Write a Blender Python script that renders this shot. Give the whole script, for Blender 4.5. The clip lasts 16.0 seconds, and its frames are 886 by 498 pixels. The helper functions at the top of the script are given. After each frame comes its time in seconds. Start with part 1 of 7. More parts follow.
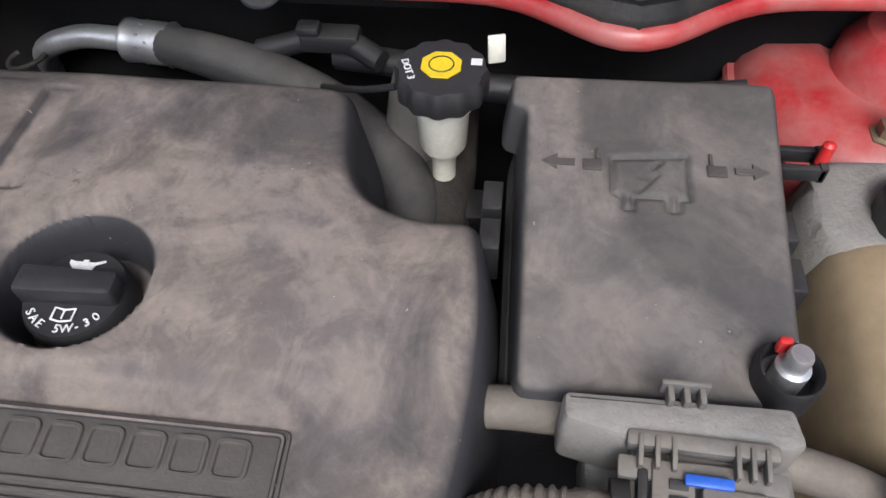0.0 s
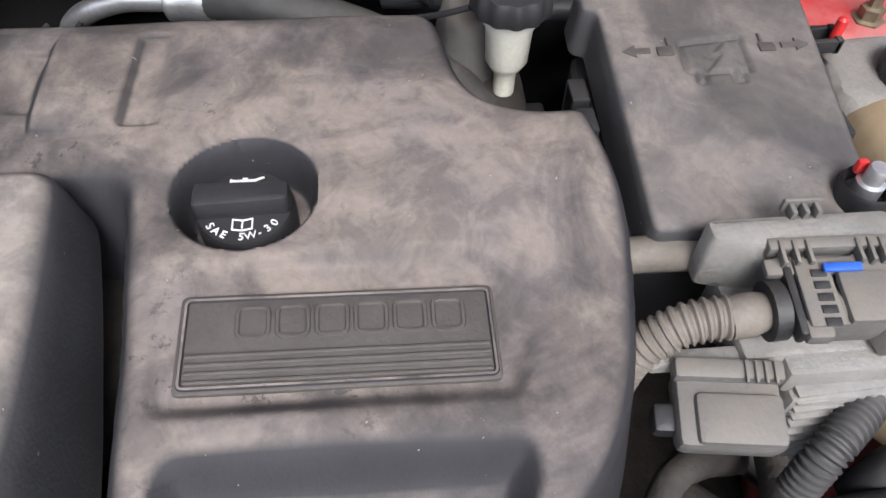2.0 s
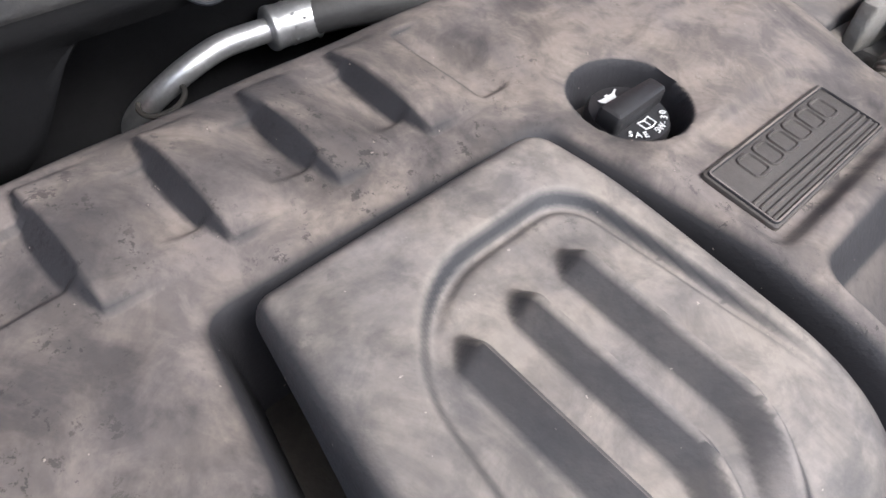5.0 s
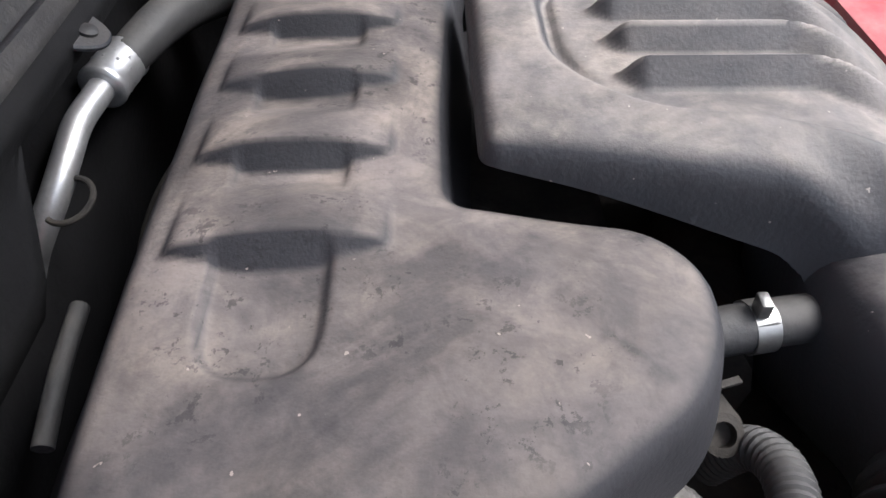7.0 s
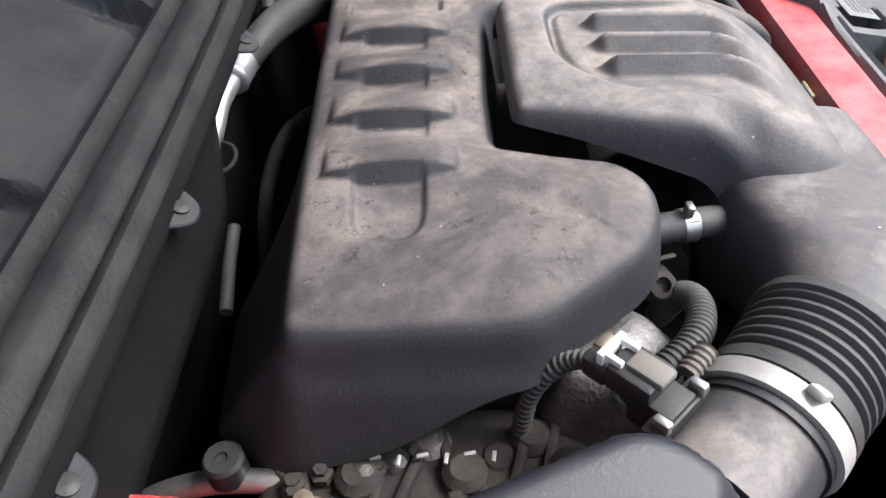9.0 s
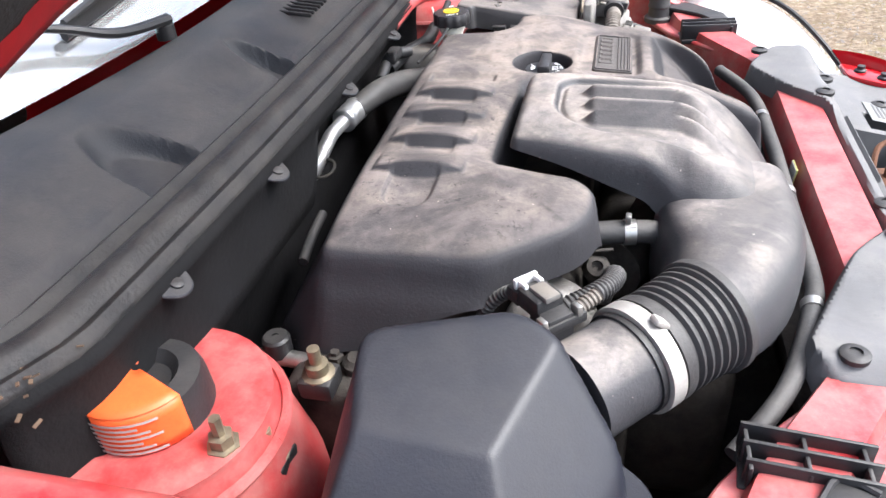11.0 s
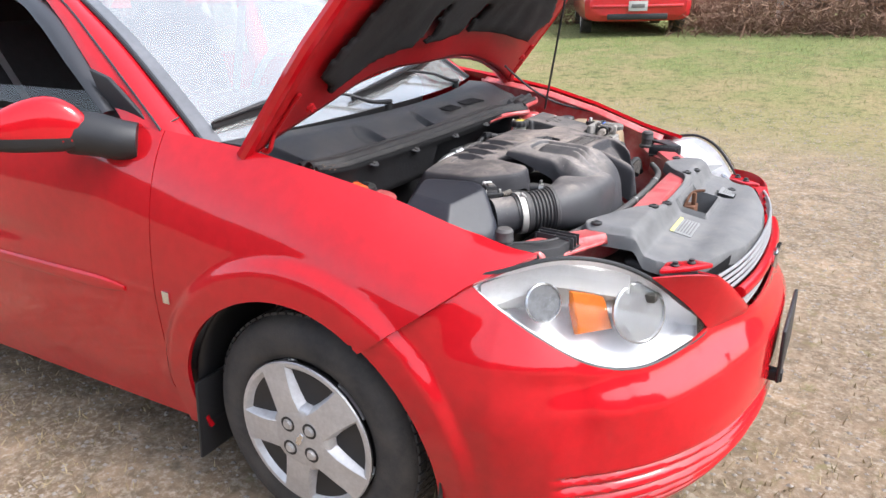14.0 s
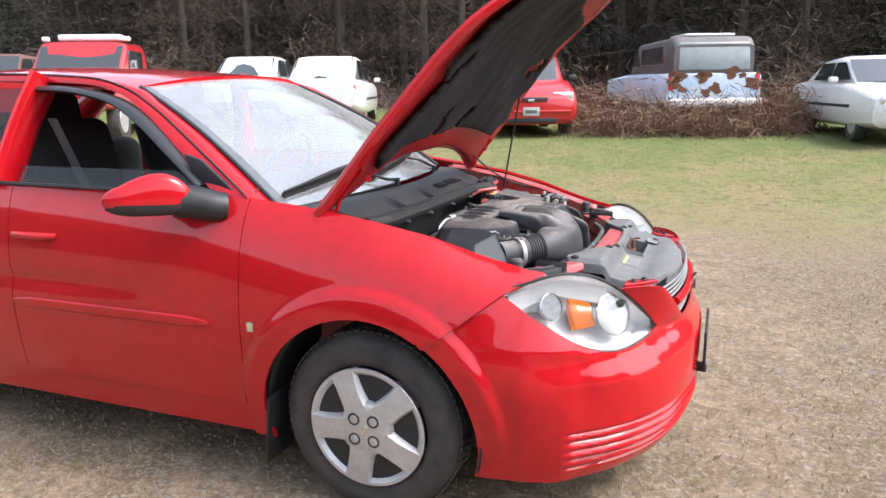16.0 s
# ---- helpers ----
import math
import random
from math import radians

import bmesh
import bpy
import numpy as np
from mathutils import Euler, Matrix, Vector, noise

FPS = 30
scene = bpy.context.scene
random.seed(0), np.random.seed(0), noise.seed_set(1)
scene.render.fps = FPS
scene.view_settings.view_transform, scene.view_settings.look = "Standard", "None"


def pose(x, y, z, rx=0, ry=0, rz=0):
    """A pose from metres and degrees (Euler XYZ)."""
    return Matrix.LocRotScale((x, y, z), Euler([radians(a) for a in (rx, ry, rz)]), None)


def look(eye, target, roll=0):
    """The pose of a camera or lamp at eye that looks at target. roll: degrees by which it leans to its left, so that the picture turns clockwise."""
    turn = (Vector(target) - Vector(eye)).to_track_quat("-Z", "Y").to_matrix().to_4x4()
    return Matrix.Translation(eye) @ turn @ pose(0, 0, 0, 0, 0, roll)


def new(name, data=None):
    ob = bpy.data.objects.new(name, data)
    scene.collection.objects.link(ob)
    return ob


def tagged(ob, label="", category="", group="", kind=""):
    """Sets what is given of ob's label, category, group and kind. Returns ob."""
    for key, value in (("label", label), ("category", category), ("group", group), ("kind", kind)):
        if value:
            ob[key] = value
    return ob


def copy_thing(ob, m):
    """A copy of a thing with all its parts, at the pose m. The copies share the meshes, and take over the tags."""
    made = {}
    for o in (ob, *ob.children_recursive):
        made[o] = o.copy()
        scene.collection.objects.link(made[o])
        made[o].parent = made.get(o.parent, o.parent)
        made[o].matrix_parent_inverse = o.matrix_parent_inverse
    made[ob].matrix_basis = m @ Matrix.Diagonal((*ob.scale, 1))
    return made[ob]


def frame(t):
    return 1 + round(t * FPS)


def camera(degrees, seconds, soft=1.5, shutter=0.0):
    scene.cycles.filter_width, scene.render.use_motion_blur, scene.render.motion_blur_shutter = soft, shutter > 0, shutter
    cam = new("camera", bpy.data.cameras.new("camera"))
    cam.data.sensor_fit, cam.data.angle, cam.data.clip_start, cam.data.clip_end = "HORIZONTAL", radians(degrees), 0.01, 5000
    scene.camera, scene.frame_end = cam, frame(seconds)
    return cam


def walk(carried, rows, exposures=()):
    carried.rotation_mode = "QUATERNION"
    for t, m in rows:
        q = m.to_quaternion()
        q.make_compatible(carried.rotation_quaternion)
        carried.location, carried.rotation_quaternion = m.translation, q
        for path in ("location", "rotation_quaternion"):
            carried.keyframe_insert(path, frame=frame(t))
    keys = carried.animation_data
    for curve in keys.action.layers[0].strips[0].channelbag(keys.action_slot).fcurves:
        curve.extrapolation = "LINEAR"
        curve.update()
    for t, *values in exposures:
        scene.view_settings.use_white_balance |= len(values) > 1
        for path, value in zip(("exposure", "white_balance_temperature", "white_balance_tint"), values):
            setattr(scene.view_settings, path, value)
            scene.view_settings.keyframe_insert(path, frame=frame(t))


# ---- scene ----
cam = camera(63.3, 16.0)
PATH = [
    (0, (0.449, 0.337, 1.202), (-0.775, 0.177, -0.371), -1.9),
    (0.5, (0.483, 0.242, 1.25), (-0.712, 0.277, -0.354), 0.9),
    (1, (0.498, 0.205, 1.244), (-0.709, 0.352, -0.344), 2.3),
    (1.5, (0.513, 0.2, 1.224), (-0.696, 0.346, -0.363), 1.7),
    (2, (0.532, 0.201, 1.205), (-0.678, 0.321, -0.384), 1.0),
    (2.5, (0.551, 0.159, 1.214), (-0.652, 0.346, -0.374), 0.8),
    (3, (0.575, 0.066, 1.228), (-0.66, 0.353, -0.318), 3.1),
    (3.5, (0.563, -0.01, 1.216), (-0.655, 0.327, -0.334), 1.9),
    (3.7, (0.552, -0.027, 1.211), (-0.667, 0.316, -0.338), -0.5),
    (5.8, (0.346, -0.353, 1.167), (-0.108, 0.927, -0.3), 4.4),
    (6, (0.332, -0.361, 1.168), (-0.04, 0.889, -0.348), 0.9),
    (6.5, (0.295, -0.396, 1.13), (0.112, 0.922, -0.363), -1.5),
    (7, (0.23, -0.436, 1.128), (0.199, 0.971, -0.294), -3.3),
    (7.5, (0.192, -0.493, 1.167), (0.257, 0.901, -0.266), -1.1),
    (8, (0.17, -0.538, 1.186), (0.325, 0.836, -0.259), -0.4),
    (8.5, (0.173, -0.571, 1.201), (0.346, 0.814, -0.232), -0.9),
    (9, (0.192, -0.621, 1.233), (0.172, 0.795, -0.179), -3.2),
    (9.2, (0.199, -0.644, 1.234), (0.119, 0.794, -0.154), -2.5),
    (11.3, (0.399, -0.933, 1.293), (-0.063, 0.683, 0.209), -4.8),
    (11.5, (0.438, -0.987, 1.303), (-0.03, 0.657, 0.266), -3.4),
    (12, (0.59, -1.103, 1.306), (-0.136, 0.536, 0.419), -2.0),
    (12.5, (0.708, -1.247, 1.309), (-0.219, 0.338, 0.516), -2.5),
    (13, (0.816, -1.467, 1.31), (-0.083, 0.152, 0.554), -2.9),
    (13.5, (0.948, -1.703, 1.333), (0.094, -0.053, 0.592), -1.8),
    (14, (1.073, -1.936, 1.363), (0.127, -0.318, 0.666), -1.4),
    (14.5, (1.097, -2.134, 1.385), (0.202, -0.457, 0.764), -1.3),
    (15, (1.08, -2.366, 1.376), (0.328, -0.598, 0.821), -1.6),
    (15.5, (1.11, -2.55, 1.374), (0.376, -0.756, 0.883), -1.2),
    (16, (1.015, -2.692, 1.376), (0.302, -0.875, 0.937), -0.9),
]
walk(cam, [(t, look(eye, aim, lean)) for t, eye, aim, lean in PATH],
     [(t, e, 6280, 10) for t, e in ((0, 0.92), (1.5, 1.22), (3.5, 1.33), (7.0, 1.58), (9.0, 1.80), (11.3, 2.28), (12.5, 2.15), (13.5, 1.84), (14.5, 1.70), (16, 1.66))])

# ---- sky and sun: a bright hazy day ----
world = bpy.data.worlds.new("sky")
scene.world = world
world.use_nodes = True
wn, wl = world.node_tree.nodes, world.node_tree.links
sky = wn.new("ShaderNodeTexSky")
sky.sky_type = "NISHITA"
sky.sun_disc = False
sky.sun_elevation, sky.sun_rotation = radians(50), radians(150)
sky.dust_density, sky.air_density, sky.ozone_density = 3.0, 1.0, 1.5
haze = wn.new("ShaderNodeHueSaturation")
haze.inputs["Saturation"].default_value = 0.5
wl.new(sky.outputs[0], haze.inputs["Color"])
wl.new(haze.outputs[0], wn["Background"].inputs[0])
wn["Background"].inputs[1].default_value = 0.15
sun_data = bpy.data.lights.new("sun", "SUN")
sun_data.energy, sun_data.angle, sun_data.color = 1.25, radians(24), (1.0, 0.985, 0.97)
sun = new("sun", sun_data)
SUN_AZ, SUN_EL = radians(8), radians(53)
sun_dir = Vector((math.cos(SUN_AZ) * math.cos(SUN_EL), math.sin(SUN_AZ) * math.cos(SUN_EL), math.sin(SUN_EL)))
sky.sun_rotation = radians(90) - SUN_AZ
sun.matrix_world = look(sun_dir * 30, (0, 0, 0))


# ---- materials ----
def mat(name, color, rough=0.6, metal=0.0, var=0.0, var_scale=8.0, tint=None, bump=0.0, bump_scale=60.0,
        coat=0.0, coat_rough=0.05, spec=0.5, dust=None, dust_amount=0.0, dust_scale=7.0, dust_up=False, rough_var=0.0,
        transmission=0.0, alpha=1.0, spots=None, spots_amount=0.0, spots_scale=60.0):
    """A surface: base colour mottled towards a tint, an optional dust film on what faces up, scattered specks, fine relief."""
    m = bpy.data.materials.new(name)
    m.use_nodes = True
    n, l = m.node_tree.nodes, m.node_tree.links
    b = n["Principled BSDF"]
    tc = n.new("ShaderNodeTexCoord")
    col = None

    def noise_tex(scale, detail=6.0, rough_=0.6):
        t = n.new("ShaderNodeTexNoise")
        t.inputs["Scale"].default_value, t.inputs["Detail"].default_value, t.inputs["Roughness"].default_value = scale, detail, rough_
        l.new(tc.outputs["Object"], t.inputs["Vector"])
        return t.outputs["Fac"]

    def ramp(fac, lo, hi, top=1.0):
        r = n.new("ShaderNodeMapRange")
        r.inputs["From Min"].default_value, r.inputs["From Max"].default_value = lo, hi
        r.inputs["To Max"].default_value = top
        l.new(fac, r.inputs["Value"])
        return r.outputs[0]

    def mix(fac, a, c):
        x = n.new("ShaderNodeMix")
        x.data_type = "RGBA"
        l.new(fac, x.inputs["Factor"])
        for socket, v in ((x.inputs["A"], a), (x.inputs["B"], c)):
            if isinstance(v, tuple):
                socket.default_value = (*v, 1)
            else:
                l.new(v, socket)
        return x.outputs["Result"]

    base = tuple(color)
    if var > 0:
        other = tint or tuple(c * (1 - var) for c in color)
        col = mix(ramp(noise_tex(var_scale), 0.35, 0.65), base, other)
        fine = mix(ramp(noise_tex(var_scale * 9, 3.0), 0.35, 0.7, 0.35), col, tuple(c * 0.6 for c in color))
        col = fine
    if dust is not None:
        f = ramp(noise_tex(dust_scale, 8.0, 0.65), 0.33, 0.62, dust_amount)
        g = n.new("ShaderNodeMath")
        g.operation = "ADD"
        l.new(f, g.inputs[0])
        h = ramp(noise_tex(dust_scale * 10, 4.0), 0.5, 0.75, 0.25 * dust_amount)
        l.new(h, g.inputs[1])
        fac = g.outputs[0]
        if dust_up:
            geo = n.new("ShaderNodeNewGeometry")
            sep = n.new("ShaderNodeSeparateXYZ")
            l.new(geo.outputs["Normal"], sep.inputs[0])
            up = ramp(sep.outputs["Z"], 0.33, 0.95)
            mul = n.new("ShaderNodeMath")
            mul.operation = "MULTIPLY"
            l.new(fac, mul.inputs[0]), l.new(up, mul.inputs[1])
            fac = mul.outputs[0]
        col = mix(fac, col if col is not None else base, tuple(dust))
        if rough_var == 0:
            rr = ramp(fac, 0.0, 1.0)
            mr = n.new("ShaderNodeMapRange")
            mr.inputs["To Min"].default_value, mr.inputs["To Max"].default_value = rough, min(1.0, rough + 0.3)
            l.new(rr, mr.inputs["Value"])
            l.new(mr.outputs[0], b.inputs["Roughness"])
    if spots is not None:
        f = ramp(noise_tex(spots_scale, 2.0, 0.5), 0.66, 0.7, spots_amount)
        col = mix(f, col if col is not None else base, tuple(spots))
    if col is None:
        b.inputs["Base Color"].default_value = (*color, 1)
    else:
        l.new(col, b.inputs["Base Color"])
    if dust is None or rough_var > 0:
        if rough_var > 0:
            r = n.new("ShaderNodeMapRange")
            r.inputs["To Min"].default_value, r.inputs["To Max"].default_value = rough - rough_var, rough + rough_var
            l.new(noise_tex(var_scale * 2.3), r.inputs["Value"])
            l.new(r.outputs[0], b.inputs["Roughness"])
        else:
            b.inputs["Roughness"].default_value = rough
    b.inputs["Metallic"].default_value = metal
    b.inputs["Coat Weight"].default_value, b.inputs["Coat Roughness"].default_value = coat, coat_rough
    b.inputs["Specular IOR Level"].default_value = spec
    b.inputs["Transmission Weight"].default_value = transmission
    if bump > 0:
        u = n.new("ShaderNodeBump")
        u.inputs["Strength"].default_value, u.inputs["Distance"].default_value = bump, 0.004
        l.new(noise_tex(bump_scale, 5.0), u.inputs["Height"])
        l.new(u.outputs[0], b.inputs["Normal"])
    return m


M = dict(
    paint=mat("red_car_paint", (0.47, 0.005, 0.011), 0.45, coat=1.0, coat_rough=0.06, var=0.06, var_scale=3, spec=0.08, rough_var=0.04),
    bay_paint=mat("dull_red_bay_paint", (0.50, 0.020, 0.026), 0.38, coat=0.4, coat_rough=0.25, var=0.3, var_scale=14, dust=(0.42, 0.30, 0.27), dust_amount=0.35, dust_scale=22),
    under_hood=mat("red_under_hood", (0.42, 0.008, 0.012), 0.5, coat=0.2, coat_rough=0.3, var=0.15, var_scale=8, spec=0.25),
    plate=mat("dark_moulded_plate", (0.085, 0.074, 0.068), 0.6, var=0.25, var_scale=30, bump=0.2, bump_scale=380),
    airbox=mat("dark_airbox_plastic", (0.015, 0.017, 0.025), 0.42, spec=0.35, var=0.25, var_scale=9, bump=0.12, bump_scale=420, dust=(0.12, 0.11, 0.10), dust_amount=0.12, dust_scale=14, dust_up=True),
    black=mat("black_plastic", (0.018, 0.018, 0.020), 0.5, var=0.3, var_scale=20, bump=0.15, bump_scale=300, dust=(0.10, 0.09, 0.08), dust_amount=0.25, dust_scale=25, dust_up=True),
    cap=mat("oil_cap_plastic", (0.030, 0.029, 0.031), 0.45, var=0.2, var_scale=30, bump=0.1, bump_scale=400),
    rubber=mat("hose_rubber", (0.045, 0.044, 0.045), 0.6, var=0.3, var_scale=25, bump=0.2, bump_scale=250, dust=(0.16, 0.145, 0.13), dust_amount=0.35, dust_scale=20, dust_up=True),
    tyre=mat("tyre_rubber", (0.028, 0.027, 0.028), 0.75, var=0.3, var_scale=18, bump=0.3, bump_scale=160, dust=(0.13, 0.11, 0.09), dust_amount=0.35, dust_scale=10),
    cowl=mat("cowl_plastic", (0.026, 0.028, 0.034), 0.55, spec=0.3, var=0.25, var_scale=6, bump=0.25, bump_scale=420, dust=(0.13, 0.115, 0.10), dust_amount=0.35, dust_scale=9, dust_up=True),
    seal=mat("hood_seal_rubber", (0.016, 0.016, 0.018), 0.50, spec=0.25, var=0.35, var_scale=18, bump=0.3, bump_scale=200, dust=(0.075, 0.068, 0.062), dust_amount=0.35, dust_scale=22),
    # Firewall blanket black; also colours the shade behind grille and radiator.
    blanket=mat("blanket_and_shade_black", (0.010, 0.010, 0.011), 0.8, spec=0.1, var=0.4, var_scale=14, bump=0.3, bump_scale=120, dust=(0.020, 0.019, 0.018), dust_amount=0.15, dust_scale=12),
    dark=mat("grimy_dark_metal", (0.032, 0.030, 0.029), 0.7, spec=0.2, var=0.4, var_scale=22, bump=0.5, bump_scale=90, dust=(0.11, 0.095, 0.08), dust_amount=0.4, dust_scale=25),
    alloy=mat("cast_aluminium", (0.33, 0.32, 0.31), 0.5, 0.8, var=0.4, var_scale=30, bump=0.6, bump_scale=160, dust=(0.16, 0.13, 0.11), dust_amount=0.3, dust_scale=30),
    pipe=mat("bright_aluminium_pipe", (0.66, 0.66, 0.67), 0.42, 0.85, var=0.25, var_scale=40, rough_var=0.1),
    band=mat("dull_clamp_steel", (0.46, 0.44, 0.41), 0.55, 0.35, var=0.25, var_scale=40, rough_var=0.1),
    steel=mat("zinc_steel", (0.50, 0.49, 0.47), 0.4, 0.9, var=0.35, var_scale=60, rough_var=0.1),
    brass=mat("yellow_zinc", (0.33, 0.28, 0.20), 0.45, 0.7, var=0.4, var_scale=50),
    ecu=mat("control_unit_casting", (0.27, 0.262, 0.25), 0.65, 0.15, var=0.25, var_scale=40, bump=0.4, bump_scale=200, dust=(0.23, 0.20, 0.17), dust_amount=0.5, dust_scale=30),
    plug=mat("grey_connector_plastic", (0.135, 0.128, 0.122), 0.55, var=0.25, var_scale=40, bump=0.2, bump_scale=200, dust=(0.22, 0.19, 0.155), dust_amount=0.55, dust_scale=20, dust_up=True),
    loom=mat("tan_dusty_conduit", (0.19, 0.165, 0.14), 0.7, var=0.3, var_scale=40, bump=0.3, bump_scale=200),
    blue=mat("blue_lock_tab", (0.03, 0.12, 0.55), 0.4, var=0.15, var_scale=50),
    milk=mat("milky_reservoir_plastic", (0.78, 0.76, 0.66), 0.35, var=0.12, var_scale=30, spec=0.5),
    tank=mat("yellowed_tank_plastic", (0.27, 0.20, 0.125), 0.4, var=0.35, var_scale=9, tint=(0.34, 0.27, 0.18)),
    yellow=mat("yellow_print", (0.85, 0.62, 0.02), 0.5, var=0.1, var_scale=60),
    white=mat("white_print", (0.80, 0.80, 0.80), 0.5, var=0.05, var_scale=60),
    orange=mat("orange_label", (0.90, 0.13, 0.03), 0.45, var=0.12, var_scale=40),
    red_plastic=mat("red_plastic", (0.6, 0.03, 0.03), 0.4, var=0.1, var_scale=40),
    chrome=mat("bright_trim", (0.75, 0.75, 0.76), 0.12, 1.0),
    wheel=mat("silver_wheel_cover", (0.64, 0.63, 0.63), 0.38, 0.55, var=0.1, var_scale=10, dust=(0.30, 0.27, 0.24), dust_amount=0.25, dust_scale=14),
    grille=mat("grey_grille_plastic", (0.36, 0.36, 0.375), 0.35, 0.3, var=0.15, var_scale=20),
    reflector=mat("lamp_reflector", (0.90, 0.90, 0.91), 0.24, 0.7, var=0.06, var_scale=20),
    lamp_silver=mat("lamp_bowl_silver", (0.86, 0.86, 0.87), 0.30, 0.10, var=0.15, var_scale=18, bump=0.2, bump_scale=40),
    lamp_facet=mat("lamp_reflector_facets", (0.62, 0.625, 0.64), 0.24, 0.75, var=0.3, var_scale=25),
    chrome_rough=mat("clouded_chrome", (0.36, 0.36, 0.37), 0.28, 0.8, var=0.4, var_scale=55),
    housing=mat("lamp_housing_white", (0.66, 0.66, 0.65), 0.45, var=0.1, var_scale=30),
    amber=mat("amber_lens", (0.62, 0.155, 0.02), 0.22, var=0.15, var_scale=60),
    trim=mat("black_trim", (0.020, 0.020, 0.022), 0.5, var=0.2, var_scale=30, bump=0.1, bump_scale=300),
    # Dark border print, its grey lifted to paint in the sky's reflection.
    border=mat("printed_glass_border", (0.13, 0.132, 0.14), 0.25, var=0.2, var_scale=5, coat=1.0, coat_rough=0.05),
    visor=mat("smoked_visor", (0.020, 0.020, 0.022), 0.35, var=0.1, var_scale=20, coat=0.5),
    seat=mat("dark_seat_cloth", (0.018, 0.017, 0.018), 0.9, var=0.3, var_scale=30, bump=0.3, bump_scale=300),
    interior=mat("grey_interior_plastic", (0.13, 0.13, 0.13), 0.6, var=0.2, var_scale=20),
    insul=mat("hood_insulation", (0.014, 0.013, 0.014), 0.95, var=0.4, var_scale=18, bump=0.6, bump_scale=120),
    rust=mat("rust", (0.16, 0.065, 0.03), 0.85, var=0.5, var_scale=20, bump=0.4, bump_scale=80),
    leafbits=mat("dry_leaf_litter", (0.12, 0.075, 0.045), 0.85, var=0.4, var_scale=60),
    paper=mat("white_paper_label", (0.45, 0.45, 0.43), 0.55, var=0.12, var_scale=30),
    faded=mat("faded_label", (0.22, 0.22, 0.216), 0.5, var=0.15, var_scale=40),
    ymark=mat("yellow_paper_label", (0.62, 0.58, 0.20), 0.55, var=0.1, var_scale=30),
)


def dusty(name, base, dust, amount, rough=0.6, spec=0.25, fade=None, scuff=0.55, grain=360.0, lo=0.5, hi=0.97):
    """Moulded plastic under settled dust: tan film in soft-edged patches on what faces up, bare bluish plastic between,
    rubbed marks in clusters, pale specks. fade=(y bare, y dusty) thins the film towards one end."""
    m = bpy.data.materials.new(name)
    m.use_nodes = True
    n, l = m.node_tree.nodes, m.node_tree.links
    b = n["Principled BSDF"]
    tc = n.new("ShaderNodeTexCoord")

    def noi(scale, detail=6.0, rough_=0.6, warp=0.0):
        t = n.new("ShaderNodeTexNoise")
        for k, v in (("Scale", scale), ("Detail", detail), ("Roughness", rough_), ("Distortion", warp)):
            t.inputs[k].default_value = v
        l.new(tc.outputs["Object"], t.inputs["Vector"])
        return t.outputs["Fac"]

    def rng(v, a, c, low=0.0, top=1.0):
        r = n.new("ShaderNodeMapRange")
        for k, w in zip(("From Min", "From Max", "To Min", "To Max"), (a, c, low, top)):
            r.inputs[k].default_value = w
        l.new(v, r.inputs["Value"])
        return r.outputs[0]

    def mul(a, c):
        o = n.new("ShaderNodeMath")
        o.operation = "MULTIPLY"
        l.new(a, o.inputs[0]), l.new(c, o.inputs[1])
        return o.outputs[0]

    def mix(f, a, c):
        x = n.new("ShaderNodeMix")
        x.data_type = "RGBA"
        l.new(f, x.inputs["Factor"])
        for q, v in ((x.inputs["A"], a), (x.inputs["B"], c)):
            if isinstance(v, tuple):
                q.default_value = (*v, 1)
            else:
                l.new(v, q)
        return x.outputs["Result"]

    geo, sep = n.new("ShaderNodeNewGeometry"), n.new("ShaderNodeSeparateXYZ")
    l.new(geo.outputs["Normal"], sep.inputs[0])
    film = mul(rng(sep.outputs["Z"], lo, hi), rng(noi(7.5, 7.0, 0.62, 0.8), 0.42, 0.57, 0.34 * amount, amount))
    film = mul(film, rng(noi(34.0, 5.0, 0.65, 0.5), 0.40, 0.56, 0.62, 1.0))
    film = mul(film, rng(noi(150.0, 3.0), 0.30, 0.62, 0.82, 1.0))
    if fade:
        place = n.new("ShaderNodeSeparateXYZ")
        l.new(tc.outputs["Object"], place.inputs[0])
        film = mul(film, rng(place.outputs["Y"], fade[0], fade[1], 0.30, 1.0))
    plastic = mix(rng(noi(11.0), 0.35, 0.65), base, tuple(c * 0.72 for c in base))
    col = mix(film, plastic, mix(rng(noi(18.0, 5.0), 0.4, 0.62), dust, tuple(c * k for c, k in zip(dust, (0.80, 0.82, 0.88)))))
    rub = mul(rng(noi(6.0, 3.0), 0.53, 0.62), rng(noi(95.0, 5.0, 0.75, 0.2), 0.58, 0.62, 0.0, scuff))
    col = mix(rub, col, tuple(c * 0.55 for c in base))
    col = mix(rng(noi(190.0, 2.0, 0.5), 0.755, 0.775, 0.0, 0.40), col, tuple(min(0.7, c * 2.0) for c in dust))
    l.new(col, b.inputs["Base Color"])
    l.new(rng(film, 0.0, 1.0, rough, min(1.0, rough + 0.32)), b.inputs["Roughness"])
    b.inputs["Specular IOR Level"].default_value = spec
    u = n.new("ShaderNodeBump")
    u.inputs["Strength"].default_value, u.inputs["Distance"].default_value = 0.16, 0.004
    l.new(noi(grain, 5.0), u.inputs["Height"])
    l.new(u.outputs[0], b.inputs["Normal"])
    return m


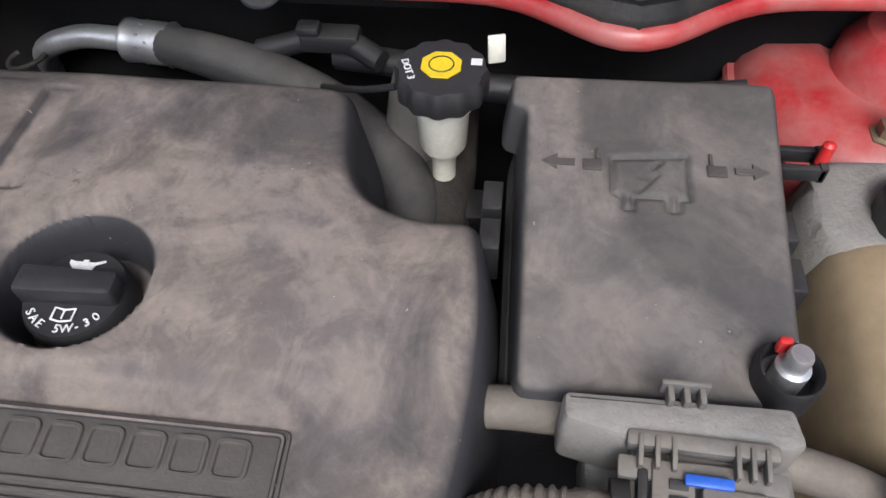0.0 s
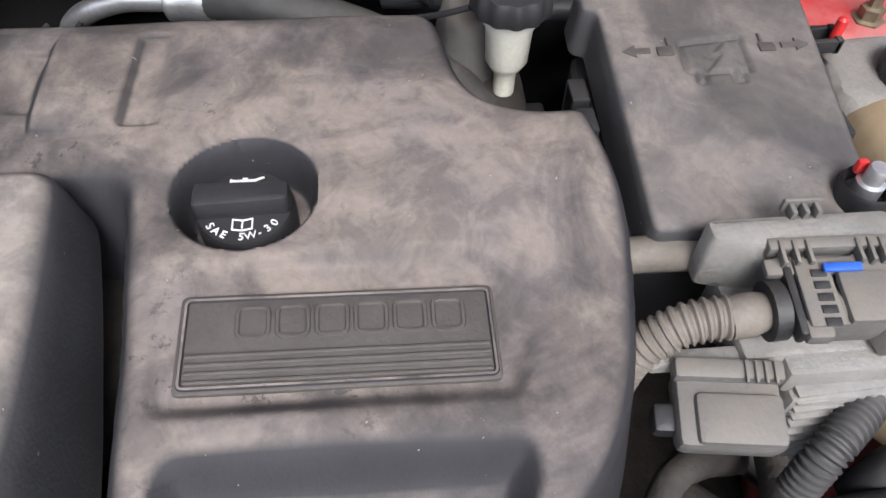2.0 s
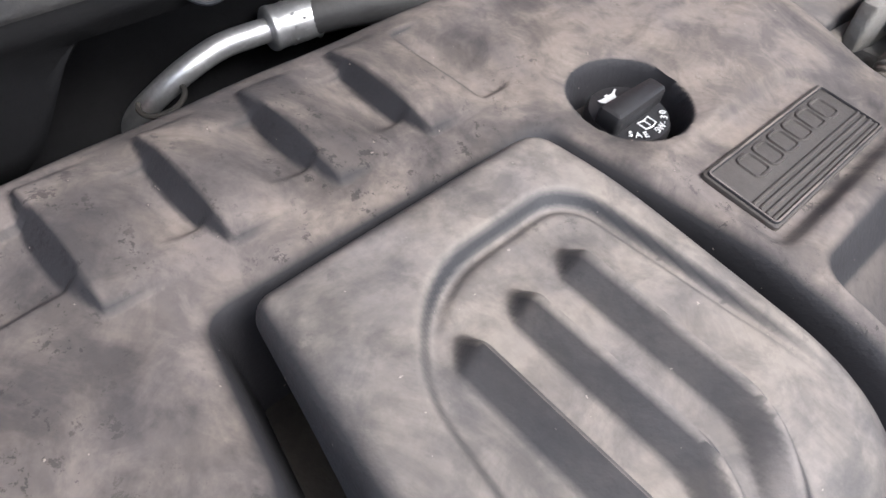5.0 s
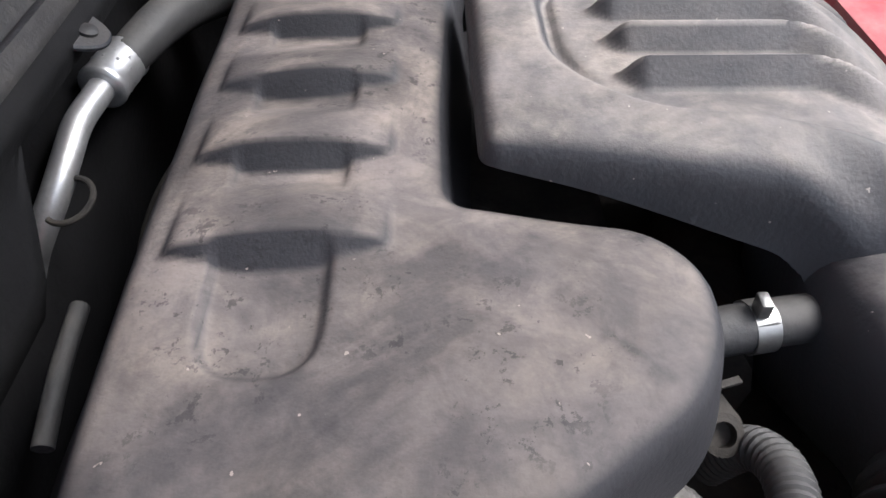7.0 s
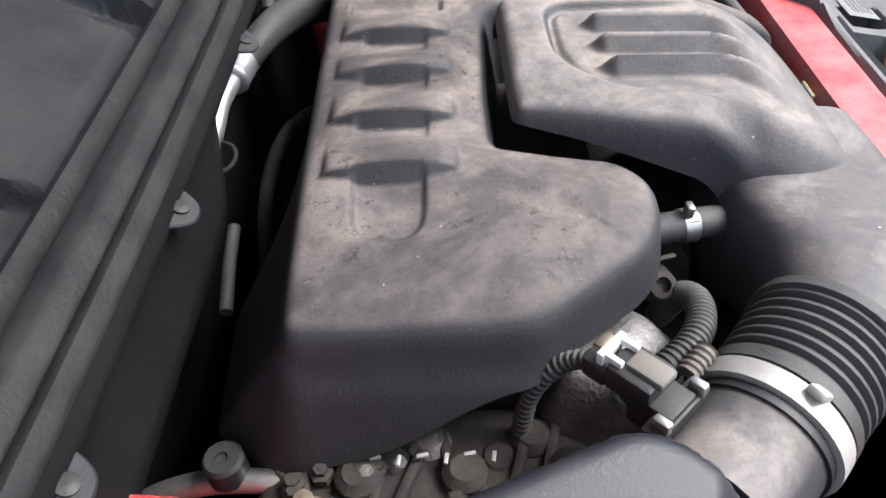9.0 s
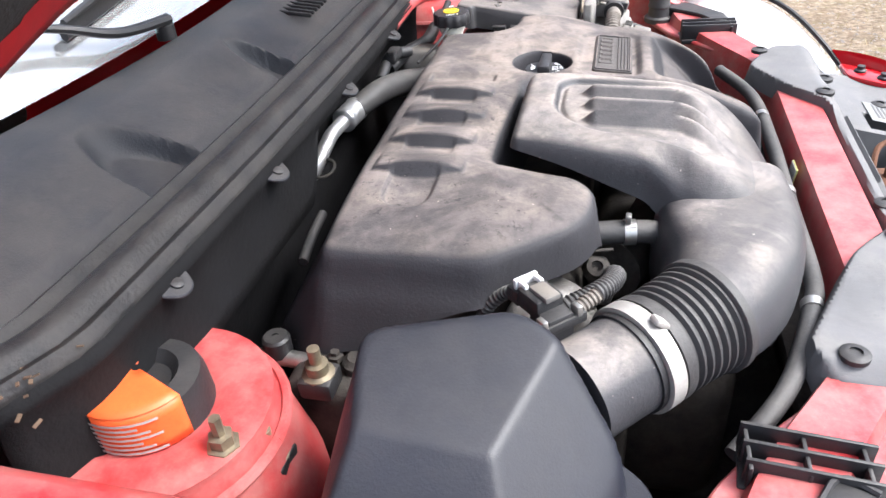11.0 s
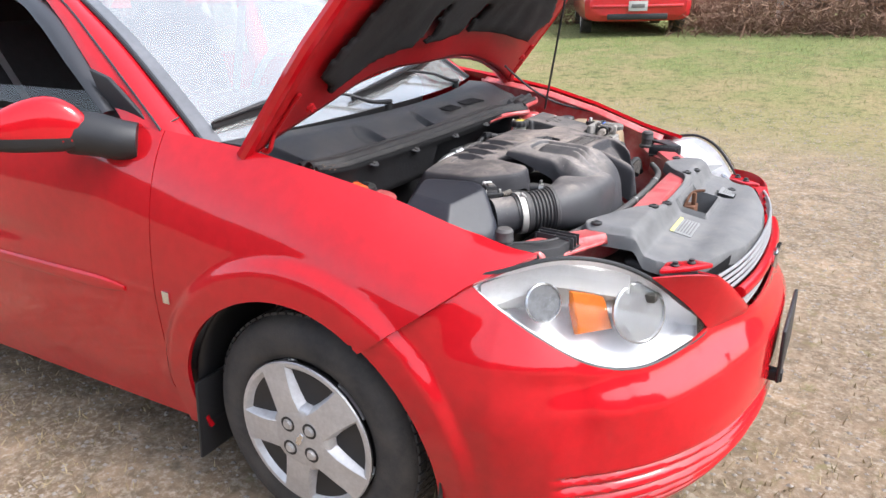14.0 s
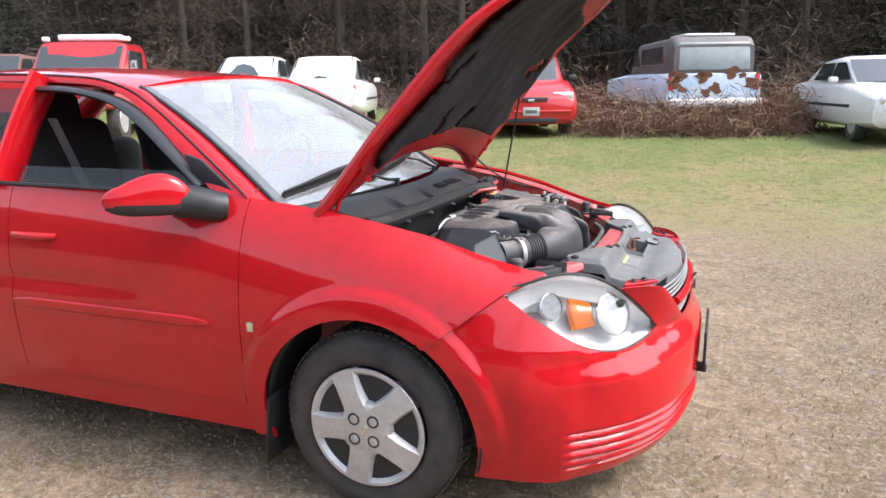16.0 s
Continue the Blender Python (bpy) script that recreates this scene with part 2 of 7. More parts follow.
def glass_mat(name, color, rough=0.0, mix_amount=0.12, film=0.0):
    """Thin pane: mostly clear, with a real glossy reflection over it. film mixes in white for a brighter sky
    reflection.
    """
    m = bpy.data.materials.new(name)
    m.use_nodes = True
    n, l = m.node_tree.nodes, m.node_tree.links
    n.remove(n["Principled BSDF"])
    t, g, x, f = (n.new(k) for k in ("ShaderNodeBsdfTransparent", "ShaderNodeBsdfGlossy", "ShaderNodeMixShader", "ShaderNodeLayerWeight"))
    t.inputs["Color"].default_value = (*color, 1)
    g.inputs["Roughness"].default_value = rough
    f.inputs["Blend"].default_value = 0.5
    w = n.new("ShaderNodeMath")
    w.operation = "POWER"
    w.inputs[1].default_value = 5.0
    l.new(f.outputs["Facing"], w.inputs[0])
    a = n.new("ShaderNodeMath")
    a.operation = "ADD"
    a.inputs[1].default_value = mix_amount
    a.use_clamp = True
    l.new(w.outputs[0], a.inputs[0])
    l.new(a.outputs[0], x.inputs[0]), l.new(t.outputs[0], x.inputs[1]), l.new(g.outputs[0], x.inputs[2])
    if film > 0:
        d, y, tc, no, r = (n.new(k) for k in ("ShaderNodeBsdfDiffuse", "ShaderNodeMixShader", "ShaderNodeTexCoord", "ShaderNodeTexNoise", "ShaderNodeMapRange"))
        d.inputs["Color"].default_value = (0.82, 0.83, 0.82, 1)
        no.inputs["Scale"].default_value, no.inputs["Detail"].default_value = 3.0, 7.0
        r.inputs["To Min"].default_value, r.inputs["To Max"].default_value = film * 0.6, film * 1.4
        l.new(tc.outputs["Object"], no.inputs["Vector"]), l.new(no.outputs["Fac"], r.inputs["Value"])
        l.new(r.outputs[0], y.inputs[0]), l.new(x.outputs[0], y.inputs[1]), l.new(d.outputs[0], y.inputs[2])
        x = y
    l.new(x.outputs[0], n["Material Output"].inputs["Surface"])
    return m


M["cover"] = dusty("dusty_black_plastic", (0.036, 0.035, 0.039), (0.262, 0.220, 0.192), 0.95, fade=(-0.37, -0.21), lo=0.72, hi=0.97)
M["duct"] = dusty("grey_dusty_plastic", (0.050, 0.050, 0.055), (0.300, 0.262, 0.232), 0.98, 0.5, 0.35, scuff=0.3, lo=0.60, hi=0.95)
M["fuse"] = dusty("fuse_box_plastic", (0.055, 0.053, 0.055), (0.205, 0.178, 0.158), 0.95, 0.5, 0.3, scuff=0.4)
M["panel"] = dusty("grey_panel_plastic", (0.135, 0.135, 0.137), (0.195, 0.188, 0.181), 0.8, 0.62, 0.25, scuff=0.2)
M["glass"] = glass_mat("window_glass", (0.62, 0.66, 0.64), 0.0, 0.05)
# The windscreen's white film paints in the bright sky it mirrors.
M["screen"] = glass_mat("sky_whitened_windscreen_glass", (0.55, 0.60, 0.60), 0.08, 0.36, 0.17)
M["lens"] = glass_mat("clear_lamp_lens", (0.97, 0.97, 0.97), 0.02, 0.03)


# ---- builders ----
def part(name, bm, material, parent=None, label="", angle=38):
    """One bmesh as one mesh object under a thing or a part."""
    me = bpy.data.meshes.new(name)
    if isinstance(bm, tuple):
        me.from_pydata(*bm)
    else:
        bm.to_mesh(me)
        bm.free()
    me.materials.append(M[material] if isinstance(material, str) else material)
    me.shade_smooth()
    me.set_sharp_from_angle(angle=radians(angle))
    ob = new(name, me)
    ob.parent = parent
    if label:
        ob["label"] = label
    return ob


def thing(name, label, category, group="", kind="", at=(0, 0, 0)):
    """An empty at a thing's base; its parts are built in world places, so they are shifted back."""
    ob = new(name)
    ob.empty_display_size = 0.05
    ob.location = at
    return tagged(ob, label, category, group, kind)


def under(ob, parent):
    """Hang ob under parent without moving it."""
    ob.parent = parent
    if parent.parent is None:
        ob.matrix_parent_inverse = Matrix.Translation(-parent.location)
    return ob


def box(c, s, bevel=0.004, seg=2, rot=None, taper=0.0):
    bm = bmesh.new()
    bmesh.ops.create_cube(bm, size=1)
    for v in bm.verts:
        k = 1 - taper * (v.co.z + 0.5)
        v.co = Vector((v.co.x * s[0] * k, v.co.y * s[1] * k, v.co.z * s[2]))
    if bevel > 0:
        bmesh.ops.bevel(bm, geom=bm.edges[:], offset=min(bevel, min(s) * 0.45), segments=seg, affect="EDGES", profile=0.5)
    m = Matrix.Translation(c)
    if rot is not None:
        m = m @ Euler([radians(a) for a in rot]).to_matrix().to_4x4()
    bmesh.ops.transform(bm, matrix=m, verts=bm.verts)
    return bm


def join(*bms):
    """Several bmeshes as one."""
    out = bmesh.new()
    for b in bms:
        me = bpy.data.meshes.new("tmp")
        b.to_mesh(me)
        b.free()
        out.from_mesh(me)
        bpy.data.meshes.remove(me)
    return out


def spline(pts, n=40, closed=False):
    """Catmull-Rom through the points."""
    p = np.array(pts, float)
    k = len(p)
    out = []
    spans = k if closed else k - 1
    for i in range(spans):
        a, b, c, d = (p[(i + j) % k] if closed else p[min(max(i + j, 0), k - 1)] for j in (-1, 0, 1, 2))
        m = max(1, n // spans)
        for t in np.arange(m) / m:
            out.append(0.5 * (2 * b + (c - a) * t + (2 * a - 5 * b + 4 * c - d) * t**2 + (3 * b - a - 3 * c + d) * t**3))
    if not closed:
        out.append(p[-1])
    return np.array(out)


def rounded(pts, r=0.01, n=6):
    """A closed outline with its corners rounded; r may be a list."""
    p = [np.array(q, float) for q in pts]
    out = []
    for i, q in enumerate(p):
        a, b = p[i - 1], p[(i + 1) % len(p)]
        rr = r[i] if isinstance(r, (list, tuple)) else r
        u, v = (a - q), (b - q)
        lu, lv = np.linalg.norm(u), np.linalg.norm(v)
        rr = min(rr, lu * 0.48, lv * 0.48)
        s, e = q + u / lu * rr, q + v / lv * rr
        for t in np.linspace(0, 1, n):
            out.append((1 - t) ** 2 * s + 2 * t * (1 - t) * q + t * t * e)
    return np.array(out)


def loft(rings, caps=True, closed=True):
    """Skin over rings of equal count."""
    bm = bmesh.new()
    vs = [[bm.verts.new(p) for p in ring] for ring in rings]
    k = len(vs[0])
    for a, b in zip(vs, vs[1:]):
        for i in range(k if closed else k - 1):
            j = (i + 1) % k
            bm.faces.new((a[i], a[j], b[j], b[i]))
    if caps and closed:
        bm.faces.new(list(reversed(vs[0])))
        bm.faces.new(vs[-1])
    bmesh.ops.recalc_face_normals(bm, faces=bm.faces[:])
    return bm


def tube(pts, radius, seg=14, n=40, smooth=True, ridge=0.0, pitch=0.006, flat=1.0):
    """A pipe along a path; radius may vary along it; ridge makes it corrugated."""
    p = spline(pts, n) if smooth else np.array(pts, float)
    rad = np.interp(np.linspace(0, 1, len(p)), np.linspace(0, 1, len(radius)), radius) if isinstance(radius, (list, tuple)) else np.full(len(p), radius)
    if ridge > 0:
        length = np.r_[0, np.cumsum(np.linalg.norm(np.diff(p, axis=0), axis=1))]
        m = int(length[-1] / pitch * 4)
        t = np.linspace(0, length[-1], max(m, 8))
        q = np.stack([np.interp(t, length, p[:, i]) for i in range(3)], 1)
        rad = np.interp(t, length, rad) - ridge * (np.arange(len(t)) % 4 >= 2)
        p = q
    tang = np.gradient(p, axis=0)
    tang /= np.linalg.norm(tang, axis=1)[:, None] + 1e-9
    up = np.array([0, 0, 1.0]) if abs(tang[0][2]) < 0.9 else np.array([1.0, 0, 0])
    rings = []
    for c, d, r in zip(p, tang, rad):
        a = np.cross(d, up)
        a /= np.linalg.norm(a) + 1e-9
        b = np.cross(a, d)
        up = b
        rings.append([c + r * (math.cos(w) * a + flat * math.sin(w) * b) for w in np.linspace(0, 2 * math.pi, seg, endpoint=False)])
    return loft(rings)


def lathe(profile, seg=32, m=None, wave=None):
    """Turn (radius, height) pairs about z. wave: (count, depth) scallops the outside."""
    rings = []
    for r, z in profile:
        ring = []
        for i in range(seg):
            w = 2 * math.pi * i / seg
            k = r * (1 + (wave[1] * math.cos(wave[0] * w) if wave else 0))
            ring.append((k * math.cos(w), k * math.sin(w), z))
        rings.append(ring)
    bm = loft(rings)
    if m is not None:
        bmesh.ops.transform(bm, matrix=m, verts=bm.verts)
    return bm


def aim_z(place, direction):
    """A frame at a place whose z points along a direction."""
    return Matrix.Translation(place) @ Vector(direction).to_track_quat("Z", "Y").to_matrix().to_4x4()


def prism(outline, z0, z1, bevel=0.003, seg=2, m=None):
    """An outline in x, y drawn up from z0 to z1, its edges rounded."""
    bm = bmesh.new()
    f = bm.faces.new([bm.verts.new((p[0], p[1], z0)) for p in outline])
    r = bmesh.ops.extrude_face_region(bm, geom=[f])
    for v in r["geom"]:
        if isinstance(v, bmesh.types.BMVert):
            v.co.z = z1
    bmesh.ops.recalc_face_normals(bm, faces=bm.faces[:])
    if bevel > 0:
        rim = [e for e in bm.edges if abs(e.verts[0].co.z - e.verts[1].co.z) < 1e-6]
        bmesh.ops.bevel(bm, geom=rim, offset=bevel, segments=seg, affect="EDGES", profile=0.5)
    if m is not None:
        bmesh.ops.transform(bm, matrix=m, verts=bm.verts)
    return bm


def depth_in(px, py, outline):
    """How far points lie inside a closed outline (negative outside)."""
    o = np.asarray(outline, float)
    a, b = o, np.roll(o, -1, 0)
    best = np.full(px.shape, 1e9)
    inside = np.zeros(px.shape, bool)
    for (ax, ay), (bx, by) in zip(a, b):
        ex, ey = bx - ax, by - ay
        t = np.clip(((px - ax) * ex + (py - ay) * ey) / (ex * ex + ey * ey + 1e-12), 0, 1)
        best = np.minimum(best, np.hypot(px - ax - t * ex, py - ay - t * ey))
        cross = (ay > py) != (by > py)
        inside ^= cross & (px < (bx - ax) * (py - ay) / (by - ay + 1e-12) + ax)
    return np.where(inside, best, -best)


def smooth(e0, e1, x):
    t = np.clip((x - e0) / (e1 - e0), 0, 1)
    return t * t * (3 - 2 * t)


def relief(outline, top, res=0.005, r=0.012, skirt=0.05, slope=5.0):
    """A moulded cover: a top surface over an outline, rounded at its rim and drawn down into a skirt.
    top(x, y, d) gives the height; slope may be a function of x, y. Returns (verts, edges, faces)."""
    o = np.asarray(outline, float)
    if callable(slope):
        reach = 0.12
    else:
        reach = (0.1 if callable(skirt) else skirt) / slope + res
    xs = np.arange(o[:, 0].min() - reach, o[:, 0].max() + reach + res, res)
    ys = np.arange(o[:, 1].min() - reach, o[:, 1].max() + reach + res, res)
    X, Y = np.meshgrid(xs, ys, indexing="ij")
    d = depth_in(X, Y, o)
    s = slope(X, Y) if callable(slope) else np.full(X.shape, slope)
    if callable(skirt):
        skirt = skirt(X, Y)
    z = top(X, Y, d)
    q = np.clip(r - d, 0, r)
    z = z - (r - np.sqrt(np.maximum(r * r - q * q, 0)))
    drop = np.clip(-d, 0, None) * s
    keep = drop < skirt
    z = z - np.minimum(drop, skirt)
    gx_, gy_ = np.gradient(d, res)
    gl = np.maximum(np.hypot(gx_, gy_), 0.3)
    move = np.where(keep, 0.0, np.clip(-skirt / s - d, -0.05, 1.6 * res))
    X, Y = X + gx_ / gl * move, Y + gy_ / gl * move
    idx = -np.ones(X.shape, int)
    k = keep[:-1, :-1] | keep[1:, :-1] | keep[1:, 1:] | keep[:-1, 1:]
    used = np.zeros(X.shape, bool)
    used[:-1, :-1] |= k
    used[1:, :-1] |= k
    used[1:, 1:] |= k
    used[:-1, 1:] |= k
    idx[used] = np.arange(used.sum())
    verts = np.stack([X[used], Y[used], z[used]], 1).tolist()
    I, J = np.nonzero(k)
    faces = np.stack([idx[I, J], idx[I + 1, J], idx[I + 1, J + 1], idx[I, J + 1]], 1).tolist()
    return verts, [], faces


def surface(fn, us, vs):
    """A sheet from a function of two parameters. Returns (verts, edges, faces)."""
    verts = [tuple(fn(u, v)) for u in us for v in vs]
    n = len(vs)
    faces = [(i * n + j, (i + 1) * n + j, (i + 1) * n + j + 1, i * n + j + 1) for i in range(len(us) - 1) for j in range(n - 1)]
    return verts, [], faces


def thick(ob, t, offset=-1.0):
    m = ob.modifiers.new("thickness", "SOLIDIFY")
    m.thickness, m.offset = t, offset
    if ob.data.materials[0] == M["paint"]:
        e = ob.modifiers.new("crisp_rim", "EDGE_SPLIT")
        e.split_angle = radians(45)
    return ob


def writing(name, text, size, place, material, parent, depth=0.0004):
    """Letters of the built-in font as a mesh part."""
    cu = bpy.data.curves.new("letters", "FONT")
    cu.body, cu.size, cu.extrude, cu.align_x, cu.align_y = text, size, depth, "CENTER", "CENTER"
    tmp = new("letters", cu)
    bpy.context.view_layer.update()
    me = bpy.data.meshes.new_from_object(tmp)
    bpy.data.objects.remove(tmp)
    me.transform(place)
    me.materials.clear()
    me.materials.append(M[material])
    ob = new(name, me)
    ob.parent = parent
    return ob


# ---- ground ----
def ground_z(x, y):
    return 0.42 * smooth(3.5, 12.0, y) + 0.30 * smooth(-5.5, -9.5, x) * smooth(4.0, 8.0, y) + 0.012 * np.sin(x * 2.1 + 0.7 * y) * np.sin(y * 1.7 - 0.4 * x) + 0.006 * np.sin(x * 7.3) * np.sin(y * 6.1 + 1.0)


def ground_material():
    m = bpy.data.materials.new("dirt_and_dry_grass")
    m.use_nodes = True
    n, l = m.node_tree.nodes, m.node_tree.links
    b = n["Principled BSDF"]
    geo = n.new("ShaderNodeNewGeometry")
    sep = n.new("ShaderNodeSeparateXYZ")
    l.new(geo.outputs["Position"], sep.inputs[0])

    def noi(scale, detail=8.0):
        t = n.new("ShaderNodeTexNoise")
        t.inputs["Scale"].default_value, t.inputs["Detail"].default_value, t.inputs["Roughness"].default_value = scale, detail, 0.68
        l.new(geo.outputs["Position"], t.inputs["Vector"])
        return t.outputs["Fac"]

    def rng(v, a, c, lo=0.0, hi=1.0):
        r = n.new("ShaderNodeMapRange")
        for k, w in zip(("From Min", "From Max", "To Min", "To Max"), (a, c, lo, hi)):
            r.inputs[k].default_value = w
        l.new(v, r.inputs["Value"])
        return r.outputs[0]

    def op(kind, a, c):
        o = n.new("ShaderNodeMath")
        o.operation = kind
        for s, v in zip(o.inputs, (a, c)):
            if isinstance(v, float):
                s.default_value = v
            else:
                l.new(v, s)
        return o.outputs[0]

    def mix(f, a, c):
        x = n.new("ShaderNodeMix")
        x.data_type = "RGBA"
        l.new(f, x.inputs["Factor"])
        for s, v in ((x.inputs["A"], a), (x.inputs["B"], c)):
            if isinstance(v, tuple):
                s.default_value = (*v, 1)
            else:
                l.new(v, s)
        return x.outputs["Result"]

    dirt = mix(rng(noi(3.0), 0.35, 0.65), (0.29, 0.21, 0.14), (0.12, 0.086, 0.056))
    dirt = mix(rng(noi(55.0, 3.0), 0.48, 0.72), dirt, (0.36, 0.30, 0.24))
    gravel = mix(rng(noi(42.0, 4.0), 0.38, 0.66), (0.11, 0.078, 0.052), (0.27, 0.215, 0.158))
    straw = mix(rng(noi(30.0, 4.0), 0.35, 0.68), (0.26, 0.205, 0.110), (0.15, 0.125, 0.060))
    green = mix(rng(noi(24.0, 4.0), 0.35, 0.68), (0.085, 0.125, 0.036), (0.16, 0.165, 0.060))
    wob = op("MULTIPLY", op("SUBTRACT", noi(0.9, 4.0), 0.5), 3.5)
    yy = op("ADD", sep.outputs["Y"], wob)
    xx = op("ADD", sep.outputs["X"], wob)
    c = mix(op("MULTIPLY", rng(xx, 0.7, 1.6), rng(yy, -1.5, 0.3)), dirt, gravel)
    c = mix(op("MULTIPLY", rng(noi(5.5, 6.0), 0.50, 0.66), 0.65), c, (0.13, 0.088, 0.055))
    c = mix(op("MULTIPLY", rng(noi(11.0, 5.0), 0.56, 0.68), 0.5), c, (0.15, 0.145, 0.06))
    c = mix(rng(yy, 3.4, 5.2), c, straw)
    grassy = op("MULTIPLY", rng(yy, 3.8, 9.0), rng(noi(1.2, 5.0), 0.38, 0.58))
    c = mix(grassy, c, green)
    c = mix(op("MULTIPLY", rng(yy, 9.2, 10.4), 0.7), c, green)
    clods = op("MULTIPLY", rng(noi(14.0, 6.0), 0.46, 0.62), rng(noi(2.2, 4.0), 0.30, 0.60, 0.35, 0.80))
    c = mix(op("MULTIPLY", clods, rng(yy, 5.5, 3.5)), c, (0.110, 0.086, 0.058))
    chips = op("MULTIPLY", rng(noi(26.0, 5.0), 0.56, 0.64), 0.55)
    c = mix(op("MULTIPLY", chips, rng(yy, 5.5, 3.5)), c, (0.34, 0.295, 0.235))
    tufts = op("MULTIPLY", rng(noi(8.0, 7.0), 0.50, 0.62), rng(yy, 3.5, 6.0, 0.0, 0.65))
    c = mix(tufts, c, (0.052, 0.062, 0.024))
    l.new(c, b.inputs["Base Color"])
    b.inputs["Roughness"].default_value = 0.95
    b.inputs["Specular IOR Level"].default_value = 0.15
    u = n.new("ShaderNodeBump")
    u.inputs["Strength"].default_value, u.inputs["Distance"].default_value = 0.6, 0.016
    l.new(noi(24.0, 8.0), u.inputs["Height"])
    l.new(u.outputs[0], b.inputs["Normal"])
    return m


def axis_steps(lo, hi, step, far):
    near = np.arange(lo, hi + step / 2, step)
    out = np.geomspace(step, far, 26)
    return np.r_[(lo - np.cumsum(out))[::-1], near, hi + np.cumsum(out)]


gx, gy = axis_steps(-7, 9, 0.16, 60), axis_steps(-6, 22, 0.16, 60)
GX, GY = np.meshgrid(gx, gy, indexing="ij")
GZ = ground_z(GX, GY)
gn = len(gy)
gv = np.stack([GX.ravel(), GY.ravel(), GZ.ravel()], 1).tolist()
gi, gj = np.meshgrid(np.arange(len(gx) - 1), np.arange(gn - 1), indexing="ij")
gf = np.stack([gi * gn + gj, (gi + 1) * gn + gj, (gi + 1) * gn + gj + 1, gi * gn + gj + 1], -1).reshape(-1, 4).tolist()
tagged(part("ground", (gv, [], gf), ground_material()), "tan gravel and dirt yard fading into patchy grass", "ground", kind="structure")

# ---- car body ----
YC = 0.04
car = thing("red_car", "glossy red four-door sedan parked on the dirt with its hood open", "car")
XS = (-4.2, -3.9, -3.0, -1.4, -0.6, -0.45, -0.2, 0.0, 0.2, 0.4, 0.5, 0.6)
ZT = (0.95, 1.02, 1.05, 1.045, 1.03, 1.022, 0.991, 0.958, 0.911, 0.850, 0.822, 0.80)
HT = (0.62, 0.68, 0.76, 0.79, 0.775, 0.755, 0.730, 0.727, 0.701, 0.668, 0.666, 0.65)
BX = (0.70, 0.80, 0.86, 0.862, 0.862, 0.862, 0.862, 0.862, 0.860, 0.846, 0.832, 0.80)
ARCH_R, HUB = 0.372, (0.0, 0.312)


def top_edge(x):
    return np.interp(x, XS, ZT), np.interp(x, XS, HT)


def half_width(x, z):
    zt, ht = top_edge(x)
    b = np.interp(x, XS, BX)
    t = np.clip((z - 0.62) / (zt - 0.62), 0, 1)
    w = b - (b - ht) * (0.45 * t**1.4 + 0.55 * t**4)
    low = np.clip((0.62 - z) / 0.33, 0, 1.3)
    w = w - 0.030 * low**2
    w = w - 0.012 * np.exp(-(((z - 0.70) / 0.035) ** 2)) * smooth(-0.6, -1.2, x)
    for hx in (HUB[0], -2.624):
        r = np.hypot(x - hx, z - HUB[1])
        w = w + 0.016 * smooth(0.47, 0.435, r) * smooth(0.2, 0.45, z)
    return w


def side_panel(x0, x1, z0, side, res=0.012, ends=None, arches=(0.0, -2.624), ztop=None):
    """A stretch of the body's side, with the wheel arch cut out and its edge drawn to a clean lip.
    ends(z) gives a slanting front edge."""
    nx = int((x1 - x0) / res) + 1
    nv = 64
    verts, keep = [], []
    for u in np.linspace(0, 1, nx):
        for v in np.linspace(0, 1, nv):
            x = x0 + (x1 - x0) * u
            for _ in range(4):
                zt = top_edge(x)[0] if ztop is None else ztop
                z = z0 + (zt - z0) * v
                x = x0 + ((ends(z) if ends else x1) - x0) * u
            a, c = x, z
            inside = False
            for hx in arches:
                r = math.hypot(a - hx, c - HUB[1])
                if r < ARCH_R:
                    inside = True
                    k = ARCH_R / max(r, 1e-4)
                    a, c = hx + (a - hx) * k, HUB[1] + (c - HUB[1]) * k
            c = max(c, z0)
            verts.append((a, YC + side * half_width(a, c), c))
            keep.append(not inside)
    faces = []
    for i in range(nx - 1):
        for j in range(nv - 1):
            q = (i * nv + j, (i + 1) * nv + j, (i + 1) * nv + j + 1, i * nv + j + 1)
            if any(keep[k] for k in q):
                faces.append(q if side > 0 else q[::-1])
    return verts, [], faces


def tidy(data):
    """Drop unused and doubled points of a sheet."""
    bm = bmesh.new()
    vs = [bm.verts.new(v) for v in data[0]]
    for f in data[2]:
        try:
            bm.faces.new([vs[i] for i in f])
        except ValueError:
            pass
    bmesh.ops.delete(bm, geom=[v for v in bm.verts if not v.link_faces], context="VERTS")
    bmesh.ops.remove_doubles(bm, verts=bm.verts[:], dist=0.0004)
    return bm


def seam(z):
    """Where the fender meets the bumper and lamp."""
    return 0.295 + (z - 0.672) * 1.38 if z < 0.77 else 0.43 + (z - 0.77) * 2.3


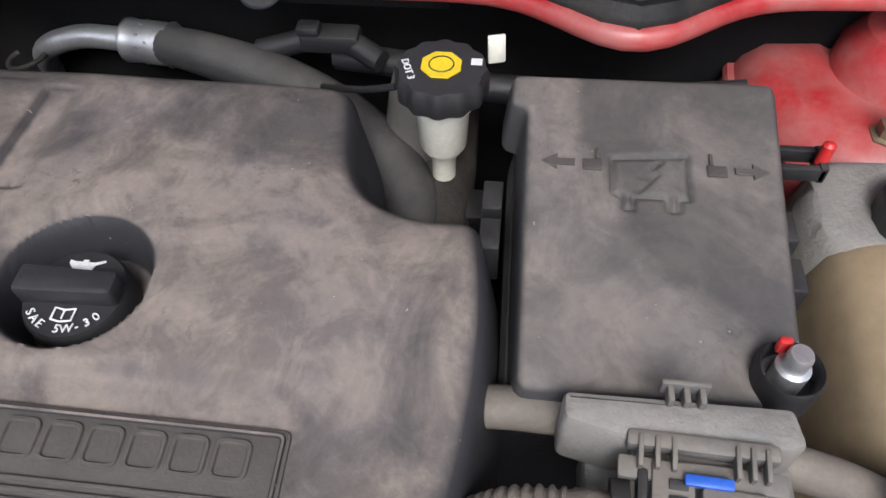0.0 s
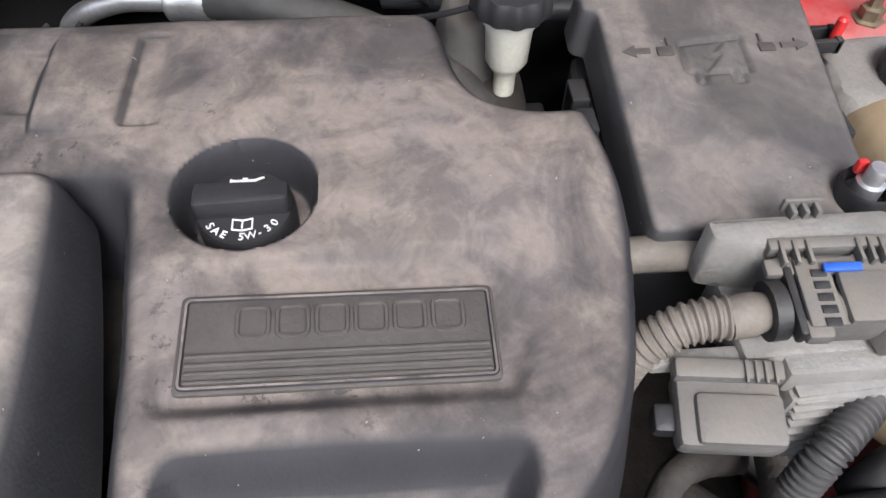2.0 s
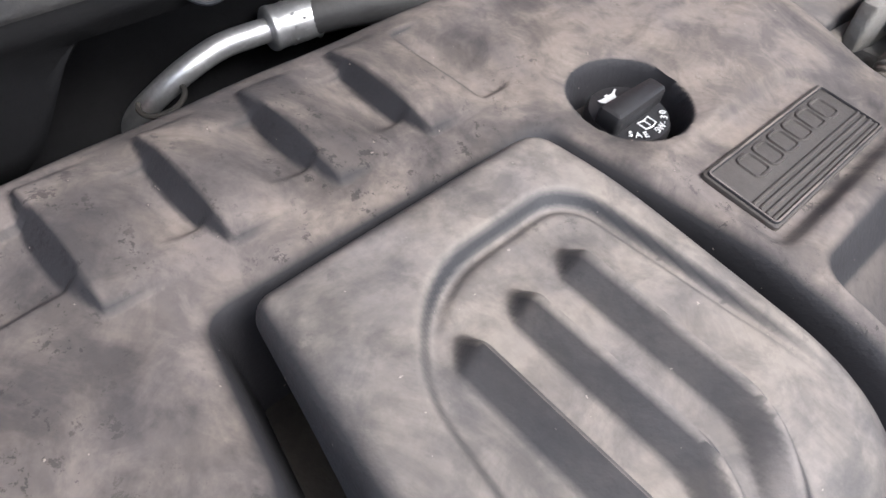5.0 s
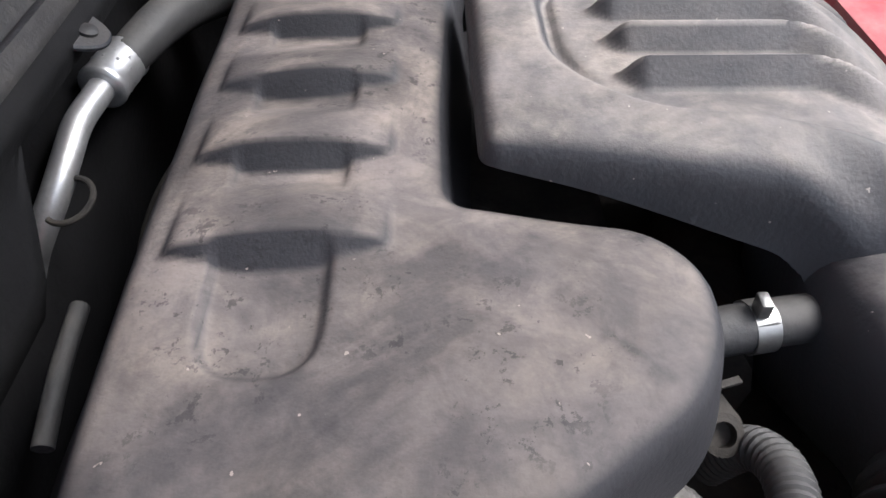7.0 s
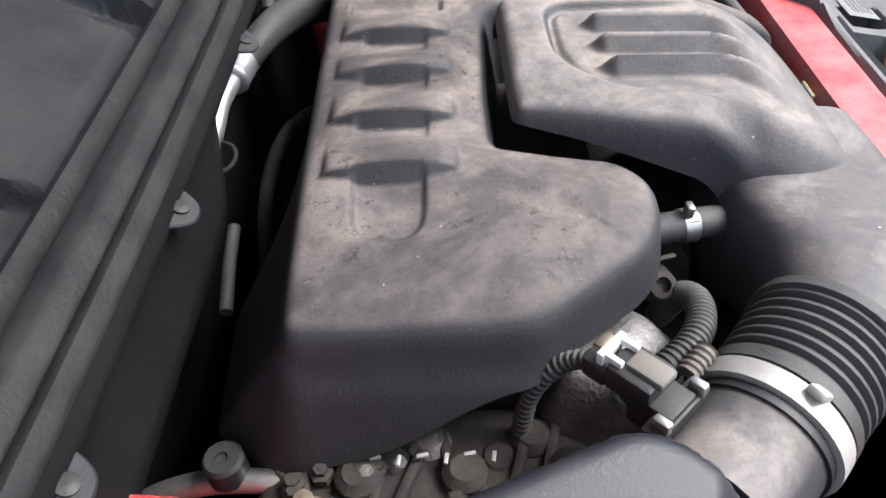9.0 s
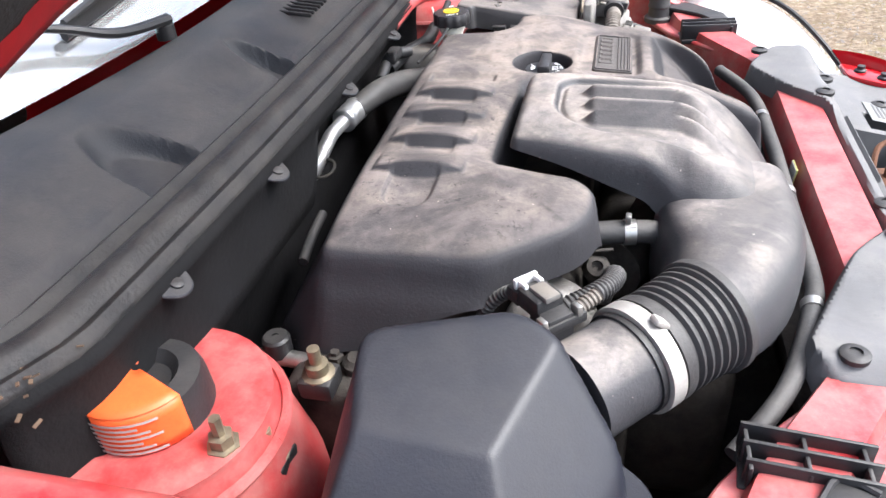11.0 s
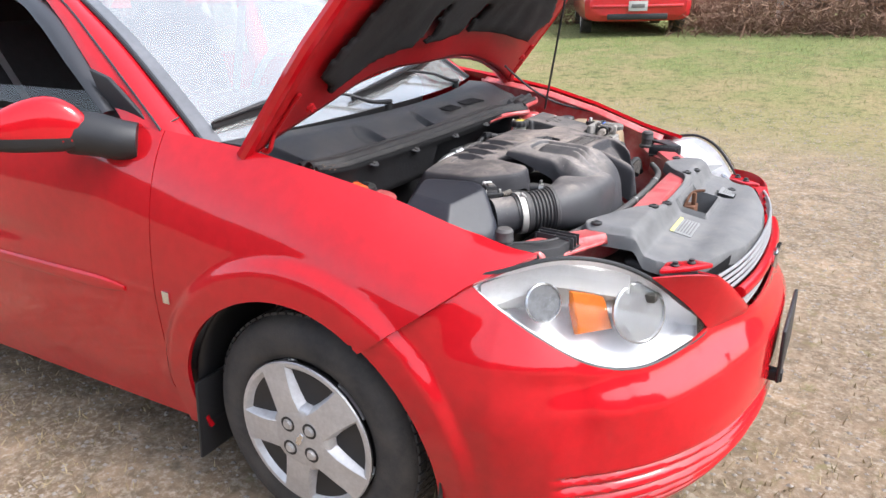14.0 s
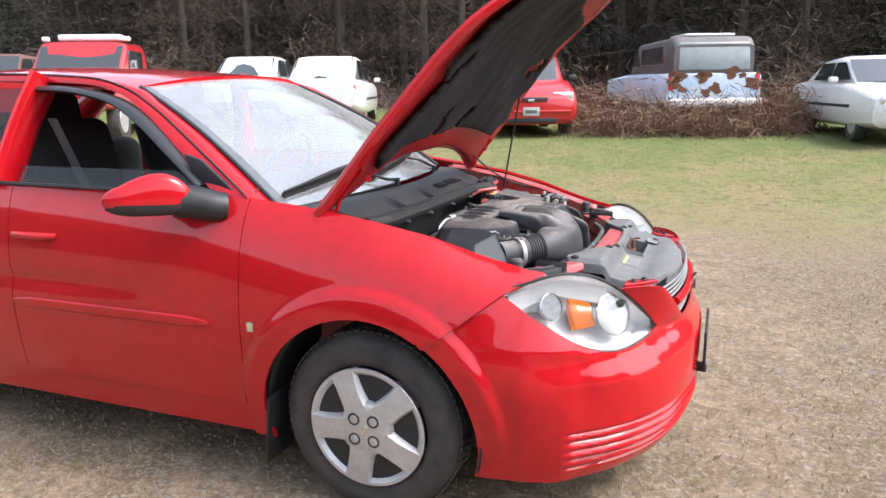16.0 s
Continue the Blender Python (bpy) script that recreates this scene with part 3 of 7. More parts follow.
for side in (-1, 1):
    f = part("fender", tidy(side_panel(-0.4395, 0.52, 0.215, side, arches=(0.0,), ends=lambda z: seam(z) if z > 0.5 else 0.19)), "paint", car)
    thick(f, 0.012)
    d = part("front_door", tidy(side_panel(-1.478, -0.4425, 0.335, side, res=0.03, arches=())), "paint", car)
    thick(d, 0.012)
    strip = [(x, YC + side * (half_width(x, 0.612) + 0.014), 0.612 + 0.002 * (x + 1)) for x in np.linspace(-1.48, -0.56, 20)]
    part("side_moulding", tube(strip, [0.003] + [0.010] * 10 + [0.004], 8, 20, flat=2.0), "paint", d)
    hnd = spline([(-1.455, 0), (-1.41, 0.022), (-1.29, 0.022), (-1.235, 0)], 18)
    part("door_handle", tube([(x, YC + side * (half_width(x, 0.868) + 0.012 + o), 0.868) for x, o in hnd], [0.010, 0.014, 0.014, 0.010], 10, 18), "paint", d)
    part("door_handle_recess", lathe([(0.036, -0.004), (0.036, 0.0015), (0.030, 0.0015), (0.0, -0.003)], 28, Matrix.Translation((-1.345, YC + side * half_width(-1.345, 0.885), 0.885)) @ Euler((radians(-90 * side), 0, 0)).to_matrix().to_4x4() @ Matrix.Diagonal((1, 0.8, 1, 1))), "trim", d)
    r = part("rear_door", tidy(side_panel(-2.25, -1.482, 0.335, side, res=0.03, arches=(-2.624,))), "paint", car)
    thick(r, 0.012)
    q = part("rear_quarter", tidy(side_panel(-3.60, -2.255, 0.25, side, res=0.03, arches=(-2.624,))), "paint", car)
    thick(q, 0.012)
    part("rocker_panel", tidy(side_panel(-2.26, -0.443, 0.215, side, res=0.03, arches=(-2.624,), ztop=0.332)), "paint", car)
for side in (-1, 1):
    part("sill_edge", tube([(x, YC + side * (half_width(x, 0.336) + 0.0005), 0.334) for x in np.linspace(-2.2, -0.46, 40)], 0.007, 8, 40), "paint", car)
    part("pillar_seam", tube([(-0.462, YC + side * 0.764, 1.022), (-0.452, YC + side * 0.738, 1.040), (-0.442, YC + side * 0.712, 1.052)], 0.0022, 6, 10), "trim", car)
part("badge", box((-0.396, YC - half_width(-0.396, 0.62) - 0.0145, 0.62), (0.026, 0.006, 0.034), 0.0015), "chrome", car, "small bright square fender badge")

# bumper skin
NB, X0, AB, BB = 2.3, 0.20, 0.77, 0.860
HWS = (0.0, 0.26, 0.31, 0.345, 0.41, 0.43, 0.50, 0.662, 0.734, 0.796, 0.836, 0.87)
ZBT = (0.602, 0.602, 0.602, 0.602, 0.602, 0.602, 0.593, 0.596, 0.633, 0.708, 0.775, 0.775)


def side_end(z):
    """Where the bumper's side stops: at the fender seam, or at the wheel arch."""
    k = ARCH_R**2 - (z - HUB[1]) ** 2
    arch = math.sqrt(k) if k > 0 else 0.0
    return max(arch, seam(z) + 0.0012 if z > 0.5 else 0.0)


def bumper_base(t, v):
    """t runs from the middle (0) to the side (1), v from the lower lip (0) to the top (1)."""
    w, z = t * math.pi / 2, 0.4
    for _ in range(6):
        h0 = BB * math.sin(w) ** (2 / NB)
        z = 0.19 + (np.interp(h0, HWS, ZBT) - 0.19) * v
        inset = 0.04 * smooth(0.50, 0.60, z) + 0.52 * max(0.0, z - 0.60) + 0.05 * (max(0, 0.30 - z) / 0.11) ** 1.6
        inset = inset * (1 - 0.85 * smooth(0.70, 0.85, h0))
        end = max(0.0, (side_end(z) - X0) / (AB - inset))
        w = t * math.acos(min(1.0, end ** (NB / 2)))
    h0 = BB * math.sin(w) ** (2 / NB)
    zone = smooth(0.10, 0.16, h0) * smooth(0.765, 0.74, h0) * smooth(0.225, 0.235, z) * smooth(0.362, 0.352, z)
    inset += zone * 0.014 * (0.5 + 0.5 * math.cos(2 * math.pi * (z - 0.235) / 0.030))
    hw = (BB - inset * 0.55) * math.sin(w) ** (2 / NB)
    x = X0 + (AB - inset) * math.cos(w) ** (2 / NB)
    wing = smooth(0.72, 0.82, h0)
    return Vector((x, hw + (float(half_width(x, z)) - hw) * wing, z))


LAMP = [(0.430, -0.727, 0.772), (0.50, -0.688, 0.806), (0.585, -0.635, 0.826), (0.665, -0.565, 0.808), (0.735, -0.485, 0.755), (0.795, -0.415, 0.680), (0.842, -0.347, 0.603), (0.805, -0.46, 0.585), (0.745, -0.575, 0.583), (0.66, -0.655, 0.612), (0.55, -0.708, 0.685)]
lamp_low = spline([LAMP[6], LAMP[7], LAMP[8], LAMP[9], LAMP[10], LAMP[0]], 100)
lamp_run = np.r_[0, np.cumsum(np.linalg.norm(np.diff(lamp_low, axis=0), axis=1))]
TS = np.linspace(0, 1, 121)
rim_line = np.array([bumper_base(t, 1.0) for t in TS])
T_TIP = float(np.interp(0.387, rim_line[:, 1], TS))
rim_run = np.r_[0, np.cumsum(np.linalg.norm(np.diff(rim_line, axis=0), axis=1))]
TIP_RUN = float(np.interp(T_TIP, TS, rim_run))


def lamp_shift(t):
    """How far the bumper's rim is drawn to the lamp's lower edge."""
    run = max(float(np.interp(t, TS, rim_run)), TIP_RUN)
    f = (run - TIP_RUN) / (rim_run[-1] - TIP_RUN) * lamp_run[-1]
    goal = Vector([float(np.interp(f, lamp_run, lamp_low[:, i])) for i in range(3)])
    at = Vector([float(np.interp(run, rim_run, rim_line[:, i])) for i in range(3)])
    move = Vector((goal.x - at.x, YC - goal.y - at.y, goal.z - at.z))
    return move * float(smooth(T_TIP - 0.16, T_TIP, t))


SHIFTS = {}


def bumper_point(t, v, side=-1):
    p = bumper_base(t, v)
    if v > 0.5:
        if t not in SHIFTS:
            SHIFTS[t] = lamp_shift(t)
        p = p + SHIFTS[t] * float(smooth(0.5, 1.0, v))
    return p.x, YC + side * p.y, p.z


def bumper_skin(side):
    v, e, f = surface(lambda a, b: bumper_point(a, b, side), np.linspace(0.0, 1.0, 130), np.linspace(0, 1, 110))
    return tidy((v, [], [q if side < 0 else q[::-1] for q in f]))


bump = {}
for side in (-1, 1):
    bump[side] = thick(part("bumper", bumper_skin(side), "paint", car), 0.006)

# wheels with five-spoke covers
def wheel(x, side):
    y_face = YC + side * 0.84
    w = thing("wheel", "", "")
    w.parent = car
    prof = [(0.19, -0.19), (0.235, -0.198), (0.285, -0.190), (0.306, -0.165), (0.312, -0.13), (0.312, -0.06), (0.306, -0.028),
            (0.290, -0.008), (0.262, 0.002), (0.232, 0.002), (0.212, -0.004), (0.204, -0.012), (0.198, -0.05)]
    rot = Matrix.Translation((x, y_face, HUB[1])) @ Euler((radians(-90 * side), 0, 0)).to_matrix().to_4x4()
    t = part("tyre", lathe(prof, 72, rot), "tyre", w, "worn black road tyre with dusty sidewall")
    lugs = bmesh.new()
    for i in range(72):
        for row, off in ((-0.146, 0), (-0.112, 0.5), (-0.080, 0), (-0.046, 0.5)):
            a = (i + off) * 2 * math.pi / 72
            m = rot @ Euler((0, 0, a)).to_matrix().to_4x4() @ Matrix.Translation((0.3125, 0, row)) @ Matrix.Diagonal((0.006, 0.019, 0.027, 1))
            bmesh.ops.create_cube(lugs, size=1, matrix=m)
    part("tread", lugs, "tyre", t)
    part("rim", lathe([(0.202, -0.004), (0.205, 0.004), (0.199, 0.006), (0.186, -0.012), (0.182, -0.03), (0.12, -0.06), (0.0, -0.06)], 64, rot), "trim", w, "black steel rim behind the cover")
    for i in range(10):
        a = i * 2 * math.pi / 10
        part("vent_hole", lathe([(0.017, -0.050), (0.017, -0.040), (0, -0.040)], 14, rot @ Matrix.Translation((0.150 * math.cos(a), 0.150 * math.sin(a), 0))), "dark", w)
    ring = lathe([(0.1985, -0.006), (0.2035, 0.004), (0.2005, 0.009), (0.1905, 0.009), (0.182, 0.001), (0.166, -0.024), (0.170, -0.028)], 72, rot)
    cov = part("wheel_cover", ring, "wheel", w, "silver five-spoke plastic wheel cover")
    for i in range(5):
        a = radians(114 + 72 * i)
        o = []
        for r, hw, z in ((0.045, 0.046, 0.0215), (0.075, 0.039, 0.0222), (0.11, 0.0365, 0.021), (0.150, 0.0385, 0.016), (0.180, 0.042, 0.0115), (0.1965, 0.044, 0.009)):
            o.append((r, hw, z))
        rings = []
        for r, hw, z in o:
            rings.append([(r, -hw - 0.011, z - 0.036), (r, -hw, z - 0.002), (r, -hw + 0.0025, z), (r, hw - 0.0025, z), (r, hw, z - 0.002), (r, hw + 0.011, z - 0.036)])
        sp = loft(rings)
        bmesh.ops.transform(sp, matrix=rot @ Euler((0, 0, a)).to_matrix().to_4x4(), verts=sp.verts)
        part("spoke", sp, "wheel", cov)
    part("centre", lathe([(0.098, -0.018), (0.090, 0.016), (0.084, 0.0212), (0.060, 0.0235), (0.0, 0.024)], 40, rot), "wheel", cov)
    for i in range(4):
        a = radians(45 + 90 * i)
        part("lug_cap", lathe([(0.0145, 0.018), (0.0145, 0.024), (0.0105, 0.0245), (0.0105, 0.030), (0.0, 0.031)], 16,
                              rot @ Matrix.Translation((0.048 * math.cos(a), 0.048 * math.sin(a), 0))), "wheel", cov)
        part("lug_pocket", lathe([(0.021, 0.0228), (0.021, 0.0246), (0.0150, 0.0246), (0.0150, 0.0228)], 20, rot @ Matrix.Translation((0.048 * math.cos(a), 0.048 * math.sin(a), 0))), "black", cov)
    em = [(-0.019, -0.006), (-0.008, -0.006), (-0.008, -0.009), (0.006, -0.009), (0.006, -0.006), (0.019, -0.006), (0.021, 0.006), (0.008, 0.006), (0.008, 0.009), (-0.006, 0.009), (-0.006, 0.006), (-0.018, 0.006)]
    part("emblem", prism(em, 0.024, 0.0265, 0.0008, 1, rot @ Euler((0, 0, radians(60))).to_matrix().to_4x4()), "chrome", cov)
    return w


wheel(0.0, -1), wheel(0.0, 1), wheel(-2.624, -1), wheel(-2.624, 1)
for side in (-1, 1):
    for hx in (0.0, -2.624):
        arc = [(hx + 0.385 * math.cos(a), HUB[1] + 0.385 * math.sin(a)) for a in np.linspace(-0.25, math.pi + 0.25, 26)]
        liner = part("wheel_liner", surface(lambda i, y: (arc[int(i)][0], YC + side * y, arc[int(i)][1]), range(26), np.linspace(0.54, 0.832, 8)), "trim", car, "black plastic wheel-arch liner")
        thick(liner, 0.006)
        # Plain dark disc at the brake, put in as shade behind the wheel.
        part("brake_shadow_plate", lathe([(0.17, 0), (0.17, 0.05), (0.0, 0.05)], 24, Matrix.Translation((hx, YC + side * 0.60, HUB[1])) @ Euler((radians(-90 * side), 0, 0)).to_matrix().to_4x4()), "dark", car, "dark brake plate filling in the shade behind the wheel")
part("mud_flap", box((-0.372, YC - 0.775, 0.245), (0.010, 0.17, 0.25), 0.004, rot=(0, 6, 0)), "trim", car, "black rubber mud flap")
part("floor_pan", box((-1.75, YC, 0.25), (4.3, 1.40, 0.06), 0.02), "dark", car)

# windscreen, roof, pillars
def screen_point(u, v):
    """u across (-1..1), v from the cowl (0) to the roof (1)."""
    bow = 1 - u * u
    x = (-0.365 + 0.14 * bow) * (1 - v) + (-1.06 + 0.10 * bow) * v
    z = (0.985 + 0.015 * bow) * (1 - v) + (1.392 + 0.035 * bow) * v + 0.03 * math.sin(v * math.pi)
    hw = 0.715 * (1 - v) + 0.555 * v
    return x, YC + u * hw, z


ws = part("windscreen", surface(screen_point, np.linspace(-1, 1, 30), np.linspace(0, 1, 16)), "screen", car, "sloping windscreen reflecting the bright sky")
ws.visible_shadow = False


def roof_point(u, v):
    x = -1.06 + 0.10 * (1 - u * u) - v * 1.5
    hw = 0.565 + 0.02 * math.sin(v * math.pi)
    crown = 1.392 + 0.045 * (1 - abs(u) ** 3) + 0.055 * math.sin(min(v * 1.3, 1) * math.pi * 0.62) - 0.10 * max(0, v - 0.75)
    return x, YC + u * hw, crown


thick(part("roof", surface(roof_point, np.linspace(-1, 1, 30), np.linspace(0, 1, 24)), "paint", car), 0.02)


def rear_glass(u, v):
    bow = 1 - u * u
    return -2.50 - 0.62 * v + 0.0 * bow, YC + u * (0.565 + 0.10 * v), 1.36 + 0.045 * bow - 0.34 * v


part("rear_window", surface(rear_glass, np.linspace(-1, 1, 20), np.linspace(0, 1, 8)), "glass", car).visible_shadow = False
part("boot_lid", surface(lambda u, v: (-3.10 - 0.62 * v, YC + u * (0.70 - 0.04 * v), 1.05 + 0.03 * (1 - u * u) - 0.03 * v), np.linspace(-1, 1, 16), np.linspace(0, 1, 8)), "paint", car)
part("rear_bumper", box((-3.62, YC, 0.55), (0.14, 1.56, 0.75), 0.06, 4), "paint", car)
for side in (-1, 1):
    inner = [screen_point(side, v) for v in (0.0, 0.11, 0.48, 0.80, 1.0)] + [roof_point(side, v) for v in (0.17, 0.55, 0.95)]
    sill = [(-0.452, 0.764, 1.024), (-0.505, 0.752, 1.064), (-0.745, 0.690, 1.220), (-0.93, 0.638, 1.326), (-1.10, 0.606, 1.398), (-1.32, 0.600, 1.436), (-1.9, 0.602, 1.452), (-2.48, 0.61, 1.40)]
    drip = [(-0.575, 0.782, 1.036), (-0.610, 0.768, 1.066), (-0.790, 0.714, 1.205), (-0.95, 0.662, 1.306), (-1.09, 0.628, 1.372), (-1.31, 0.618, 1.412), (-1.9, 0.618, 1.425), (-2.42, 0.63, 1.37)]
    inner, sill, drip = spline(inner, 70), spline([(a, YC + side * b, c) for a, b, c in sill], 70), spline([(a, YC + side * b, c) for a, b, c in drip], 70)

    def strip(near, far, bow):
        def at(k, w):
            p = Vector(near[int(k)]).lerp(Vector(far[int(k)]), w) + Vector((0.25, side * 0.6, 0.6)) * bow * math.sin(w * math.pi)
            return tuple(p)

        return surface(at, range(len(near)), np.linspace(0, 1, 9))

    thick(part("roof_pillar", strip(inner, sill, 0.010), "paint", car, "red windscreen pillar and roof edge"), 0.006)
    thick(part("door_frame", strip(sill, drip, 0.004), "paint", car, "red upper door frame"), 0.008)
    part("door_seam", tube([p + np.array((0.0, side * 0.003, 0.003)) for p in sill], 0.0032, 6, len(sill), smooth=False), "trim", car)
    band = surface(lambda v, w: tuple(Vector(screen_point(side * (0.995 - 0.062 * w), v)) + Vector((0.0012, 0, 0.0018))), np.linspace(0, 1, 16), np.linspace(0, 1, 4))
    part("screen_border", band, "border", ws, "dark printed border of the windscreen")
    part("rear_pillar", tube([(-2.40, YC + side * 0.60, 1.40), (-2.75, YC + side * 0.68, 1.22), (-3.10, YC + side * 0.74, 1.04)], [0.05, 0.09, 0.11], 12, 14), "paint", car)
    part("centre_pillar", tube([(-1.565, YC + side * 0.780, 1.02), (-1.525, YC + side * 0.690, 1.25), (-1.475, YC + side * 0.605, 1.44)], 0.068, 12, 12, flat=0.35), "paint", car)

    def door_glass(u, v, s=side):
        x0 = -0.62 - 0.62 * v
        x = x0 + (-1.505 + 0.065 * v - x0) * u
        return x, YC + s * (0.778 - 0.185 * v**1.2), 1.035 + 0.37 * v

    if side > 0:
        part("side_window", surface(door_glass, np.linspace(0, 1, 6), np.linspace(0, 1, 6)), "glass", car).visible_shadow = False
    else:
        part("side_window", surface(lambda u, v: door_glass(u, v * 0.20), np.linspace(0, 1, 6), np.linspace(0, 1, 4)), "glass", car, "side window wound nearly down").visible_shadow = False
    part("rear_side_window", surface(lambda u, v: (-1.63 + 0.05 * v - u * (0.73 - 0.25 * v), YC + side * (0.785 - 0.19 * v), 1.04 + 0.36 * v), np.linspace(0, 1, 5), np.linspace(0, 1, 5)), "glass", car).visible_shadow = False
    part("window_seal", tube([(-0.60, YC + side * 0.80, 1.032), (-1.0, YC + side * 0.808, 1.043), (-1.5, YC + side * 0.806, 1.048), (-2.35, YC + side * 0.80, 1.05)], 0.008, 8, 20), "trim", car)
    vis = [(-0.625, 0.778, 1.062), (-0.79, 0.730, 1.185), (-0.95, 0.680, 1.284), (-1.10, 0.645, 1.347), (-1.30, 0.634, 1.385), (-1.49, 0.634, 1.395)]
    part("window_visor", tube([(a, YC + side * b, c) for a, b, c in vis], [0.018, 0.034, 0.038, 0.036, 0.034, 0.032], 10, 40, flat=0.42), "visor", car, "smoked window rain visor")
    edge = [screen_point(side * 1.0, v) for v in np.linspace(0, 1, 10)]
    part("screen_seal", tube([(a + 0.006, b, c + 0.004) for a, b, c in edge], 0.007, 6, 30), "trim", car)
    # mirrors
    def shell(k, a):
        """Mirror shell: k runs out and back along its length; flat below, domed above, tapering to its end."""
        o = abs(2 * k - 1)
        full = (1 - o**3.4) ** 0.5
        up = (0.072 + 0.030 * math.sin(min(1.0, k * 1.25) * math.pi)) * full * (1.0 - 0.30 * k) + 0.002
        dep = 0.062 * full * (1.05 - 0.25 * k) + 0.002
        c, q = math.cos(a), math.sin(a)
        f = dep * math.copysign(abs(c) ** 0.8, c)
        rise = up * abs(q) ** 0.75 if q > 0 else -0.040 * full * abs(q) ** 0.6
        return (-0.600 - 0.205 * k + 0.62 * f, YC + side * (0.850 + 0.185 * k + 0.78 * f * 0.5), 1.026 + rise + 0.010 * k)

    mb = loft([[shell(k, a) for a in np.linspace(0, 2 * math.pi, 28, endpoint=False)] for k in 0.5 - 0.5 * np.cos(np.linspace(0, math.pi, 18))])
    mir = part("door_mirror", mb, "paint", car, "red door mirror on a black base")
    part("mirror_underside", loft([[Vector(shell(k, a)) * 1.0 - Vector((0, 0, 0.006)) for a in np.linspace(math.pi, 2 * math.pi, 12)] for k in np.linspace(0.06, 0.96, 12)], closed=False), "trim", mir)
    part("mirror_base", tube([(-0.655, YC + side * 0.880, 1.026), (-0.605, YC + side * 0.842, 1.018), (-0.555, YC + side * 0.815, 1.004), (-0.520, YC + side * 0.785, 0.998)], [0.054, 0.056, 0.052, 0.046], 18, 18), "trim", mir)
    part("mirror_corner", prism([(-0.47, 1.02), (-0.64, 1.02), (-0.70, 1.17), (-0.63, 1.15)], 0, 0.014, 0.004, 2, Matrix.Translation((0, YC + side * 0.765, 0)) @ Matrix(((1, 0, 0, 0), (0, 0, -side, 0), (0, 1, 0, 0), (0, 0, 0, 1)))), "trim", mir)
    part("mirror_glass", lathe([(0.052, 0), (0.052, 0.003), (0, 0.003)], 24, Matrix.Translation((-0.752, YC + side * 0.925, 1.042)) @ Euler((0, radians(-90), radians(-side * 40))).to_matrix().to_4x4() @ Matrix.Diagonal((1, 1.5, 1, 1))), "chrome", mir)

# cabin
part("dashboard", box((-0.75, YC, 0.93), (0.42, 1.36, 0.16), 0.05, 4), "trim", car, "dark dashboard")
for side in (-1, 1):
    y = YC + side * 0.36
    s = part("car_seat", box((-1.42, y, 0.60), (0.52, 0.50, 0.18), 0.06, 4), "seat", car, "dark cloth seat")
    part("seat_back", box((-1.66, y, 0.96), (0.16, 0.48, 0.62), 0.07, 4, rot=(0, -14, 0)), "seat", s)
    part("headrest", box((-1.75, y, 1.30), (0.10, 0.26, 0.17), 0.045, 4, rot=(0, -10, 0)), "seat", s)
part("rear_bench", box((-2.35, YC, 0.80), (0.3, 1.3, 0.65), 0.08, 4), "seat", car)
ring = [(math.cos(a) * 0.185, math.sin(a) * 0.185, 0) for a in np.linspace(0, 2 * math.pi, 33)]
wm = Matrix.Translation((-1.03, YC + 0.36, 1.0)) @ Euler((0, radians(-65), 0)).to_matrix().to_4x4()
part("steering_wheel", tube([wm @ Vector(p) for p in ring], 0.015, 10, 33, smooth=False), "interior", car, "grey steering wheel")
for side in (-1, 1):
    part("seat_belt", surface(lambda u, v: (-1.50 + 0.05 * v + 0.05 * u, YC + side * (0.60 - 0.22 * v), 1.28 - 0.62 * v), (0, 1), np.linspace(0, 1, 6)), "interior", car, "grey seat belt")
part("door_card", box((-1.0, YC - 0.76, 0.79), (0.95, 0.05, 0.36), 0.02), "trim", car)

# ---- open hood ----
HINGE, TILT = Vector((-0.205, YC - 0.012, 0.99)), radians(51)
hood_m = Matrix.Translation(HINGE) @ Euler((0, -TILT, 0)).to_matrix().to_4x4()
HLEN = 1.04


def hood_half(s):
    return float(np.interp(s, (0, 0.3, 0.75, 0.92, 1.0), (0.735, 0.720, 0.625, 0.535, 0.40)))


def hood_point(u, v, lift=0.0):
    """u across (-1..1), v along (0 rear .. 1 nose); the outer skin bows up."""
    w = hood_half(v)
    s = v * HLEN + 0.035 * (1 - u * u) * (v - 0.3)
    h = 0.055 * (1 - abs(u) ** 2.2) - 0.10 * (max(0, v - 0.55) / 0.45) ** 2 + lift
    rear = 0.178 * (1 - abs(u) ** 2.4) * (1 - v) ** 3
    return hood_m @ Vector((s + rear, u * w, h))


hood = part("hood", surface(hood_point, np.linspace(-1, 1, 40), np.linspace(0, 1, 40)), "paint", car, "raised red hood propped open", angle=60)
thick(hood, 0.006, 1.0)


def inner_frame(u, v):
    p = hood_point(u, v, -0.030 - 0.012 * (0.5 + 0.5 * math.cos(u * 9)) * (0.5 + 0.5 * math.cos(v * 12)))
    return p


thick(part("hood_inner_frame", surface(lambda u, v: inner_frame(u * 0.985, 0.005 + v * 0.985), np.linspace(-1, 1, 44), np.linspace(0, 1, 44)), "under_hood", hood, "pressed red inner panel"), 0.006)
lip = [hood_point(u, v, -0.014) for u, v in [(-1, v) for v in np.linspace(0, 1, 20)] + [(u, 1) for u in np.linspace(-0.9, 0.9, 12)] + [(1, v) for v in np.linspace(1, 0, 20)] + [(u, 0) for u in np.linspace(0.9, -0.9, 16)]]
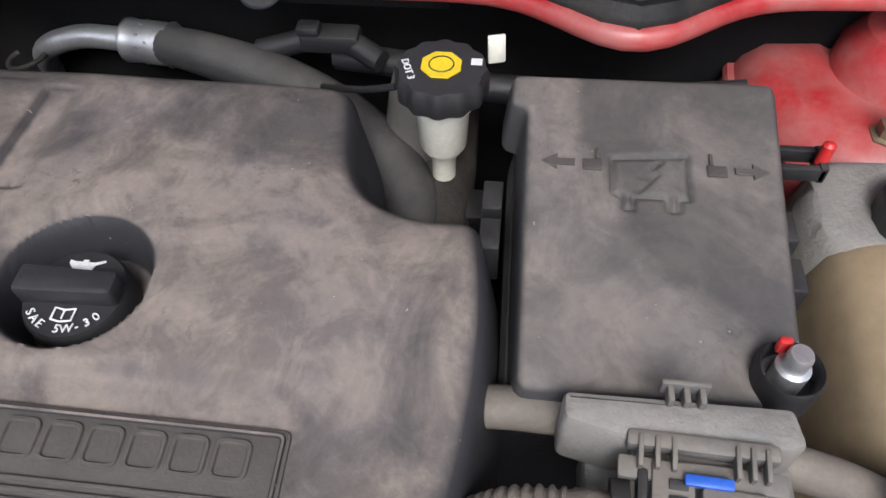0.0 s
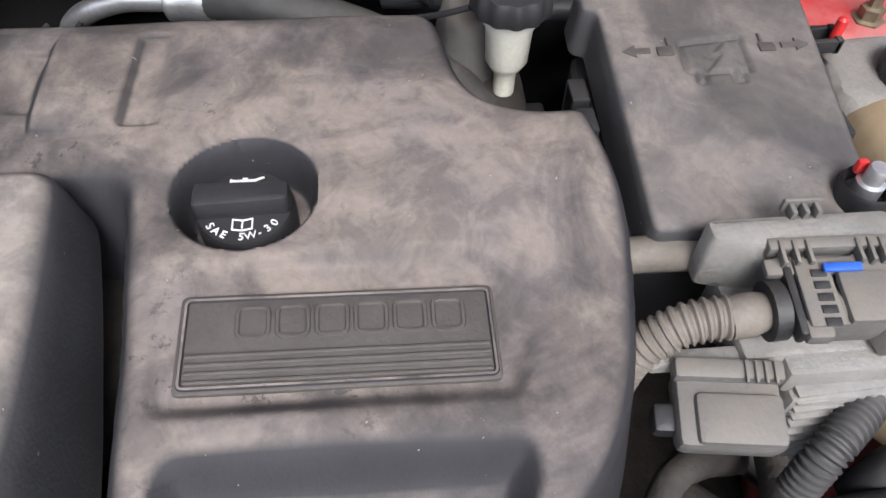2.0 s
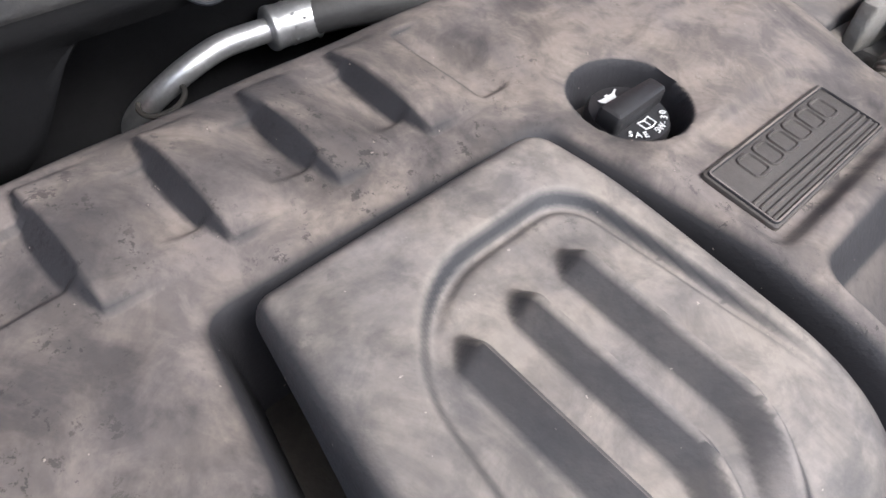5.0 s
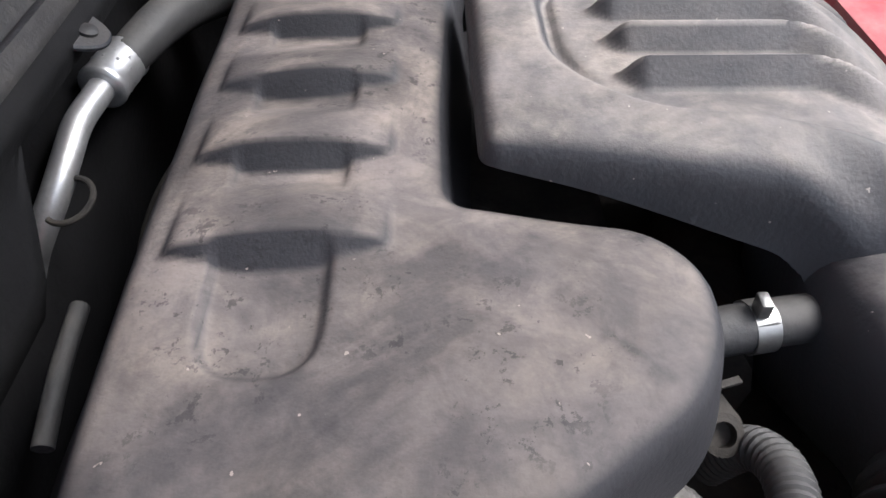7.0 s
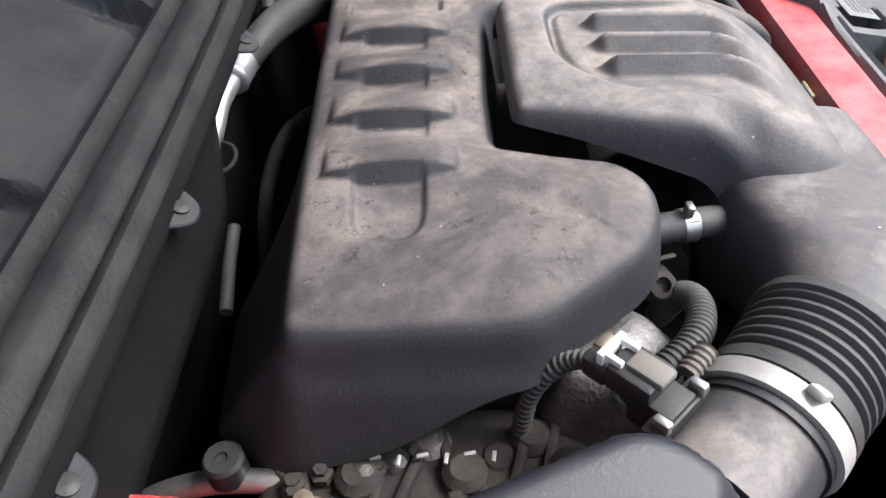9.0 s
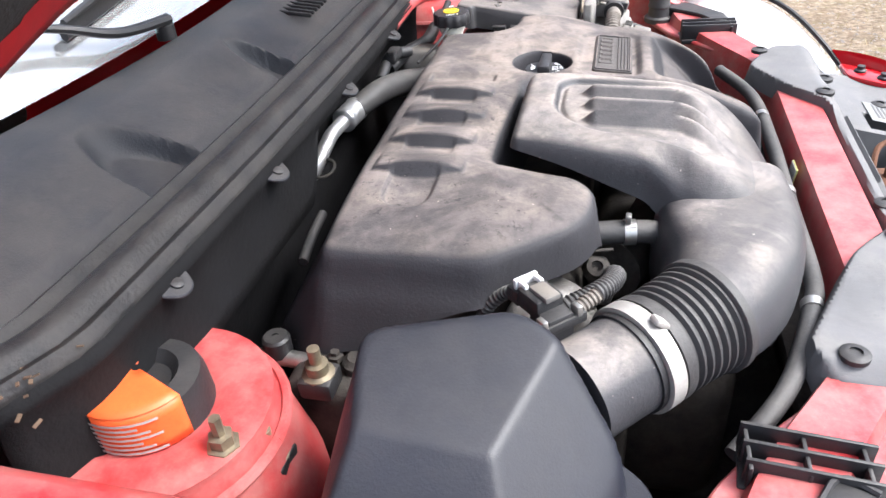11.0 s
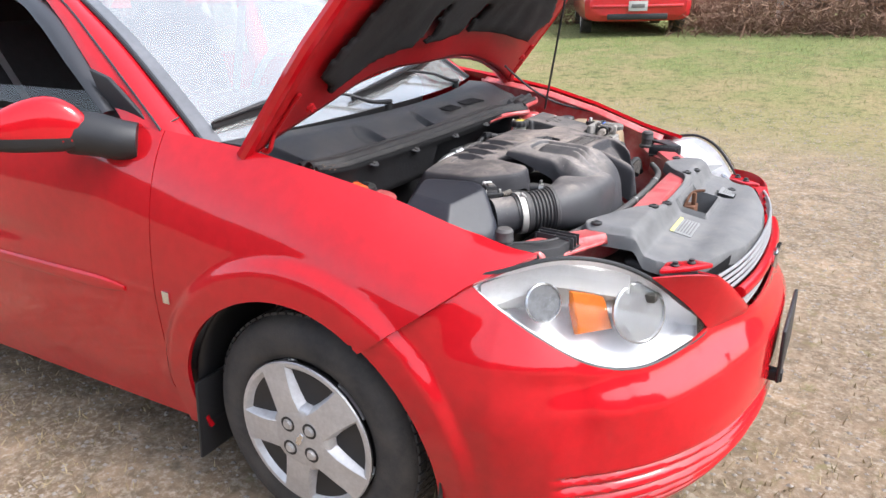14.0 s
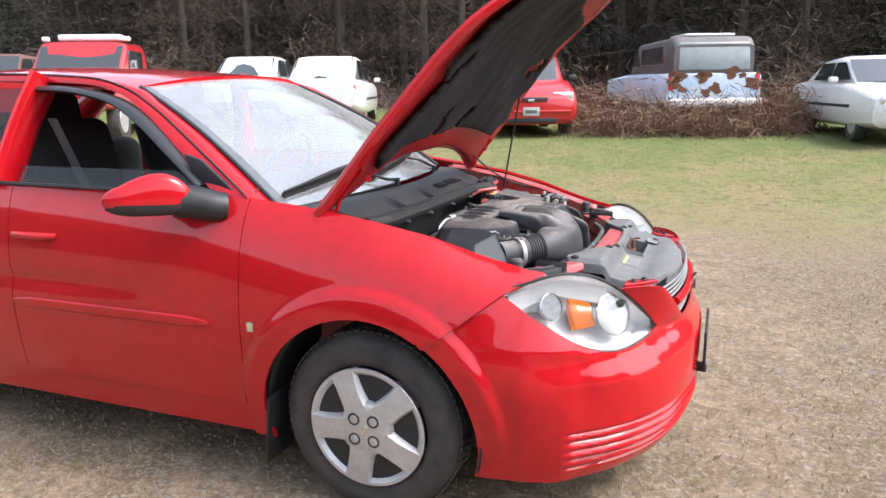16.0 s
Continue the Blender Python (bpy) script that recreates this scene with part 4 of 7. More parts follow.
part("hood_hem", tube(lip + [lip[0]], 0.017, 8, len(lip), smooth=False), "paint", hood)


def pad_edge(a):
    """Ragged outline of the sound pad in hood u, v."""
    c, s = math.cos(a), math.sin(a)
    k = 1 / max(abs(c) ** 5 + abs(s) ** 5, 1e-6) ** 0.2
    wob = 1 + 0.035 * math.sin(5 * a + 1) + 0.03 * math.sin(11 * a) + 0.02 * math.sin(17 * a + 2)
    return 0.85 * k * c * wob, 0.49 + 0.44 * k * s * wob


pad_out = [pad_edge(a) for a in np.linspace(0, 2 * math.pi, 90, endpoint=False)]
slits = ((-0.28, 0.20, -0.24, 0.32), (0.06, 0.16, 0.14, 0.30), (-0.80, 0.50, -0.70, 0.60), (0.80, 0.62, 0.70, 0.56))
pu, pv = np.meshgrid(np.linspace(-1, 1, 110), np.linspace(0, 1, 90), indexing="ij")
pin = depth_in(pu, pv, np.array(pad_out))
for ua, va, ub, vb in slits:
    k = np.clip(((pu - ua) * (ub - ua) + (pv - va) * (vb - va)) / ((ub - ua) ** 2 + (vb - va) ** 2), 0, 1)
    pin = np.minimum(pin, np.hypot(pu - ua - k * (ub - ua), (pv - va - k * (vb - va)) * 1.3) - 0.030 - 0.012 * np.sin(pu * 60 + pv * 40))
pin = np.minimum(pin, pv - 0.055 - 0.13 * smooth(-0.92, -0.35, pu))
pin = np.minimum(pin, (pv - 0.10) + 0.55 * (0.72 - pu) + 0.02 * np.sin(pu * 40))
pin = np.minimum(pin, 0.50 * (0.99 - pv) + 0.30 * (0.80 - pu) + 0.02 * np.sin(pv * 37))
pverts, pidx = [], -np.ones(pu.shape, int)
pk = (pin[:-1, :-1] > 0) & (pin[1:, :-1] > 0) & (pin[1:, 1:] > 0) & (pin[:-1, 1:] > 0)
pfaces = []
for i, j in zip(*np.nonzero(pk)):
    q = []
    for a, b in ((i, j), (i + 1, j), (i + 1, j + 1), (i, j + 1)):
        if pidx[a, b] < 0:
            pidx[a, b] = len(pverts)
            sag = 0.010 * math.sin(pu[a, b] * 7) * math.sin(pv[a, b] * 9) + 0.006 * noise.noise((pu[a, b] * 9, pv[a, b] * 9, 0))
            pverts.append(tuple(hood_point(pu[a, b], pv[a, b], -0.055 + sag + 0.006 * smooth(0.05, 0, pin[a, b]))))
        q.append(pidx[a, b])
    pfaces.append(q)
thick(part("hood_insulation", (pverts, [], pfaces), "insul", hood, "torn black sound-deadening pad"), 0.012, 1.0)
for side in (-1, 1):
    hy = YC + side * 0.70
    arm = [(-0.21, hy, 1.02), (-0.16, hy, 0.985), (-0.14, hy - side * 0.01, 1.03), (-0.09, hy - side * 0.015, 1.09), (-0.06, hy - side * 0.02, 1.125)]
    part("hood_hinge", tube(arm, [0.008, 0.012, 0.011, 0.010, 0.010], 8, 20, flat=0.5), "under_hood", hood)
    part("hinge_bolt", lathe([(0.013, 0), (0.013, 0.006), (0.008, 0.008), (0.008, 0.016), (0, 0.016)], 6, aim_z(hood_m @ Vector((0.16, side * 0.62, -0.04)), hood_m.to_3x3() @ Vector((0, 0, -1)))), "under_hood", hood)
part("prop_rod", tube([(0.020, 0.668, 0.895), (0.078, 0.650, 1.20), (0.148, 0.600, 1.50), (0.160, 0.590, 1.55)], 0.0042, 8, 24), "black", car, "thin black hood prop rod")
part("washer_tube", tube([(-0.12, 0.60, 1.06), (-0.02, 0.64, 0.97), (0.08, 0.70, 0.91), (0.30, 0.74, 0.87)], 0.004, 8, 24), "black", car)

# ---- cowl and wipers ----
def seal_x(y):
    t = (y - YC) / 0.68
    return -0.012 + 0.02 * (1 - t * t) - 0.03 * smooth(0.85, 1.0, abs(t)) + 0.050 * math.exp(-(((y - 0.412) / 0.058) ** 2))


def seal_z(y):
    return 0.946 - 0.004 * (y - YC) / 0.6


BITES = ((-0.61, 0.045), (-0.295, 0.048), (-0.02, 0.028))


def cowl_point(y, v):
    """v from the seal (0) to the windscreen (1): a gutter, a sloping tray with arched bites, a flat shelf."""
    t = (y - YC) / 0.70
    x0 = seal_x(y) - 0.046
    x1 = -0.345 + 0.13 * (1 - t * t)
    x = x0 + (x1 - x0) * v
    z = seal_z(y) - 0.006 - 0.016 * smooth(0.0, 0.05, v) * smooth(0.24, 0.12, v) + 0.038 * smooth(0.16, 0.75, v) + 0.008 * v
    for c, r in BITES:
        reach = 0.60 * math.sqrt(max(0.0, 1 - ((y - c) / r) ** 2))
        z -= (0.020 + 0.012 * v) * smooth(reach + 0.07, reach - 0.07, v) * smooth(0.13, 0.20, v) * smooth(r, r * 0.7, abs(y - c))
    return x, y, z


cowl = thing("cowl_panel", "black plastic cowl panel with arched bites below the windscreen", "cowl panel", at=(-0.15, YC, 0.93))
part_c = part("cowl_tray", surface(cowl_point, np.linspace(YC - 0.68, YC + 0.68, 480), np.linspace(0, 1, 64)), "cowl")
under(thick(part_c, 0.005), cowl)


def swept(profile, y0, y1, n=60):
    """A profile of (forward, up) steps drawn along the seal's line."""
    def drop(y, k):
        h = profile[int(k)][1]
        return h if h > -0.03 else -0.03 + (h + 0.03) * smooth(-0.12, -0.19, y)

    return surface(lambda y, k: (seal_x(y) - 0.013 + profile[int(k)][0], y, seal_z(y) + drop(y, k)), np.linspace(y0, y1, n), range(len(profile)))


SEAL = [(-0.050, -0.010), (-0.047, 0.002), (-0.041, 0.006), (-0.036, 0.002), (-0.033, -0.006), (-0.028, -0.008), (-0.024, 0.000), (-0.018, 0.008), (-0.010, 0.010), (-0.003, 0.006), (0.001, -0.003), (0.005, -0.005), (0.008, -0.001), (0.012, 0.0), (0.015, -0.006), (0.018, -0.012)]
under(thick(part("hood_seal", swept(SEAL, YC - 0.665, YC + 0.61), "seal", None, "dusty stepped rubber hood seal", angle=50), 0.003), cowl)
SHIELD = [(0.014, -0.010), (0.019, -0.013), (0.0215, -0.016), (0.0215, -0.018), (0.020, -0.021), (0.016, -0.030), (0.012, -0.050), (0.011, -0.075), (0.012, -0.095), (0.014, -0.110)]
under(thick(part("firewall_shield", swept(SHIELD, YC - 0.66, YC + 0.25), "blanket", None, "flat black shield below the seal", angle=60), 0.004), cowl)
rim = [(seal_x(y) + 0.0090, y, seal_z(y) - 0.0165) for y in np.linspace(YC - 0.66, YC + 0.25, 30)]
under(part("shield_rim", tube(rim, 0.0022, 6, 30), "cowl"), cowl)
for y in (-0.46, -0.268, -0.048, 0.16):
    tab_m = Matrix.Translation((seal_x(y) + 0.009, y, seal_z(y) - 0.0205)) @ Euler((0, radians(26), 0)).to_matrix().to_4x4()
    tab = under(part("retainer_tab", prism(rounded([(-0.012, -0.022), (0.004, -0.018), (0.017, -0.008), (0.017, 0.008), (0.004, 0.018), (-0.012, 0.022)], 0.008), 0, 0.004, 0.0012, 1, tab_m), "cowl"), cowl)
    under(part("tab_pin", lathe([(0.006, 0.003), (0.006, 0.006), (0.003, 0.007), (0, 0.007)], 14, tab_m @ Matrix.Translation((0.004, 0, 0))), "black"), cowl)
for i in range(14):
    y = 0.13 + 0.0145 * i + (0.05 if i > 5 else 0)
    x, _, z = cowl_point(y, 0.50)
    under(part("cowl_slot", box((x, y, z + 0.002), (0.075, 0.0062, 0.006), 0.002, rot=(0, 7, 0)), "insul"), cowl)
litter = bmesh.new()
for i in range(70):
    p = Vector((-0.055 + 0.030 * random.gauss(0, 1), -0.600 + 0.018 * random.gauss(0, 1), 0.946 + 0.007 * random.random()))
    bmesh.ops.create_cube(litter, size=1, matrix=Matrix.Translation(p) @ Euler((random.uniform(-0.5, 0.5), random.uniform(-0.5, 0.5), random.uniform(-3, 3))).to_matrix().to_4x4() @ Matrix.Diagonal((random.uniform(0.003, 0.007), random.uniform(0.001, 0.003), 0.001, 1)))
tagged(part("leaf_litter", litter, "leafbits"), "dry brown leaf scraps in the cowl corner", "leaves", kind="stuff")

for y0, y1 in ((-0.62, -0.06), (-0.16, 0.50)):
    wp = thing("wiper", "long black windscreen wiper lying along the foot of the glass", "wiper", "windscreen wipers", at=(-0.27, y0, 1.0))

    def on_glass(y, v, off):
        x, _, z = screen_point((y - YC) / 0.70, v)
        return (x + off * 0.5, y, z + off)

    ys = np.linspace(y0, y1, 14)
    under(part("wiper_blade", tube([on_glass(y, 0.055 + 0.10 * t, 0.010) for y, t in zip(ys, np.linspace(0, 1, 14))], 0.0055, 8, 30, flat=2.0), "trim"), wp)
    under(part("blade_frame", tube([on_glass(y, 0.055 + 0.10 * t, 0.022 + 0.010 * math.sin(t * math.pi)) for y, t in zip(ys, np.linspace(0, 1, 14))], [0.004, 0.007, 0.009, 0.007, 0.004], 8, 30), "trim"), wp)
    ym = y0 + 0.52 * (y1 - y0)
    under(part("wiper_arm", tube([on_glass(y1 + 0.03, 0.0, 0.012), on_glass(y1 - 0.06, 0.012, 0.018), on_glass((ym + y1) / 2, 0.06, 0.024), on_glass(ym, 0.107, 0.026)], [0.009, 0.008, 0.006, 0.005], 8, 24, flat=0.8), "trim"), wp)
    under(part("wiper_pivot", lathe([(0.013, -0.01), (0.013, 0.008), (0.009, 0.013), (0, 0.014)], 16, Matrix.Translation(Vector(on_glass(y1 + 0.03, 0.0, -0.004)))), "black"), wp)

# ---- bay walls ----
fw = part("firewall", surface(lambda y, z: (seal_x(y) - 0.055 - 0.03 * (0.93 - z) + 0.012 * math.sin(y * 13) * math.sin(z * 17) - 0.05 * math.exp(-(((y + 0.20) / 0.06) ** 2 + ((z - 0.86) / 0.045) ** 2)), y, z), np.linspace(YC - 0.70, YC + 0.70, 90), np.linspace(0.35, 0.932, 40)), "blanket", car, "black insulated firewall")
thick(fw, 0.01)
part("cowl_support", tube([(seal_x(y) + 0.004, y, 0.926) for y in np.linspace(YC + 0.16, YC + 0.66, 40)], 0.009, 10, 40), "bay_paint", car, "red body rail under the cowl")
for side in (-1, 1):
    def apron(x, v, s=side):
        zt, ht = top_edge(x)
        w = ht - 0.012 - 0.10 * smooth(0.05, 0.4, v) - 0.05 * v
        z = zt - 0.018 - 0.05 * smooth(0, 0.15, v) - (zt - 0.45) * v * 0.9
        return x, YC + s * w, z

    thick(part("inner_fender", surface(apron, np.linspace(-0.30, 0.56, 50), np.linspace(0, 1, 30)), "bay_paint", car, "dull red inner fender"), 0.006)
    thick(part("fender_flange", surface(lambda x, v, s=side: (x, YC + s * (top_edge(x)[1] - 0.004 - 0.034 * v), top_edge(x)[0] - 0.010 - 0.014 * v), np.linspace(-0.28, 0.47, 40), np.linspace(0, 1, 5)), "bay_paint", car, "red flange along the fender's top"), 0.003)
    # strut tower
    c = (0.0, YC - 0.562) if side < 0 else (-0.028, YC + 0.588)
    prof = [(0.155, 0.60), (0.145, 0.74), (0.128, 0.80), (0.112, 0.838), (0.098, 0.850), (0.060, 0.853), (0.052, 0.849), (0.0, 0.849)]
    prof = [(r * (0.86 if side < 0 else 1.0), z) if z < 0.845 else (r, z) for r, z in prof]
    ring_r = 0.104 if side < 0 else 0.118
    tw = thing("strut_tower", "dull red domed strut tower in the engine bay", "strut tower", "strut towers", at=(*c, 0.60))
    under(part("dome", lathe(prof, 40, Matrix.Translation((*c, 0))), "bay_paint"), tw)
    under(part("strut_mount", lathe([(0.05, 0.846), (0.049, 0.872), (0.046, 0.883), (0.030, 0.887), (0.022, 0.878), (0.0, 0.878)] if side < 0 else [(0.05, 0.846), (0.048, 0.868), (0.036, 0.884), (0.0, 0.888)], 28, Matrix.Translation((*c, 0))), "black" if side < 0 else "bay_paint"), tw)
    under(part("tower_seam", tube([(c[0] + ring_r * math.cos(a), c[1] + ring_r * math.sin(a), 0.826) for a in np.linspace(0, 2 * math.pi, 41)], 0.005, 6, 41, smooth=False), "bay_paint"), tw)
    for i in range(3):
        a = radians(100 + 120 * i)
        p = (c[0] + 0.082 * math.cos(a), c[1] + 0.082 * math.sin(a))
        st = part("mount_stud", lathe([(0.014, 0.848), (0.014, 0.852), (0.010, 0.853), (0.010, 0.862), (0.005, 0.863), (0.005, 0.880), (0, 0.880)], 6, Matrix.Translation((*p, 0))), "brass")
        under(st, tw)
lab = part("warning_label", surface(lambda a, z: (0.0505 * math.cos(a), YC - 0.562 + 0.0505 * math.sin(a), z), np.linspace(radians(112), radians(338), 28), np.linspace(0.850, 0.890, 5)), "orange")
tagged(thick(lab, 0.0015), "orange warning label wrapped round the strut mount", "label")
fold = surface(lambda a, r: (r * math.cos(a), YC - 0.562 + r * math.sin(a), 0.8905 + 0.004 * (1 - r / 0.0505)), np.linspace(radians(112), radians(338), 24), np.linspace(0.004, 0.0508, 5))
under(thick(part("label_top", fold, "orange"), 0.001), lab)
bars = bmesh.new()
for i in range(7):
    for k in range(2):
        a0 = radians(125 + 108 * k)
        z = 0.8525 + 0.0050 * i
        prev = None
        for a in np.linspace(a0, a0 + radians(82 - 9 * (i % 3)), 8):
            q = [bars.verts.new((0.0522 * math.cos(a), YC - 0.562 + 0.0522 * math.sin(a), z + h)) for h in (0, 0.0025)]
            if prev:
                bars.faces.new((prev[0], q[0], q[1], prev[1]))
            prev = q
under(part("printed_line", bars, "paper"), lab)

# subframe dark floor of the bay
# Unseen radiator block, coloured near-black so the gap to the ground reads as shade.
rad = thing("radiator", "plain near-black radiator block added to keep the gap behind the grille dark", "radiator", at=(0.66, YC, 0.38))
under(part("core", box((0.66, YC, 0.555), (0.030, 0.66, 0.33), 0.003), "blanket"), rad)
for side in (-1, 1):
    under(part("side_tank", box((0.66, YC + side * 0.350, 0.555), (0.050, 0.045, 0.35), 0.010, 3), "black"), rad)
part("bay_floor", box((0.29, YC, 0.36), (0.79, 1.30, 0.06), 0.02), "dark", car)

# ---- radiator support, top panel, grille ----
sup = thing("radiator_support", "red painted radiator support beam across the bay", "body beam", at=(0.6, YC, 0.75))


def sup_point(y, v):
    t = abs(y - YC) / 0.60
    x = 0.592 - 0.144 * smooth(0.45, 1.0, t) + (0.064 + 0.014 * smooth(0.45, 1.0, t)) * v
    z = 0.796 + 0.009 * smooth(0.6, 1, t) - 0.09 * smooth(0.08, 0.0, v) - 0.02 * smooth(0.9, 1.0, v)
    return x, y, z


under(part("air_guide", box((0.65, YC, 0.70), (0.20, 1.02, 0.02), 0.004), "dark", None, "black air guide below the cover"), sup)
under(thick(part("beam", surface(sup_point, np.linspace(YC - 0.62, YC + 0.62, 80), np.r_[0, 0.02, 0.06, 0.12, np.linspace(0.2, 1, 14)]), "bay_paint"), 0.004), sup)
for side in (-1, 1):
    under(part("corner_plate", prism(rounded([(0.395, side * 0.63), (0.445, side * 0.525), (0.50, side * 0.455), (0.57, side * 0.385), (0.61, side * 0.43), (0.53, side * 0.60), (0.43, side * 0.66)], 0.015), 0.782, 0.790, 0.002, 1, Matrix.Translation((0, YC, 0))), "bay_paint"), sup)
    bx = (0.428, YC + side * 0.60)
    b = part("bump_stop", lathe([(0.027, 0.788), (0.027, 0.797), (0.021, 0.800), (0.020, 0.815), (0.0215, 0.817), (0.0215, 0.821), (0.0205, 0.823), (0.0205, 0.840), (0.015, 0.846), (0, 0.846)], 6 + 14, Matrix.Translation((*bx, 0))), "rubber", None)
    tagged(b, "hexagonal black rubber hood bump stop on the red corner plate", "bump stop", "bump stops")

TOPO = [(0.635, 0.40), (0.60, 0.38), (0.56, 0.30), (0.605, 0.22), (0.658, 0.16), (0.660, 0.0), (0.658, -0.16), (0.605, -0.22), (0.535, -0.370), (0.550, -0.408), (0.65, -0.412), (0.72, -0.415), (0.785, -0.40), (0.828, -0.34), (0.880, -0.18), (0.897, 0.0), (0.880, 0.18), (0.828, 0.34), (0.77, 0.42)]
topo = rounded([(x, YC + y) for x, y in TOPO], 0.018)


def panel_top(X, Y, d):
    y = Y - YC
    z = 0.800 - 0.20 * np.clip(X - 0.66, 0, 1) - 0.35 * np.clip(X - 0.80, 0, 1) ** 1.3
    hump = smooth(0.685, 0.650, X) * smooth(0.10, 0.18, abs(y)) * smooth(0.412, 0.385, abs(y))
    z = z + 0.014 * hump
    low = smooth(0.668, 0.698, X) * (1 - 0.75 * smooth(0.76, 0.86, X))
    z = z - 0.033 * low
    pocket = smooth(0.684, 0.690, X) * smooth(0.755, 0.749, X) * smooth(-0.030, -0.024, y) * smooth(0.150, 0.144, y)
    wall = smooth(0.676, 0.682, X) * smooth(0.763, 0.757, X) * smooth(-0.038, -0.032, y) * smooth(0.158, 0.152, y)
    z = z + 0.014 * wall - 0.085 * pocket
    p2 = smooth(0.735, 0.741, X) * smooth(0.790, 0.784, X) * smooth(0.20, 0.206, y) * smooth(0.26, 0.254, y)
    return z - 0.06 * p2


rp = part("radiator_cover", relief(topo, panel_top, 0.0035, 0.004, 0.026, 5.0), "panel", None)
tagged(rp, "grey-black plastic radiator cover panel with a latch opening", "cover panel")
for x, y in ((0.570, -0.385), (0.668, -0.10), (0.655, -0.19), (0.655, 0.19), (0.668, 0.26), (0.585, 0.36), (0.77, 0.30)):
    z = float(panel_top(np.array(x), np.array(YC + y), 0))
    under(part("push_clip", lathe([(0.013, z - 0.002), (0.013, z + 0.003), (0.009, z + 0.005), (0.006, z + 0.005), (0.006, z + 0.003), (0, z + 0.003)], 18, Matrix.Translation((x, YC + y, 0))), "black"), rp)
lt = part("hood_latch", join(box((0.705, YC + 0.03, 0.745), (0.03, 0.05, 0.04), 0.004), box((0.712, YC + 0.03, 0.775), (0.012, 0.012, 0.05), 0.003), tube([(0.69, YC + 0.02, 0.76), (0.70, YC + 0.06, 0.79), (0.73, YC + 0.08, 0.795)], 0.004, 8, 10)), "rust")
tagged(lt, "rusty hood latch sunk in the radiator cover", "latch")
for k, (lx, dy, ln) in enumerate(((0.730, -0.145, 0.052), (0.765, 0.265, 0.045))):
    zz = float(panel_top(np.array(lx), np.array(YC + dy), 0)) + 0.0012
    tilt = math.degrees(math.atan(0.20))
    pl = part("service_label", box((lx, YC + dy, zz), (ln, 0.120 if k == 0 else 0.07, 0.001), 0.0, rot=(0, tilt, 0)), "faded")
    tagged(pl, "faded grey service label with a yellow edge on the radiator cover", "label", "service labels")
    if k == 0:
        under(part("label_stripe", box((lx - 0.0225, YC + dy, zz + 0.0057), (0.009, 0.120, 0.0008), 0.0, rot=(0, tilt, 0)), "ymark"), pl)
    for i in range(5):
        under(part("printed_line", box((lx - ln * 0.20 + ln * 0.14 * i, YC + dy + 0.004, zz + 0.0009 + 0.2 * ln * (0.20 - 0.14 * i)), (0.003, 0.10 if k == 0 else 0.05, 0.0004), 0, rot=(0, tilt, 0)), "panel"), pl)
for side in (-1, 1):
    tabs = prism(rounded([(0.742, side * 0.470), (0.800, side * 0.425), (0.845, side * 0.372), (0.800, side * 0.365), (0.745, side * 0.405)], 0.012), 0.744, 0.754, 0.003, 2, Matrix.Translation((0, YC, 0)))
    tb = part("fascia_tab", tabs, "paint", bump[side])
    for dx, dy in ((0.768, 0.425), (0.797, 0.392)):
        part("fascia_clip", lathe([(0.010, 0.752), (0.010, 0.757), (0.0065, 0.759), (0.0065, 0.764), (0, 0.7645)], 12, Matrix.Translation((dx, YC + side * dy, 0))), "black", bump[side])

def front_x(hw, z, back=0.0):
    """The bumper's front at a half width and height."""
    inset = 0.04 * smooth(0.50, 0.60, z) + 0.10 * max(0.0, z - 0.60) + back
    k = min(1.0, hw / BB)
    return X0 + (AB - inset) * (1 - k**NB) ** (1 / NB)


def mouth(z):
    """Half width of the grille opening, wider at its top."""
    return 0.236 + (z - 0.607) * 1.32


for z in (0.6845, 0.6990, 0.7135, 0.7280):
    w = mouth(z) - 0.004
    bar = [(front_x(abs(h), z, 0.012), YC + h, z) for h in np.linspace(-w, w, 40)]
    part("upper_grille_bar", tube(bar, 0.0040, 8, 40), "grille", car)
for z in (0.611, 0.623, 0.635, 0.647):
    w = mouth(z) - 0.004
    bar = [(front_x(abs(h), z, 0.012), YC + h, z) for h in np.linspace(-w, w, 40)]
    part("lower_grille_bar", tube(bar, 0.0042, 8, 40), "grille", car)
cross = [(front_x(abs(h), 0.665, 0.000), YC + h, 0.665) for h in np.linspace(-mouth(0.655), mouth(0.655), 40)]
part("grille_crossbar", tube(cross, 0.0145, 12, 40), "paint", car, "red crossbar between the grilles")
# Near-black sheet stands in for the shaded hollow behind the grille bars.
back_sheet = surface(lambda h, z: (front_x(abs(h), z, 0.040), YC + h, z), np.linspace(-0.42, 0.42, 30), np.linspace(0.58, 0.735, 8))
part("grille_shade_sheet", back_sheet, "blanket", car)
emb = [(-0.055, -0.016), (-0.022, -0.016), (-0.022, -0.024), (0.018, -0.024), (0.018, -0.016), (0.055, -0.016), (0.060, 0.016), (0.024, 0.016), (0.024, 0.024), (-0.016, 0.024), (-0.016, 0.016), (-0.050, 0.016)]
part("front_emblem", prism(emb, 0, 0.012, 0.004, 2, Matrix.Translation((front_x(0, 0.665) + 0.012, YC, 0.665)) @ Euler((radians(90), 0, radians(90))).to_matrix().to_4x4()), "chrome", car, "plain bright cross-shaped emblem")
pf = part("plate_holder", box((0.995, YC + 0.02, 0.435), (0.010, 0.31, 0.15), 0.004), "trim", car, "black number plate holder")
